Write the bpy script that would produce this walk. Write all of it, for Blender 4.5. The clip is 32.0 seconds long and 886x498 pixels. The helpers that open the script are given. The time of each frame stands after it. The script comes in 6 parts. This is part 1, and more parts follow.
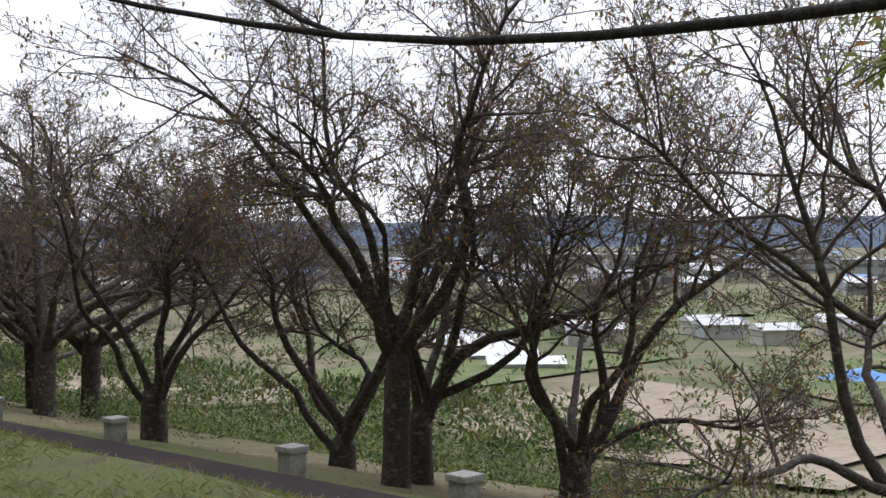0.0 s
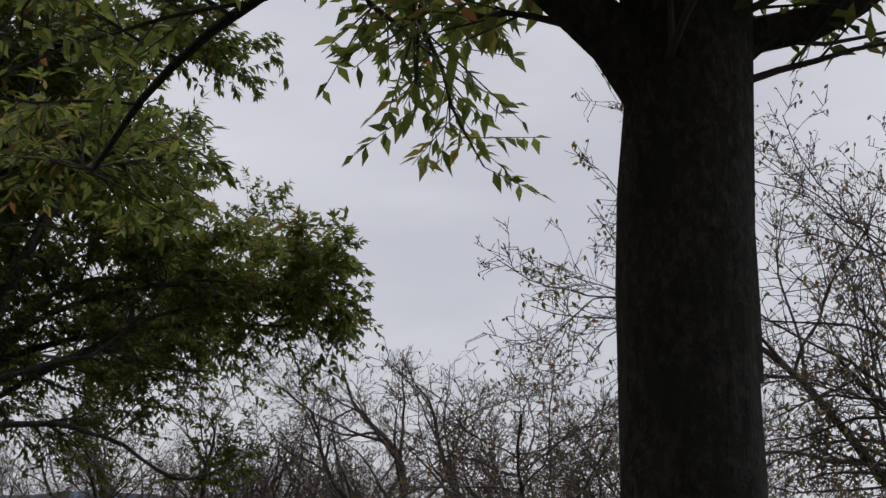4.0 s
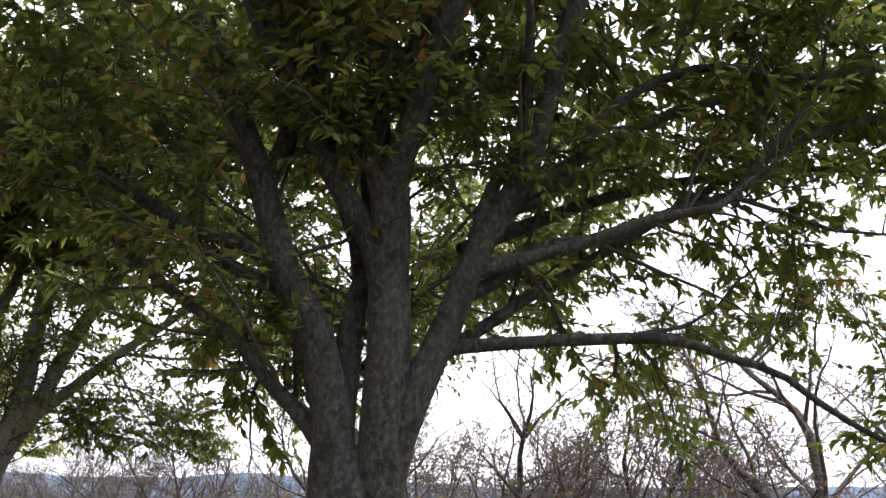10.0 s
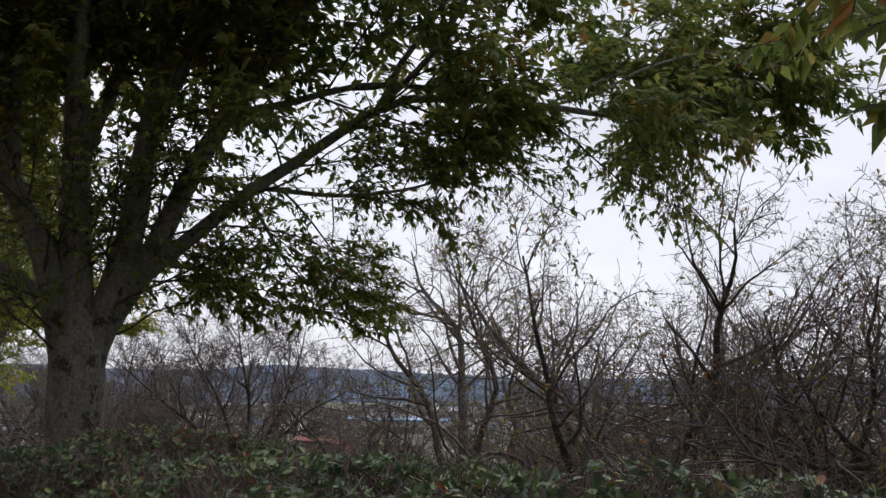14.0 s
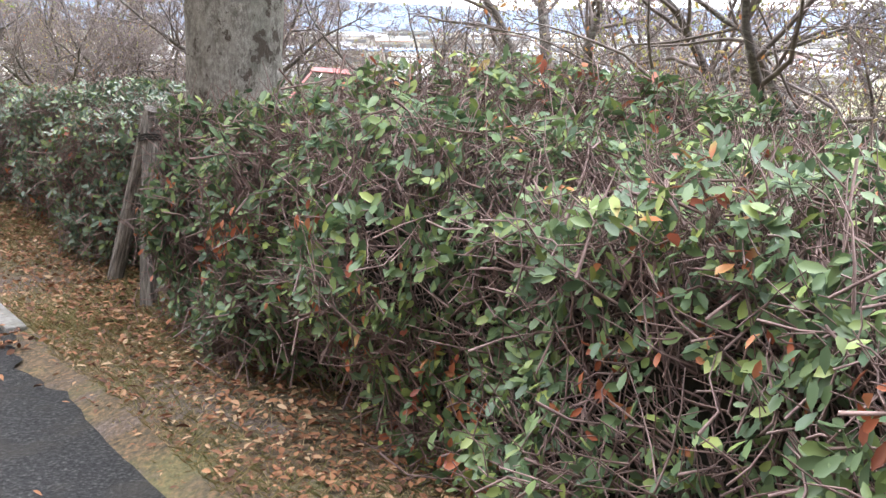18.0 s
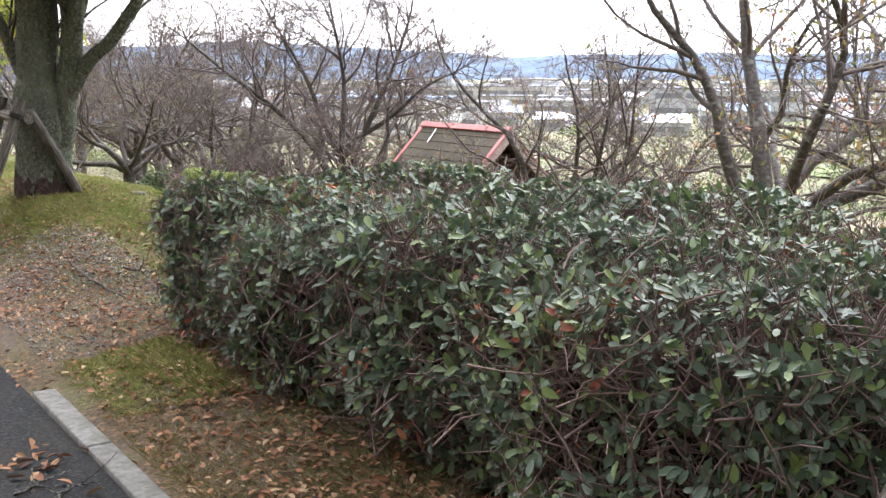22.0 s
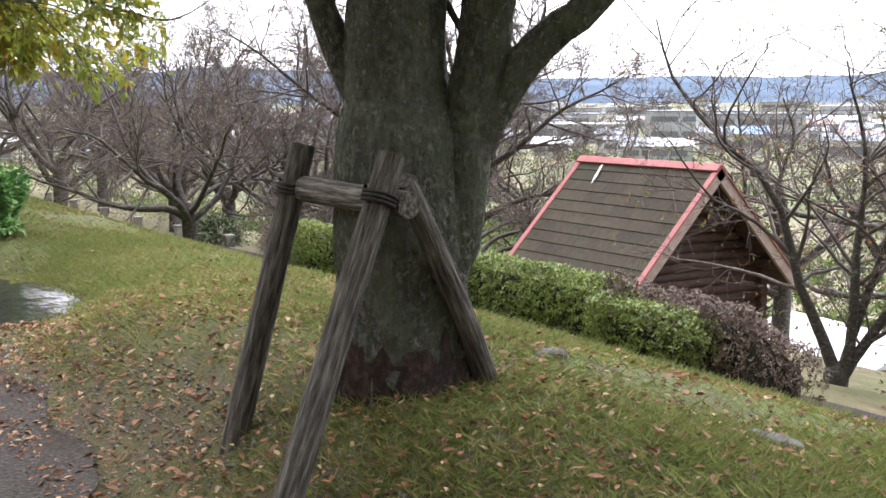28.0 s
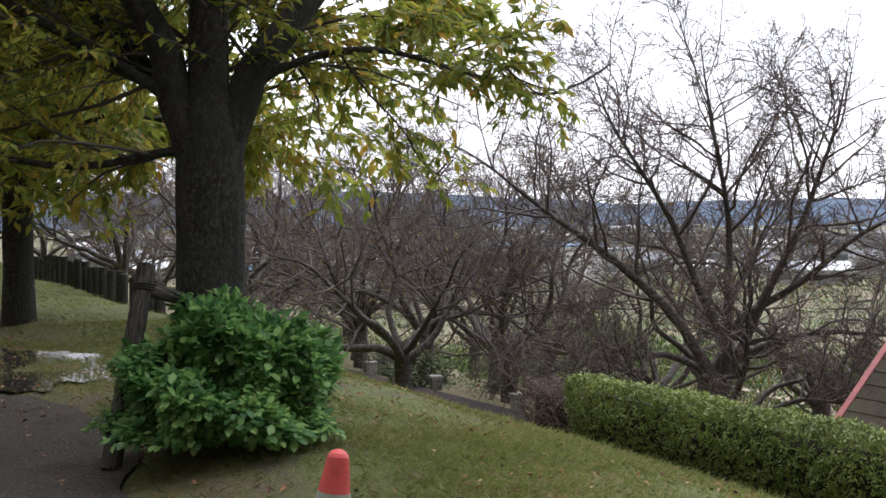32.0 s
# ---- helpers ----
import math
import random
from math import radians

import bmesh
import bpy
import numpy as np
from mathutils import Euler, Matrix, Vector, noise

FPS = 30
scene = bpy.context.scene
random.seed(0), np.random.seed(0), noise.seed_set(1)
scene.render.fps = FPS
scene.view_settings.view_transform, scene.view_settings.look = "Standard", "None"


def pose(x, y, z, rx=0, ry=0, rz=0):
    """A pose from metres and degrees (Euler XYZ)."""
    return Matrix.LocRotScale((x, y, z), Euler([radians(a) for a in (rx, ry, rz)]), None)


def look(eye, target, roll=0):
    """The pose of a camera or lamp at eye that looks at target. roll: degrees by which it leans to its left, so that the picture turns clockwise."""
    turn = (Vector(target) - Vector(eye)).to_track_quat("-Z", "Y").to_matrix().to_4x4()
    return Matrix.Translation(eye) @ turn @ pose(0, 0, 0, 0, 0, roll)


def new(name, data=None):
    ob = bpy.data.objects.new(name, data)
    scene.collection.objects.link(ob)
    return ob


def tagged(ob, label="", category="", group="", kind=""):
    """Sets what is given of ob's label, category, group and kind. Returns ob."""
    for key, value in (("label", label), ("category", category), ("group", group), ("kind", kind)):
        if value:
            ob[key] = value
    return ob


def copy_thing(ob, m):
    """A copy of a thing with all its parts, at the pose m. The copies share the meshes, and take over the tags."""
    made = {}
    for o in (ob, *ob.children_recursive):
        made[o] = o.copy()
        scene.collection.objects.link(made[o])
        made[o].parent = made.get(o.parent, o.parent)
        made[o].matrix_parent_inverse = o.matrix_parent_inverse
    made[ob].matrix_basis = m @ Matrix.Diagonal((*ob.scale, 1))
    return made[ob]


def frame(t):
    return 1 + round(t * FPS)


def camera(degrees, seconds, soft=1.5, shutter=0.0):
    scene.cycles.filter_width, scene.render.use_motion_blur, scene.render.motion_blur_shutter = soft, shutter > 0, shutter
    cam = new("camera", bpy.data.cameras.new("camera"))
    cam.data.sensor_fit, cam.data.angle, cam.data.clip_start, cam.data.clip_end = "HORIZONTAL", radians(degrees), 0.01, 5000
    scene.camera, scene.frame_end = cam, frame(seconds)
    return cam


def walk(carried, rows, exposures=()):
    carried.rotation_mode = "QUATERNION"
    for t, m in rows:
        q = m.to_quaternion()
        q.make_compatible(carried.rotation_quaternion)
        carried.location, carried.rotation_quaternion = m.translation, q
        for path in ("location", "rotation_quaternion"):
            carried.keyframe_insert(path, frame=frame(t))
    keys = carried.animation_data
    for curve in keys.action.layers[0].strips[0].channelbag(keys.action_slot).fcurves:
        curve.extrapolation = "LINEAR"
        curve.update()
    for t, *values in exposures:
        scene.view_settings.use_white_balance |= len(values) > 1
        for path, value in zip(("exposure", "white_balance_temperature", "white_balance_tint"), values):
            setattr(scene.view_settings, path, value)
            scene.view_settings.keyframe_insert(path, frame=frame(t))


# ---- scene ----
SOFT = 1.5
cam = camera(41.0, 32.0, soft=SOFT, shutter=0.0)
# plan: x metres to the right of the path, y metres along it; rows of t, x, y, z, yaw, pitch, roll
ROWS = [
    (0.0, 0.0, -0.0, 1.59, -49.06, -0.51, -0.06),
    (0.5, 0.053, 0.651, 1.609, -46.12, 2.36, -0.16),
    (1.0, 0.107, 1.28, 1.625, -42.65, 4.73, -0.22),
    (1.5, 0.115, 1.904, 1.638, -39.14, 9.59, -0.3),
    (2.0, 0.112, 2.554, 1.645, -37.67, 10.95, -0.29),
    (2.5, 0.088, 3.214, 1.647, -37.48, 12.11, -0.16),
    (3.0, 0.155, 3.872, 1.652, -37.2, 12.66, -0.28),
    (3.5, 0.205, 4.527, 1.661, -37.23, 12.94, -0.52),
    (5.5, 0.189, 7.1, 1.702, -35.95, 14.53, -0.55),
    (6.0, 0.164, 7.738, 1.701, -34.19, 15.55, -0.43),
    (6.5, 0.192, 8.392, 1.702, -33.08, 16.66, -0.27),
    (7.0, 0.219, 9.028, 1.715, -32.09, 16.92, -0.22),
    (7.5, 0.281, 9.64, 1.734, -32.17, 16.46, -0.22),
    (8.0, 0.325, 10.279, 1.743, -31.59, 15.14, -0.12),
    (8.5, 0.332, 10.923, 1.754, -31.6, 13.54, 0.04),
    (9.0, 0.319, 11.537, 1.769, -30.99, 12.95, 0.11),
    (9.5, 0.303, 12.197, 1.775, -31.14, 12.62, -0.09),
    (10.0, 0.262, 12.876, 1.783, -30.4, 12.14, -0.25),
    (10.5, 0.278, 13.54, 1.773, -30.09, 11.98, -0.13),
    (11.0, 0.293, 14.164, 1.777, -29.53, 10.97, -0.03),
    (11.5, 0.373, 14.809, 1.771, -29.44, 9.71, -0.18),
    (12.0, 0.406, 15.456, 1.775, -30.04, 9.19, -0.45),
    (12.5, 0.473, 16.089, 1.769, -30.24, 8.91, -0.47),
    (13.0, 0.522, 16.788, 1.743, -30.4, 9.04, -0.31),
    (13.5, 0.554, 17.462, 1.73, -29.95, 7.24, -0.37),
    (15.5, 0.46, 20.173, 1.671, -27.38, 7.13, -0.56),
    (16.0, 0.416, 20.857, 1.65, -27.8, 6.24, -0.67),
    (16.5, 0.455, 21.53, 1.622, -28.9, 2.34, -0.72),
    (17.0, 0.485, 22.211, 1.598, -31.23, -4.05, -0.8),
    (17.5, 0.477, 22.908, 1.584, -31.96, -9.29, -0.81),
    (18.0, 0.478, 23.611, 1.587, -31.84, -10.74, -0.58),
    (18.5, 0.514, 24.343, 1.594, -31.44, -12.24, -0.36),
    (19.0, 0.496, 25.061, 1.589, -31.46, -12.01, -0.36),
    (19.5, 0.469, 25.764, 1.576, -30.59, -11.85, -0.31),
    (20.0, 0.414, 26.432, 1.567, -30.77, -10.78, -0.21),
    (20.5, 0.374, 27.063, 1.565, -30.28, -10.89, -0.19),
    (21.0, 0.366, 27.717, 1.569, -30.5, -10.7, -0.11),
    (21.5, 0.397, 28.282, 1.577, -30.29, -10.31, 0.02),
    (22.0, 0.465, 28.895, 1.586, -31.02, -8.53, -0.01),
    (22.5, 0.499, 29.518, 1.591, -31.8, -8.2, -0.09),
    (23.0, 0.489, 30.184, 1.598, -32.5, -7.22, -0.07),
    (23.5, 0.455, 30.835, 1.599, -32.01, -6.49, 0.02),
    (24.0, 0.46, 31.454, 1.604, -30.01, -6.16, 0.2),
    (24.5, 0.498, 32.066, 1.602, -29.75, -6.11, 0.34),
    (26.5, 0.764, 34.378, 1.54, -32.87, -9.27, 0.37),
    (27.0, 0.793, 34.993, 1.535, -32.96, -9.28, 0.36),
    (27.5, 0.764, 35.609, 1.537, -32.67, -8.32, 0.34),
    (28.0, 0.764, 36.227, 1.531, -31.81, -7.37, 0.29),
    (28.5, 0.762, 36.844, 1.529, -31.11, -6.82, 0.3),
    (29.0, 0.808, 37.478, 1.536, -31.14, -6.85, 0.29),
    (29.5, 0.883, 38.132, 1.517, -33.13, -7.09, 0.22),
    (30.0, 0.909, 38.85, 1.506, -34.51, -6.48, 0.21),
    (30.5, 0.935, 39.531, 1.5, -33.72, -5.53, 0.26),
    (31.0, 0.951, 40.155, 1.49, -30.33, -3.89, 0.25),
    (31.5, 0.919, 40.739, 1.485, -27.28, -2.44, 0.27),
    (32.0, 0.904, 41.359, 1.498, -25.41, -1.44, 0.35),
]
EXPOSURES = [(0.0, -0.05), (0.3, -0.3), (0.9, -0.9), (1.6, -0.95), (3.5, -0.95), (6.5, -0.85), (7.6, -0.5), (8.4, 0.2), (9.6, 0.95), (10.6, 1.25), (11.6, 1.25), (12.4, 0.95),
             (13.2, 0.0), (15.5, -0.5), (16.6, -0.6), (17.1, 0.35), (17.6, 2.3), (18.2, 2.5), (19.0, 2.85), (20.0, 2.75), (21.2, 2.45), (22.5, 1.5), (24.5, 1.1), (27.0, 1.3), (29.0, 1.45), (30.5, 1.05), (31.2, 0.65), (32.0, 0.45)]
walk(cam, [(t, pose(x, y, z, 90 + pitch, roll, yaw)) for t, x, y, z, yaw, pitch, roll in ROWS], EXPOSURES)

# ---- world and light: a bright overcast sky ----
world = bpy.data.worlds.new("overcast_sky")
scene.world = world
world.use_nodes = True
wt = world.node_tree
for nd in list(wt.nodes):
    wt.nodes.remove(nd)
w_out = wt.nodes.new("ShaderNodeOutputWorld")
w_bg = wt.nodes.new("ShaderNodeBackground")
w_sky = wt.nodes.new("ShaderNodeTexSky")
w_sky.sky_type = "NISHITA"
w_sky.sun_disc = False
w_sky.sun_elevation, w_sky.sun_rotation = radians(48), radians(-35)
w_gain = wt.nodes.new("ShaderNodeMix")
w_gain.data_type, w_gain.blend_type = "RGBA", "MULTIPLY"
w_gain.inputs[0].default_value = 1.0
w_gain.inputs[7].default_value = (0.1, 0.1, 0.1, 1)
w_co = wt.nodes.new("ShaderNodeTexCoord")
w_map = wt.nodes.new("ShaderNodeMapping")
w_map.inputs["Scale"].default_value = (1.0, 1.0, 3.2)
w_noise = wt.nodes.new("ShaderNodeTexNoise")
w_noise.inputs["Scale"].default_value = 2.2
w_noise.inputs["Detail"].default_value = 5
w_ramp = wt.nodes.new("ShaderNodeValToRGB")
w_ramp.color_ramp.elements[0].position, w_ramp.color_ramp.elements[0].color = 0.3, (0.88, 0.89, 1.0, 1)
w_ramp.color_ramp.elements[1].position, w_ramp.color_ramp.elements[1].color = 0.72, (1.23, 1.24, 1.33, 1)
w_mix = wt.nodes.new("ShaderNodeMix")
w_mix.data_type = "RGBA"
w_mix.inputs[0].default_value = 0.93
wt.links.new(w_sky.outputs[0], w_gain.inputs[6])
wt.links.new(w_co.outputs["Generated"], w_map.inputs[0])
wt.links.new(w_map.outputs[0], w_noise.inputs["Vector"])
wt.links.new(w_noise.outputs[0], w_ramp.inputs[0])
wt.links.new(w_gain.outputs[2], w_mix.inputs[6])
wt.links.new(w_ramp.outputs[0], w_mix.inputs[7])
# brighter towards the hidden sun over the valley; dimmed behind to keep stems backlit
w_dot = wt.nodes.new("ShaderNodeVectorMath")
w_dot.operation = "DOT_PRODUCT"
w_dot.inputs[1].default_value = (0.68, 0.5, 0.54)
w_fall = wt.nodes.new("ShaderNodeMapRange")
w_fall.interpolation_type = "SMOOTHSTEP"
for w_k, w_v in zip((1, 2, 3, 4), (-0.35, 0.95, 0.2, 1.16)):
    w_fall.inputs[w_k].default_value = w_v
w_shade = wt.nodes.new("ShaderNodeMix")
w_shade.data_type, w_shade.blend_type = "RGBA", "MULTIPLY"
w_shade.inputs[0].default_value = 1.0
wt.links.new(w_co.outputs["Generated"], w_dot.inputs[0])
wt.links.new(w_dot.outputs["Value"], w_fall.inputs[0])
wt.links.new(w_mix.outputs[2], w_shade.inputs[6])
wt.links.new(w_fall.outputs[0], w_shade.inputs[7])
# an overcast sky is brightest overhead
w_sep = wt.nodes.new("ShaderNodeSeparateXYZ")
w_high = wt.nodes.new("ShaderNodeMapRange")
w_high.interpolation_type = "SMOOTHSTEP"
for w_k, w_v in zip((1, 2, 3, 4), (0.34, 1.0, 0.85, 2.1)):
    w_high.inputs[w_k].default_value = w_v
w_zen = wt.nodes.new("ShaderNodeMix")
w_zen.data_type, w_zen.blend_type = "RGBA", "MULTIPLY"
w_zen.inputs[0].default_value = 1.0
wt.links.new(w_co.outputs["Generated"], w_sep.inputs[0])
wt.links.new(w_sep.outputs[2], w_high.inputs[0])
wt.links.new(w_shade.outputs[2], w_zen.inputs[6])
wt.links.new(w_high.outputs[0], w_zen.inputs[7])
wt.links.new(w_zen.outputs[2], w_bg.inputs[0])
w_bg.inputs[1].default_value = 1.25
wt.links.new(w_bg.outputs[0], w_out.inputs[0])
sun = new("sun", bpy.data.lights.new("sun", "SUN"))
sun.data.energy, sun.data.angle, sun.data.color = 0.5, radians(60), (1, 0.97, 0.92)
sun.matrix_world = look((12, 34, 40), (0, 20, 0))


# ---- materials ----
def material(name, stops, scale=8.0, detail=6.0, rough=0.85, bump=0.3, stretch=(1, 1, 1), space="Object", spots=None, spot_scale=1.5,
             random_tint=0.0, island_tint=0.0, translucent=0.0, metal=0.0, spot_range=(0.52, 0.66), bump_dist=0.02, gloss=0.5):
    """Noise between the colour stops, a second, larger scale of spots, bump, and a tint that varies by object or by leaf."""
    m = bpy.data.materials.new(name)
    m.use_nodes = True
    t = m.node_tree
    N, L = t.nodes, t.links
    b = N["Principled BSDF"]
    out = N["Material Output"]
    co = N.new("ShaderNodeTexCoord")
    mp = N.new("ShaderNodeMapping")
    mp.inputs["Scale"].default_value = stretch
    L.new(co.outputs[space], mp.inputs[0])
    no = N.new("ShaderNodeTexNoise")
    no.inputs["Scale"].default_value, no.inputs["Detail"].default_value, no.inputs["Roughness"].default_value = scale, detail, 0.65
    L.new(mp.outputs[0], no.inputs["Vector"])
    ra = N.new("ShaderNodeValToRGB")
    el = ra.color_ramp.elements
    while len(el) < len(stops):
        el.new(0.5)
    for e, (p, c) in zip(el, stops):
        e.position, e.color = p, (*c, 1)
    L.new(no.outputs[0], ra.inputs[0])
    col = ra.outputs[0]
    if spots:
        n2 = N.new("ShaderNodeTexNoise")
        n2.inputs["Scale"].default_value, n2.inputs["Detail"].default_value = spot_scale, 7
        n2.inputs["Roughness"].default_value = 0.7
        L.new(mp.outputs[0], n2.inputs["Vector"])
        r2 = N.new("ShaderNodeMapRange")
        r2.inputs[1].default_value, r2.inputs[2].default_value = spot_range
        L.new(n2.outputs[0], r2.inputs[0])
        mx = N.new("ShaderNodeMix")
        mx.data_type = "RGBA"
        L.new(r2.outputs[0], mx.inputs[0])
        L.new(col, mx.inputs[6])
        mx.inputs[7].default_value = (*spots, 1)
        col = mx.outputs[2]
    for amount, node, socket in ((random_tint, "ShaderNodeObjectInfo", "Random"), (island_tint, "ShaderNodeNewGeometry", "Random Per Island")):
        if amount:
            oi = N.new(node)
            mr = N.new("ShaderNodeMapRange")
            mr.inputs[3].default_value, mr.inputs[4].default_value = 1 - amount, 1 + amount
            L.new(oi.outputs[socket], mr.inputs[0])
            hs = N.new("ShaderNodeHueSaturation")
            L.new(mr.outputs[0], hs.inputs["Value"])
            L.new(col, hs.inputs["Color"])
            col = hs.outputs[0]
    L.new(col, b.inputs["Base Color"])
    b.inputs["Roughness"].default_value, b.inputs["Metallic"].default_value = rough, metal
    b.inputs["Specular IOR Level"].default_value = gloss
    if bump:
        bp = N.new("ShaderNodeBump")
        bp.inputs["Strength"].default_value, bp.inputs["Distance"].default_value = bump, bump_dist
        L.new(no.outputs[0], bp.inputs["Height"])
        L.new(bp.outputs[0], b.inputs["Normal"])
    if translucent:
        tr = N.new("ShaderNodeBsdfTranslucent")
        L.new(col, tr.inputs[0])
        ms = N.new("ShaderNodeMixShader")
        ms.inputs[0].default_value = translucent
        L.new(b.outputs[0], ms.inputs[1])
        L.new(tr.outputs[0], ms.inputs[2])
        L.new(ms.outputs[0], out.inputs[0])
    return m


def leaf_material(name, stops, rough=0.5, translucent=0.35, drift=0.9, drift_scale=1.1):
    """Leaves whose colour is picked leaf by leaf along the ramp, and drifts from clump to clump."""
    m = bpy.data.materials.new(name)
    m.use_nodes = True
    N, L = m.node_tree.nodes, m.node_tree.links
    b, out = N["Principled BSDF"], N["Material Output"]
    ge = N.new("ShaderNodeNewGeometry")
    co = N.new("ShaderNodeTexCoord")
    no = N.new("ShaderNodeTexNoise")
    no.inputs["Scale"].default_value = drift_scale
    L.new(co.outputs["Object"], no.inputs["Vector"])
    ad = N.new("ShaderNodeMath")
    ad.operation = "MULTIPLY_ADD"
    L.new(no.outputs[0], ad.inputs[0])
    ad.inputs[1].default_value = drift
    L.new(ge.outputs["Random Per Island"], ad.inputs[2])
    di = N.new("ShaderNodeMath")
    di.operation = "MULTIPLY_ADD"
    L.new(ad.outputs[0], di.inputs[0])
    di.inputs[1].default_value, di.inputs[2].default_value = (0.8, -0.22) if drift < 1 else (0.55, -0.55)
    ra = N.new("ShaderNodeValToRGB")
    el = ra.color_ramp.elements
    while len(el) < len(stops):
        el.new(0.5)
    for e, (p, c) in zip(el, stops):
        e.position, e.color = p, (*c, 1)
    L.new(di.outputs[0], ra.inputs[0])
    L.new(ra.outputs[0], b.inputs["Base Color"])
    b.inputs["Roughness"].default_value = rough
    tr = N.new("ShaderNodeBsdfTranslucent")
    L.new(ra.outputs[0], tr.inputs[0])
    ms = N.new("ShaderNodeMixShader")
    ms.inputs[0].default_value = translucent
    L.new(b.outputs[0], ms.inputs[1])
    L.new(tr.outputs[0], ms.inputs[2])
    L.new(ms.outputs[0], out.inputs[0])
    return m


def bark_material(name, dark, mid, pale, patch, patch_range=(0.5, 0.6), patch_scale=5.0, ridge=1.0, wash=None):
    """Bark: furrows that run up the stem, a fine grain, flaked-off or mossy patches with sharp rims, and relief from all of them."""
    m = bpy.data.materials.new(name)
    m.use_nodes = True
    N, L = m.node_tree.nodes, m.node_tree.links
    bs = N["Principled BSDF"]
    co = N.new("ShaderNodeTexCoord")

    def field(kind, scale, stretch, detail=8):
        mp = N.new("ShaderNodeMapping")
        mp.inputs["Scale"].default_value = stretch
        L.new(co.outputs["Object"], mp.inputs[0])
        n = N.new(kind)
        n.inputs["Scale"].default_value = scale
        if kind == "ShaderNodeTexNoise":
            n.inputs["Detail"].default_value, n.inputs["Roughness"].default_value = detail, 0.72
        L.new(mp.outputs[0], n.inputs["Vector"])
        return n.outputs[0]

    def fit(src, lo, hi):
        r = N.new("ShaderNodeMapRange")
        r.inputs[1].default_value, r.inputs[2].default_value = lo, hi
        L.new(src, r.inputs[0])
        return r.outputs[0]

    def blend(fac, p, q):
        x = N.new("ShaderNodeMix")
        x.data_type = "RGBA"
        L.new(fac, x.inputs[0])
        for k, v in ((6, p), (7, q)):
            if isinstance(v, tuple):
                x.inputs[k].default_value = (*v, 1)
            else:
                L.new(v, x.inputs[k])
        return x.outputs[2]

    def add(p, q, w):
        x = N.new("ShaderNodeMath")
        x.operation = "MULTIPLY_ADD"
        L.new(q, x.inputs[0])
        x.inputs[1].default_value = w
        L.new(p, x.inputs[2])
        return x.outputs[0]

    grain = field("ShaderNodeTexNoise", 38, (1, 1, 0.7))
    furrow = field("ShaderNodeTexNoise", 16, (1, 1, 0.22), 6)
    wide = field("ShaderNodeTexNoise", 3.4, (1, 1, 0.16), 5)
    flake = field("ShaderNodeTexNoise", patch_scale, (1, 1, 0.75), 9)
    col = blend(fit(furrow, 0.4, 0.58), dark, mid)
    col = blend(fit(grain, 0.46, 0.64), col, pale)
    col = blend(fit(wide, 0.5, 0.75), col, wash or tuple(q * 0.55 for q in mid))
    rim = fit(flake, *patch_range)
    col = blend(rim, col, patch)
    L.new(col, bs.inputs["Base Color"])
    bs.inputs["Roughness"].default_value = 0.93
    bp = N.new("ShaderNodeBump")
    bp.inputs["Strength"].default_value, bp.inputs["Distance"].default_value = 0.9 * ridge, 0.03
    L.new(add(add(grain, furrow, 1.3), rim, 0.35), bp.inputs["Height"])
    L.new(bp.outputs[0], bs.inputs["Normal"])
    return m


BARK = bark_material("zelkova_bark", (0.032, 0.031, 0.028), (0.072, 0.07, 0.064), (0.145, 0.142, 0.13), (0.04, 0.037, 0.032), (0.56, 0.6), 5.0)
# dark bark; the shade of trunks against the bright sky is also in it
DARK_BARK = bark_material("shade_darkened_bark", (0.016, 0.0145, 0.013), (0.036, 0.033, 0.03), (0.08, 0.075, 0.067), (0.026, 0.03, 0.02), (0.52, 0.62), 4.0)
FLAKED = bark_material("flaking_pale_bark", (0.14, 0.13, 0.115), (0.26, 0.245, 0.22), (0.38, 0.36, 0.33), (0.085, 0.07, 0.058), (0.57, 0.595), 6.5, 0.9, (0.2, 0.21, 0.175))
MOSSY = bark_material("mossy_bark", (0.062, 0.064, 0.046), (0.145, 0.16, 0.105), (0.29, 0.31, 0.245), (0.37, 0.375, 0.345), (0.54, 0.575), 48.0, 1.4, (0.085, 0.11, 0.045))
FOOT_BARK = bark_material("bare_red_bark", (0.022, 0.012, 0.01), (0.06, 0.03, 0.024), (0.13, 0.085, 0.07), (0.03, 0.018, 0.014), (0.5, 0.6), 14.0, 1.2)
CHERRY_BARK = material("cherry_bark", [(0.3, (0.026, 0.021, 0.019)), (0.55, (0.075, 0.063, 0.056)), (0.75, (0.15, 0.135, 0.12))], 18, 7, 0.92, 0.8, (1, 1, 1.6), spots=(0.17, 0.17, 0.15), spot_scale=4.5, spot_range=(0.55, 0.64))
BRANCH = material("cherry_branch", [(0.3, (0.05, 0.04, 0.036)), (0.7, (0.15, 0.12, 0.11))], 9, 5, 0.9, 0.3)
TWIG = material("cherry_twig", [(0.3, (0.08, 0.062, 0.057)), (0.7, (0.19, 0.15, 0.14))], 5, 3, 0.9, 0.0)
ZTWIG = material("zelkova_twig", [(0.3, (0.04, 0.035, 0.03)), (0.7, (0.1, 0.09, 0.075))], 6, 3, 0.9, 0.0)
WOOD_POST = material("weathered_post", [(0.34, (0.018, 0.015, 0.013)), (0.5, (0.12, 0.107, 0.095)), (0.7, (0.33, 0.305, 0.275))], 10, 10, 0.9, 1.0, (7, 7, 0.7), spots=(0.035, 0.028, 0.023), spot_scale=0.9, random_tint=0.35)
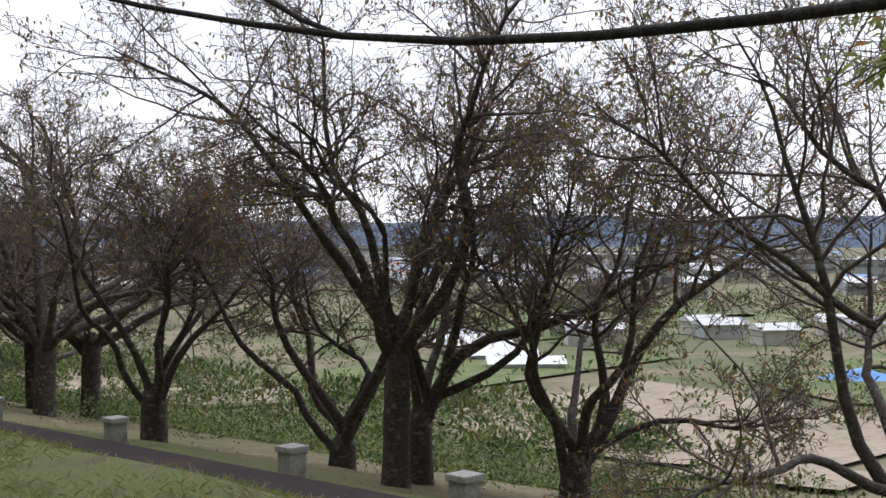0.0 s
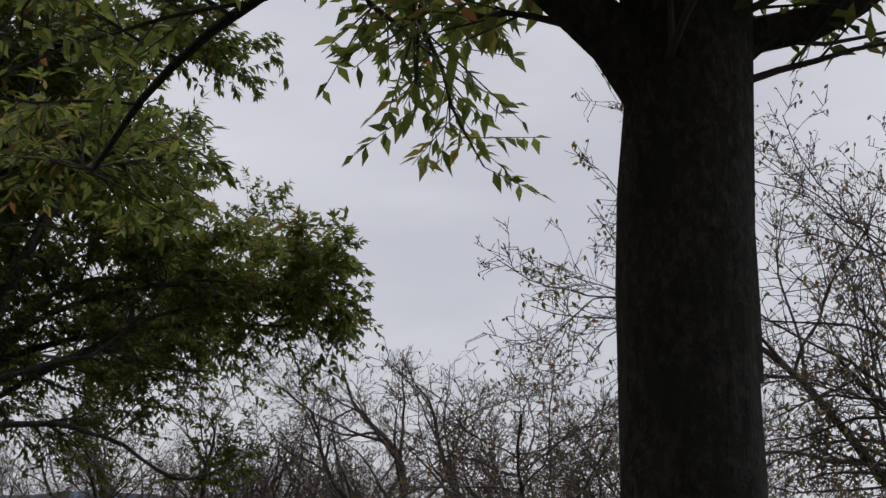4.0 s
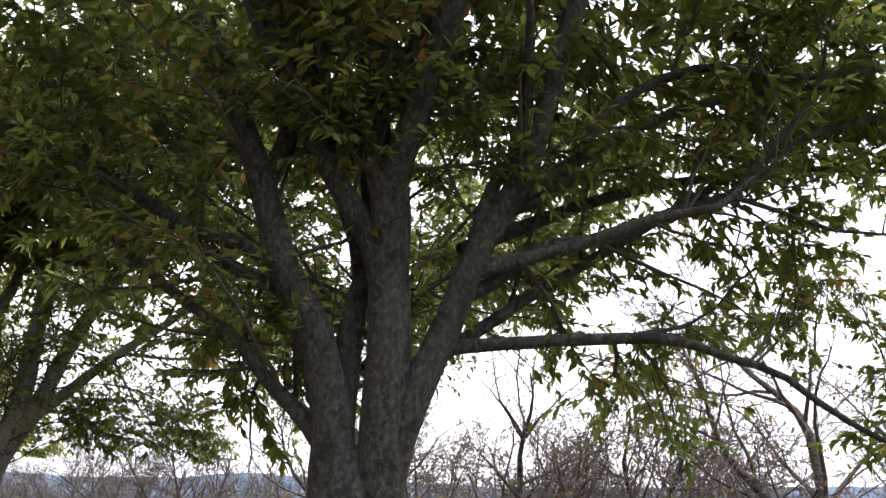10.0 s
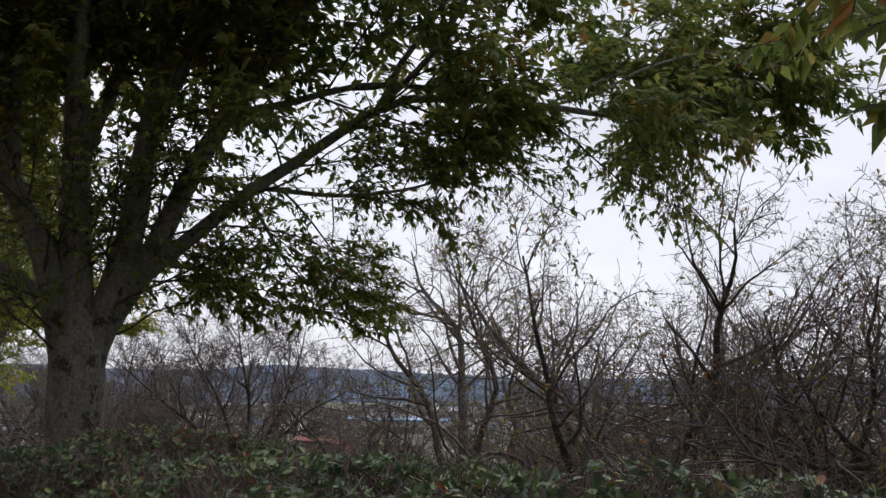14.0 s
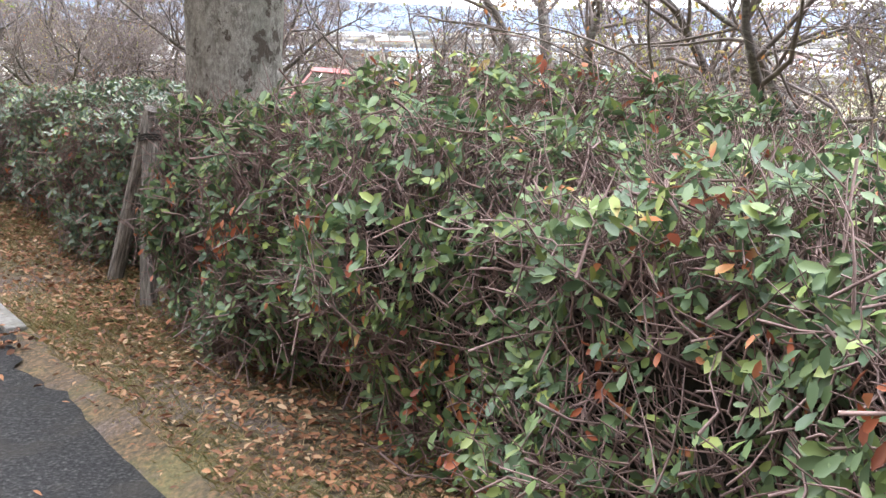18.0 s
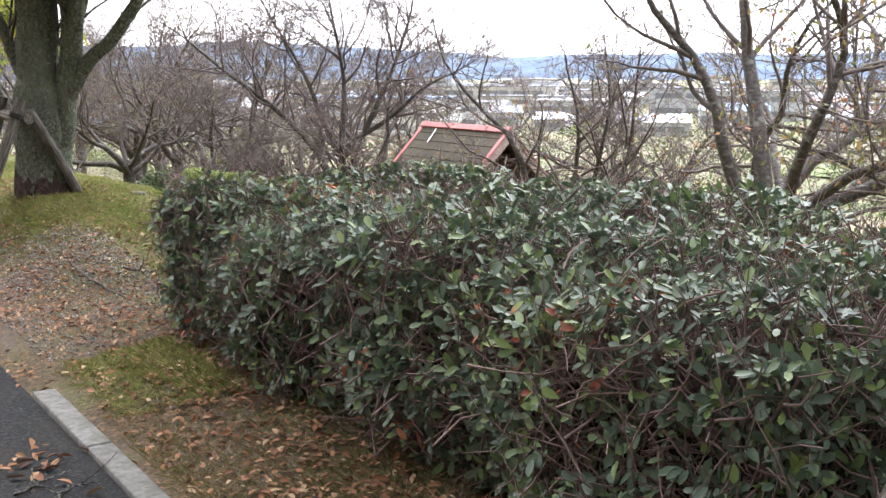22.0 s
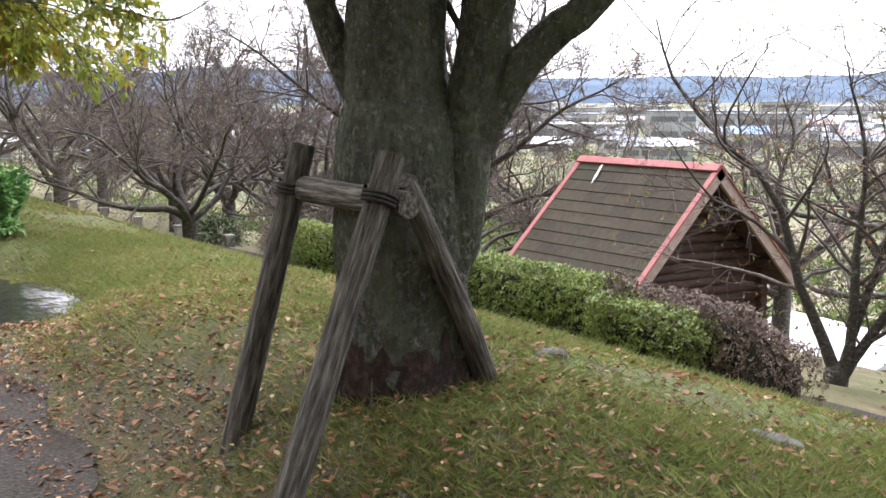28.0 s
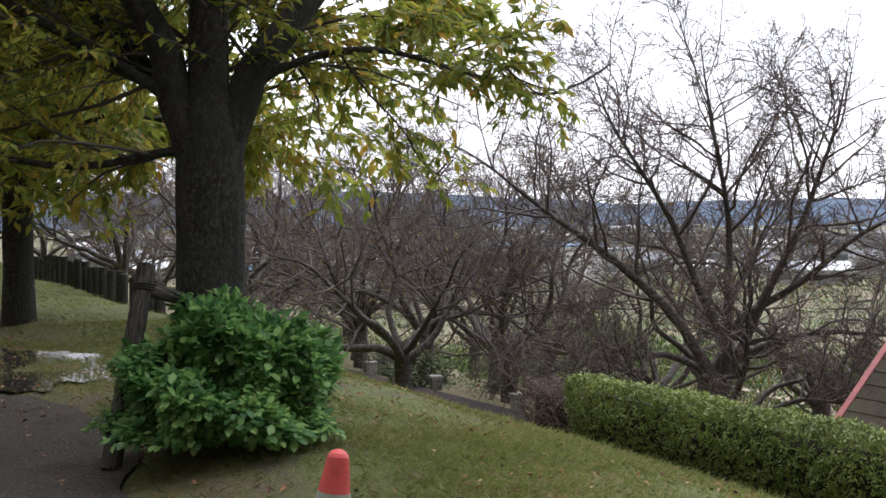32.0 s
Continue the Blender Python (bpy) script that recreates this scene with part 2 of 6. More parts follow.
GRAVEL = material("grey_gravel", [(0.3, (0.12, 0.11, 0.1)), (0.7, (0.34, 0.32, 0.3))], 30, 4, 0.9, 0.2, island_tint=0.4)
ROPE = material("black_rope", [(0.3, (0.02, 0.018, 0.016)), (0.7, (0.06, 0.055, 0.05))], 60, 3, 0.95, 0.5)
ZLEAF = leaf_material("zelkova_leaf", [(0.1, (0.085, 0.125, 0.028)), (0.5, (0.165, 0.21, 0.047)), (0.8, (0.27, 0.3, 0.072)), (0.96, (0.36, 0.28, 0.072)), (1.0, (0.33, 0.15, 0.05))], 0.5, 0.55)
ZLEAF_YELLOW = leaf_material("zelkova_leaf_turning", [(0.1, (0.15, 0.21, 0.04)), (0.5, (0.29, 0.34, 0.06)), (0.78, (0.43, 0.38, 0.06)), (0.97, (0.44, 0.26, 0.05))], 0.5, 0.6)
CLEAF = leaf_material("cherry_leaf", [(0.1, (0.13, 0.16, 0.04)), (0.5, (0.24, 0.23, 0.07)), (0.75, (0.3, 0.19, 0.06)), (0.95, (0.3, 0.1, 0.05))], 0.5, 0.45)
HLEAF = leaf_material("hedge_leaf", [(0.05, (0.038, 0.075, 0.04)), (0.35, (0.085, 0.14, 0.07)), (0.6, (0.12, 0.185, 0.08)), (0.82, (0.18, 0.25, 0.085)), (0.945, (0.29, 0.35, 0.1)), (0.965, (0.4, 0.14, 0.06)), (1.0, (0.3, 0.085, 0.05))], 0.45, 0.2)
DEAD_LEAF = leaf_material("dead_hedge_leaf", [(0.1, (0.17, 0.05, 0.025)), (0.5, (0.34, 0.1, 0.045)), (0.95, (0.42, 0.2, 0.1))], 0.7, 0.2)
CLIPPED = leaf_material("clipped_leaf", [(0.1, (0.07, 0.11, 0.025)), (0.5, (0.18, 0.24, 0.06)), (0.9, (0.32, 0.37, 0.1))], 0.5, 0.35)
PURPLE = leaf_material("purple_brown_leaf", [(0.1, (0.06, 0.04, 0.035)), (0.5, (0.13, 0.085, 0.07)), (0.9, (0.2, 0.15, 0.11))], 0.7, 0.1)
BUSH_LEAF = leaf_material("bush_leaf", [(0.1, (0.06, 0.16, 0.055)), (0.5, (0.13, 0.29, 0.09)), (0.9, (0.32, 0.5, 0.16))], 0.45, 0.5)
FALLEN = leaf_material("fallen_leaf", [(0.1, (0.06, 0.028, 0.017)), (0.4, (0.18, 0.072, 0.033)), (0.75, (0.31, 0.15, 0.072)), (0.97, (0.43, 0.31, 0.19))], 0.8, 0.05)
GRASS = leaf_material("grass_blade", [(0.1, (0.13, 0.17, 0.045)), (0.5, (0.21, 0.245, 0.065)), (0.8, (0.28, 0.285, 0.1)), (0.97, (0.4, 0.35, 0.17))], 0.6, 0.55)
DRY_GRASS = leaf_material("dry_grass_blade", [(0.1, (0.13, 0.14, 0.045)), (0.4, (0.2, 0.18, 0.07)), (0.7, (0.29, 0.22, 0.11)), (0.95, (0.4, 0.32, 0.19))], 0.7, 0.4)
# paler, greyer hedge leaf: the sky's sheen on glossy leaves is in the colour
GREY_HLEAF = leaf_material("sky_sheen_hedge_leaf", [(0.05, (0.044, 0.072, 0.048)), (0.35, (0.092, 0.135, 0.09)), (0.62, (0.13, 0.178, 0.122)), (0.82, (0.145, 0.215, 0.08)), (0.955, (0.22, 0.29, 0.09)), (0.97, (0.4, 0.15, 0.07)), (1.0, (0.3, 0.085, 0.05))], 0.42, 0.15)
HEDGE_CORE = material("hedge_inner_shade", [(0.3, (0.012, 0.014, 0.008)), (0.7, (0.035, 0.03, 0.022))], 25, 5, 0.95, 0.6)
HEDGE_STEM = material("hedge_stem", [(0.3, (0.1, 0.066, 0.06)), (0.7, (0.26, 0.18, 0.165))], 14, 4, 0.9, 0.3)
ASPHALT = material("asphalt", [(0.35, (0.014, 0.014, 0.0145)), (0.55, (0.033, 0.033, 0.034)), (0.7, (0.1, 0.098, 0.094))], 70, 6, 0.95, 1.0, spots=(0.042, 0.038, 0.033), spot_scale=1.4, bump_dist=0.012, gloss=0.15)
POST_CONCRETE = material("pale_concrete", [(0.3, (0.27, 0.265, 0.25)), (0.7, (0.46, 0.455, 0.43))], 22, 9, 0.95, 0.6, spots=(0.16, 0.155, 0.13), spot_scale=4, random_tint=0.2, gloss=0.2)
CONCRETE = material("concrete", [(0.3, (0.1, 0.096, 0.09)), (0.7, (0.22, 0.215, 0.2))], 22, 9, 0.95, 0.6, spots=(0.09, 0.088, 0.072), spot_scale=4, random_tint=0.2, gloss=0.2)
ROOF_TILE = material("brown_shingle", [(0.3, (0.03, 0.022, 0.013)), (0.7, (0.058, 0.043, 0.026))], 9, 6, 0.9, 0.4, spots=(0.05, 0.053, 0.028), spot_scale=1.0, random_tint=0.22)
RED_TRIM = material("red_painted_trim", [(0.3, (0.33, 0.1, 0.1)), (0.7, (0.45, 0.16, 0.15))], 6, 5, 0.6, 0.1)
FADED_TRIM = material("faded_barge_board", [(0.3, (0.35, 0.25, 0.22)), (0.7, (0.5, 0.4, 0.36))], 9, 5, 0.7, 0.1)
LOG = material("brown_log", [(0.3, (0.04, 0.022, 0.018)), (0.7, (0.1, 0.055, 0.045))], 6, 7, 0.8, 0.4, (1, 1, 5), random_tint=0.2)
CONE_RED = material("cone_red", [(0.3, (0.56, 0.06, 0.055)), (0.7, (0.7, 0.11, 0.1))], 8, 6, 0.55, 0.1, spots=(0.42, 0.07, 0.06), spot_scale=7)
CONE_WHITE = material("cone_white", [(0.3, (0.62, 0.63, 0.63)), (0.7, (0.8, 0.8, 0.8))], 8, 5, 0.5, 0.0)
CONE_GREEN = material("cone_grey_green", [(0.3, (0.22, 0.28, 0.22)), (0.7, (0.36, 0.4, 0.34))], 10, 5, 0.6, 0.05)
BLUE_PRINT = material("blue_print", [(0.3, (0.12, 0.3, 0.5)), (0.7, (0.2, 0.42, 0.6))], 8, 3, 0.5, 0.0)


def ground_material():
    """Grass, bare soil and leaf litter, parted by where they lie on the plan and by two scales of noise."""
    m = bpy.data.materials.new("park_ground")
    m.use_nodes = True
    N, L = m.node_tree.nodes, m.node_tree.links
    b = N["Principled BSDF"]
    co = N.new("ShaderNodeTexCoord")

    def noise_of(scale, detail=8, rough=0.65):
        n = N.new("ShaderNodeTexNoise")
        n.inputs["Scale"].default_value, n.inputs["Detail"].default_value, n.inputs["Roughness"].default_value = scale, detail, rough
        L.new(co.outputs["Object"], n.inputs["Vector"])
        return n.outputs[0]

    def ramp(src, stops):
        r = N.new("ShaderNodeValToRGB")
        while len(r.color_ramp.elements) < len(stops):
            r.color_ramp.elements.new(0.5)
        for e, (p, c) in zip(r.color_ramp.elements, stops):
            e.position, e.color = p, (*c, 1)
        L.new(src, r.inputs[0])
        return r.outputs[0]

    def rng_of(src, a, c, lo=0.0, hi=1.0):
        r = N.new("ShaderNodeMapRange")
        r.interpolation_type = "SMOOTHSTEP"
        for k, v in zip((1, 2, 3, 4), (a, c, lo, hi)):
            r.inputs[k].default_value = v
        L.new(src, r.inputs[0])
        return r.outputs[0]

    def calc(op, p, q):
        c = N.new("ShaderNodeMath")
        c.operation = op
        for k, v in ((0, p), (1, q)):
            if isinstance(v, float):
                c.inputs[k].default_value = v
            else:
                L.new(v, c.inputs[k])
        return c.outputs[0]

    def mix(fac, a, c):
        x = N.new("ShaderNodeMix")
        x.data_type = "RGBA"
        L.new(fac, x.inputs[0])
        L.new(a, x.inputs[6])
        L.new(c, x.inputs[7])
        return x.outputs[2]

    sep = N.new("ShaderNodeSeparateXYZ")
    L.new(co.outputs["Object"], sep.inputs[0])
    x, y = sep.outputs[0], sep.outputs[1]
    fine, mid, wide = noise_of(45), noise_of(3.2), noise_of(0.35)
    grass = ramp(fine, [(0.3, (0.055, 0.075, 0.02)), (0.5, (0.105, 0.128, 0.036)), (0.68, (0.18, 0.185, 0.068))])
    soil = ramp(noise_of(60), [(0.34, (0.03, 0.021, 0.017)), (0.5, (0.095, 0.07, 0.055)), (0.66, (0.2, 0.155, 0.125))])
    litter = ramp(noise_of(38, 6), [(0.35, (0.028, 0.02, 0.012)), (0.5, (0.085, 0.06, 0.032)), (0.6, (0.16, 0.1, 0.052)), (0.7, (0.25, 0.12, 0.06))])
    scrub = ramp(noise_of(1.6), [(0.3, (0.07, 0.075, 0.03)), (0.5, (0.14, 0.115, 0.06)), (0.7, (0.22, 0.165, 0.1))])
    # dry soil with leaves beside the path, near the hedges
    wob = calc("ADD", x, calc("MULTIPLY", calc("SUBTRACT", mid, 0.5), 2.2))
    strip = calc("MULTIPLY", rng_of(wob, 2.2, 3.4, 1.0, 0.0), rng_of(y, 37.6, 39.4, 1.0, 0.6))
    col = mix(rng_of(mid, 0.5, 0.66, 0.0, 0.75), grass, soil)
    col = mix(calc("MULTIPLY", strip, rng_of(noise_of(1.3), 0.4, 0.56, 0.65, 1.0)), col, litter)
    col = mix(calc("MULTIPLY", strip, rng_of(noise_of(1.7), 0.5, 0.6)), col, soil)
    slope = calc("MULTIPLY", rng_of(wob, 10.6, 12.2), rng_of(wide, 0.35, 0.55, 0.35, 1.0))
    col = mix(slope, col, scrub)
    field_noise = noise_of(0.035, 4, 0.6)
    fields = ramp(field_noise, [(0.36, (0.13, 0.12, 0.07)), (0.45, (0.1, 0.13, 0.05)), (0.54, (0.22, 0.18, 0.12)), (0.62, (0.085, 0.11, 0.045)), (0.7, (0.25, 0.22, 0.16))])
    col = mix(rng_of(x, 50.0, 75.0), col, mix(rng_of(mid, 0.4, 0.7, 0.0, 0.4), fields, scrub))
    L.new(col, b.inputs["Base Color"])
    b.inputs["Roughness"].default_value = 0.95
    bp = N.new("ShaderNodeBump")
    bp.inputs["Strength"].default_value, bp.inputs["Distance"].default_value = 0.7, 0.03
    L.new(fine, bp.inputs["Height"])
    L.new(bp.outputs[0], b.inputs["Normal"])
    return m


GROUND = ground_material()
WATER = bpy.data.materials.new("puddle_water")
WATER.use_nodes = True
WATER.node_tree.nodes["Principled BSDF"].inputs["Base Color"].default_value = (0.03, 0.028, 0.025, 1)
WATER.node_tree.nodes["Principled BSDF"].inputs["Roughness"].default_value = 0.03
WATER.node_tree.nodes["Principled BSDF"].inputs["Specular IOR Level"].default_value = 0.5
WATER.node_tree.nodes["Principled BSDF"].inputs["IOR"].default_value = 1.2
w_rip = WATER.node_tree.nodes.new("ShaderNodeTexNoise")
w_rip.inputs["Scale"].default_value, w_rip.inputs["Detail"].default_value = 11.0, 4
w_bump = WATER.node_tree.nodes.new("ShaderNodeBump")
w_bump.inputs["Strength"].default_value, w_bump.inputs["Distance"].default_value = 0.5, 0.02
WATER.node_tree.links.new(w_rip.outputs[0], w_bump.inputs["Height"])
WATER.node_tree.links.new(w_bump.outputs[0], WATER.node_tree.nodes["Principled BSDF"].inputs["Normal"])


# ---- mesh helpers ----
def mesh_of(name, chunks, mats, smooth=True):
    """One mesh from chunks of (vertices, faces of one size, material index)."""
    me = bpy.data.meshes.new(name)
    vs, loops, starts, totals, mi, base, at = [], [], [], [], [], 0, 0
    for v, f, k in chunks:
        if len(f) == 0:
            continue
        v, f = np.asarray(v, np.float32).reshape(-1, 3), np.asarray(f, np.int32)
        vs.append(v)
        loops.append((f + base).ravel())
        starts.append(at + np.arange(len(f)) * f.shape[1])
        totals.append(np.full(len(f), f.shape[1]))
        mi.append(np.full(len(f), k))
        base += len(v)
        at += f.size
    if not vs:
        return me
    v, lp, st, to, mi = (np.concatenate(q) for q in (vs, loops, starts, totals, mi))
    me.vertices.add(len(v))
    me.vertices.foreach_set("co", v.ravel())
    me.loops.add(len(lp))
    me.loops.foreach_set("vertex_index", lp.astype(np.int32))
    me.polygons.add(len(st))
    me.polygons.foreach_set("loop_start", st.astype(np.int32))
    me.polygons.foreach_set("loop_total", to.astype(np.int32))
    me.polygons.foreach_set("material_index", mi.astype(np.int32))
    me.polygons.foreach_set("use_smooth", np.full(len(st), smooth))
    for m in mats:
        me.materials.append(m)
    me.update(calc_edges=True)
    return me


def part(name, data, mat, parent, label=""):
    """Links a mesh or a bmesh as one object under a thing or a part."""
    if isinstance(data, bmesh.types.BMesh):
        me = bpy.data.meshes.new(name)
        data.to_mesh(me)
        data.free()
        data = me
    if mat is not None and not data.materials:
        data.materials.append(mat)
    ob = new(name, data)
    ob.parent = parent
    return tagged(ob, label)


def thing(name, m, label, category, group="", kind=""):
    ob = new(name)
    ob.empty_display_size = 0.1
    ob.matrix_world = m
    return tagged(ob, label, category, group, kind)


def unit(v):
    return v / np.maximum(np.linalg.norm(v, axis=-1, keepdims=True), 1e-9)


def tubes(pts, rad, sides, lumps=None):
    """Tubes along M polylines of K points with radii: vertices and quads."""
    pts, rad = np.asarray(pts, float), np.asarray(rad, float)
    M, K = rad.shape
    tan = unit(np.gradient(pts, axis=1))
    mean = unit(pts[:, -1] - pts[:, 0])
    ref = np.where(np.abs(mean[:, 2:3]) > 0.85, np.array([[1.0, 0, 0]]), np.array([[0, 0, 1.0]]))
    e1 = unit(np.cross(tan, ref[:, None, :]))
    e2 = np.cross(tan, e1)
    a = np.arange(sides) / sides * 2 * np.pi
    r = rad[:, :, None] * np.ones(sides)
    if lumps is not None:
        r = r * lumps
    v = pts[:, :, None, :] + r[..., None] * (e1[:, :, None, :] * np.cos(a)[:, None] + e2[:, :, None, :] * np.sin(a)[:, None])
    i = (np.arange(M)[:, None, None] * K + np.arange(K - 1)[None, :, None]) * sides
    j = np.arange(sides)[None, None, :]
    j2 = (j + 1) % sides
    f = np.stack([i + j, i + j2, i + sides + j2, i + sides + j], -1).reshape(-1, 4)
    return v.reshape(-1, 3), f


def spread(rng, start, way, length, r0, r1, K, up=0.0, wig=0.15):
    """M branches of K points that wander and bend upwards (or droop, with up below 0)."""
    M = len(start)
    pts = np.zeros((M, K, 3))
    pts[:, 0] = start
    d = unit(way)
    step = (length / (K - 1))[:, None]
    for k in range(1, K):
        d = unit(d + rng.normal(0, wig, (M, 3)) + np.array([0, 0, up]))
        pts[:, k] = pts[:, k - 1] + d * step
    t = np.linspace(0, 1, K)[None, :]
    return pts, r0[:, None] * (1 - t) + r1[:, None] * t


def sprout(rng, pts, rad, count, t0, t1, ang, lfac, rfac, flat=0.0):
    """Where side branches leave their parents, which way, and how long and thick they are."""
    M, K = rad.shape
    par = np.repeat(np.arange(M), count)
    t = rng.uniform(t0, t1, len(par)) * (K - 1)
    k = np.minimum(t.astype(int), K - 2)
    w = (t - k)[:, None]
    p = pts[par, k] * (1 - w) + pts[par, k + 1] * w
    tan = unit(pts[par, k + 1] - pts[par, k])
    r = rad[par, k] * (1 - w[:, 0]) + rad[par, k + 1] * w[:, 0]
    side = rng.normal(0, 1, (len(par), 3))
    side[:, 2] *= 1 - flat
    side = unit(side - tan * (side * tan).sum(1, keepdims=True))
    a = rng.uniform(*np.radians(ang), len(par))[:, None]
    way = tan * np.cos(a) + side * np.sin(a)
    whole = np.linalg.norm(pts[:, 1:] - pts[:, :-1], axis=2).sum(1)[par]
    return p, way, whole * rng.uniform(*lfac, len(par)) * (1.15 - 0.5 * t / (K - 1)), r * rfac


LEAF_OVAL = ((0.38, 0.2, 0.05), (0.76, 0.21, 0.05))
LEAF_BROAD = ((0.3, 0.2, 0.05), (0.65, 0.22, 0.06))
LEAF_POINTED = ((0.32, 0.17, 0.05), (0.68, 0.13, 0.04))
LEAF_ROUND = ((0.42, 0.23, 0.05), (0.82, 0.26, 0.05))


def blades(rng, pos, way, face, size, shape=LEAF_POINTED, curl=0.12, slim=False):
    """Leaves of two folded halves: base at pos, tip along way, upper side towards face."""
    n = len(pos)
    x = unit(way)
    z = unit(face - x * (face * x).sum(1, keepdims=True))
    y = np.cross(z, x)
    (a, wa, ha), (b, wb, hb) = shape
    c = curl * rng.uniform(0.3, 1.6, n)
    if slim:
        loc = [(0, 0, 0), (a * 1.25, wa * 1.15, ha), (1, 0, 0), (a * 1.25, -wa * 1.15, ha)]
        v = np.zeros((n, 4, 3))
        for k, (lx, ly, lz) in enumerate(loc):
            v[:, k] = pos + size[:, None] * (x * lx + y * ly + z * (lz - c * lx * lx)[:, None])
        base = np.arange(n)[:, None] * 4
        return v.reshape(-1, 3), np.concatenate([base + np.array([0, 2, 1]), base + np.array([0, 3, 2])])
    loc = [(0, 0, 0), (a, wa, ha), (b, wb, hb), (1, 0, 0), (b, -wb, hb), (a, -wa, ha)]
    v = np.zeros((n, 6, 3))
    for k, (lx, ly, lz) in enumerate(loc):
        v[:, k] = pos + size[:, None] * (x * lx + y * ly + z * (lz - c * lx * lx)[:, None])
    base = np.arange(n)[:, None] * 6
    f = np.concatenate([base + np.array([0, 3, 2, 1]), base + np.array([0, 5, 4, 3])])
    return v.reshape(-1, 3), f


def box(bm, x0, x1, y0, y1, z0, z1, bevel=0.0):
    r = bmesh.ops.create_cube(bm, size=1, matrix=Matrix.LocRotScale(((x0 + x1) / 2, (y0 + y1) / 2, (z0 + z1) / 2), None, (x1 - x0, y1 - y0, z1 - z0)))
    if bevel:
        es = list({e for v in r["verts"] for e in v.link_edges})
        bmesh.ops.bevel(bm, geom=es, offset=bevel, segments=2, profile=0.6, affect="EDGES")
    return bm


# ---- the lie of the land ----
def lower_n(y):
    return 8.6 + 0.067 * (np.clip(y, -40, 60) - 10)


def lower_z(y):
    return -1.22 - 0.0238 * (np.clip(y, -30, 75) - 10)


def ground_z(x, y):
    """Height of the ground: level path, grass crest, bank, lower path, slope to the valley; on the other, unseen side a
    rise is added that blocks sky light.
    """
    x, y = np.asarray(x, float), np.asarray(y, float)
    nl, zl = lower_n(y), lower_z(y)
    mound = 0.36 * np.exp(-((y - 40.3) / 3.4) ** 2) + 0.18 * np.exp(-((y - 48.8) / 3.0) ** 2)
    park = np.clip((y - 30) / 8, 0, 1)
    up = np.clip((x - 1.9) / 0.9, 0, 1)
    wet = np.exp(-((y - 45.2) / 1.9) ** 4) * (1 - np.clip((x - 2.9) / 0.9, 0, 1)) + np.exp(-((y - 53.6) / 3.2) ** 4) * (1 - np.clip((x - 2.8) / 0.8, 0, 1))
    crest = 0.04 + (1 - np.clip(wet, 0, 1)) * (mound + 0.1 * park) * up * up * (3 - 2 * up)
    z46 = (-0.02 + 0.16 * np.exp(-((y - 11) / 7.0) ** 2)) * (1 - park) + 0.2 * park - 0.1 * np.clip((y - 44) / 5, 0, 1)
    z94 = zl * 0.98 * (1 - park) + (-1.5 - 0.018 * np.clip(y - 50, 0, 30)) * park
    x94 = (nl - 0.8) * (1 - park) + 9.4 * park
    z = np.where(x < 1.8, 0.0, crest)
    t = np.clip((x - 3.3) / 1.3, 0, 1)
    z = np.where(x > 3.3, crest * (1 - t) + z46 * t, z)
    t = np.clip((x - 4.6) / np.maximum(x94 - 4.6, 0.5), 0, 1)
    z = np.where(x > 4.6, z46 * (1 - t) + z94 * t, z)
    t = np.clip((x - x94) / np.maximum(nl - 0.72 - x94, 0.2), 0, 1)
    z = np.where(x > x94, z94 * (1 - t) + zl * t, z)
    far = x - (nl + 0.75)
    z = np.where(far > 0, zl - 0.22 * np.clip(far, 0, 9) - 0.28 * np.clip(far - 9, 0, 30) - 0.04 * np.clip(far - 39, 0, 60), z)
    z = np.maximum(z, -14.5) - 0.075 * np.exp(-(((x - 2.08) / 1.05) ** 2 + ((y - 45.3) / 1.32) ** 2) ** 2)
    return z + 0.8 * np.clip(-3.6 - x, 0, 30)


def sheet(name, xs, ys, zf, mat, kind="structure", label="", category=""):
    X, Y = np.meshgrid(xs, ys, indexing="ij")
    v = np.stack([X, Y, zf(X, Y)], -1).reshape(-1, 3)
    n, m = X.shape
    i = (np.arange(n - 1)[:, None] * m + np.arange(m - 1)[None, :]).ravel()
    f = np.stack([i, i + m, i + m + 1, i + 1], -1)
    return tagged(new(name, mesh_of(name, [(v, f, 0)], [mat])), label, category, "", kind)


def bumpy(X, Y):
    z = ground_z(X, Y)
    amp = np.where(X > 1.75, 1.0, 0.0) * np.where(X < 60, 1.0, 0.0)
    return z + amp * (0.02 * np.sin(X * 3.1 + 1.3 * np.sin(Y * 1.7)) * np.cos(Y * 2.3 + X) + 0.03 * np.sin(X * 0.9 + Y * 0.7))


xs = np.concatenate([[-3000, -800, -200, -60, -34, -25, -18, -12, -8], np.arange(-6, 12, 0.2), np.arange(12, 22, 0.5), np.arange(22, 130, 2.5), [135, 150, 180, 300, 600, 1200, 2500, 4500]])
ys = np.concatenate([[-3000, -800, -200, -80, -40, -25], np.arange(-15, 60, 0.3), np.arange(60, 110, 1.0), [115, 130, 160, 220, 350, 700, 1400, 2500, 4500]])
sheet("ground", xs, ys, bumpy, GROUND, label="grassy park hillside with soil and fallen leaves", category="ground")

# ---- paths, kerb, puddles ----
def path_z(X, Y):
    return 0.022 + 0.006 * np.sin(X * 2.3) * np.sin(Y * 1.1) + 0 * X


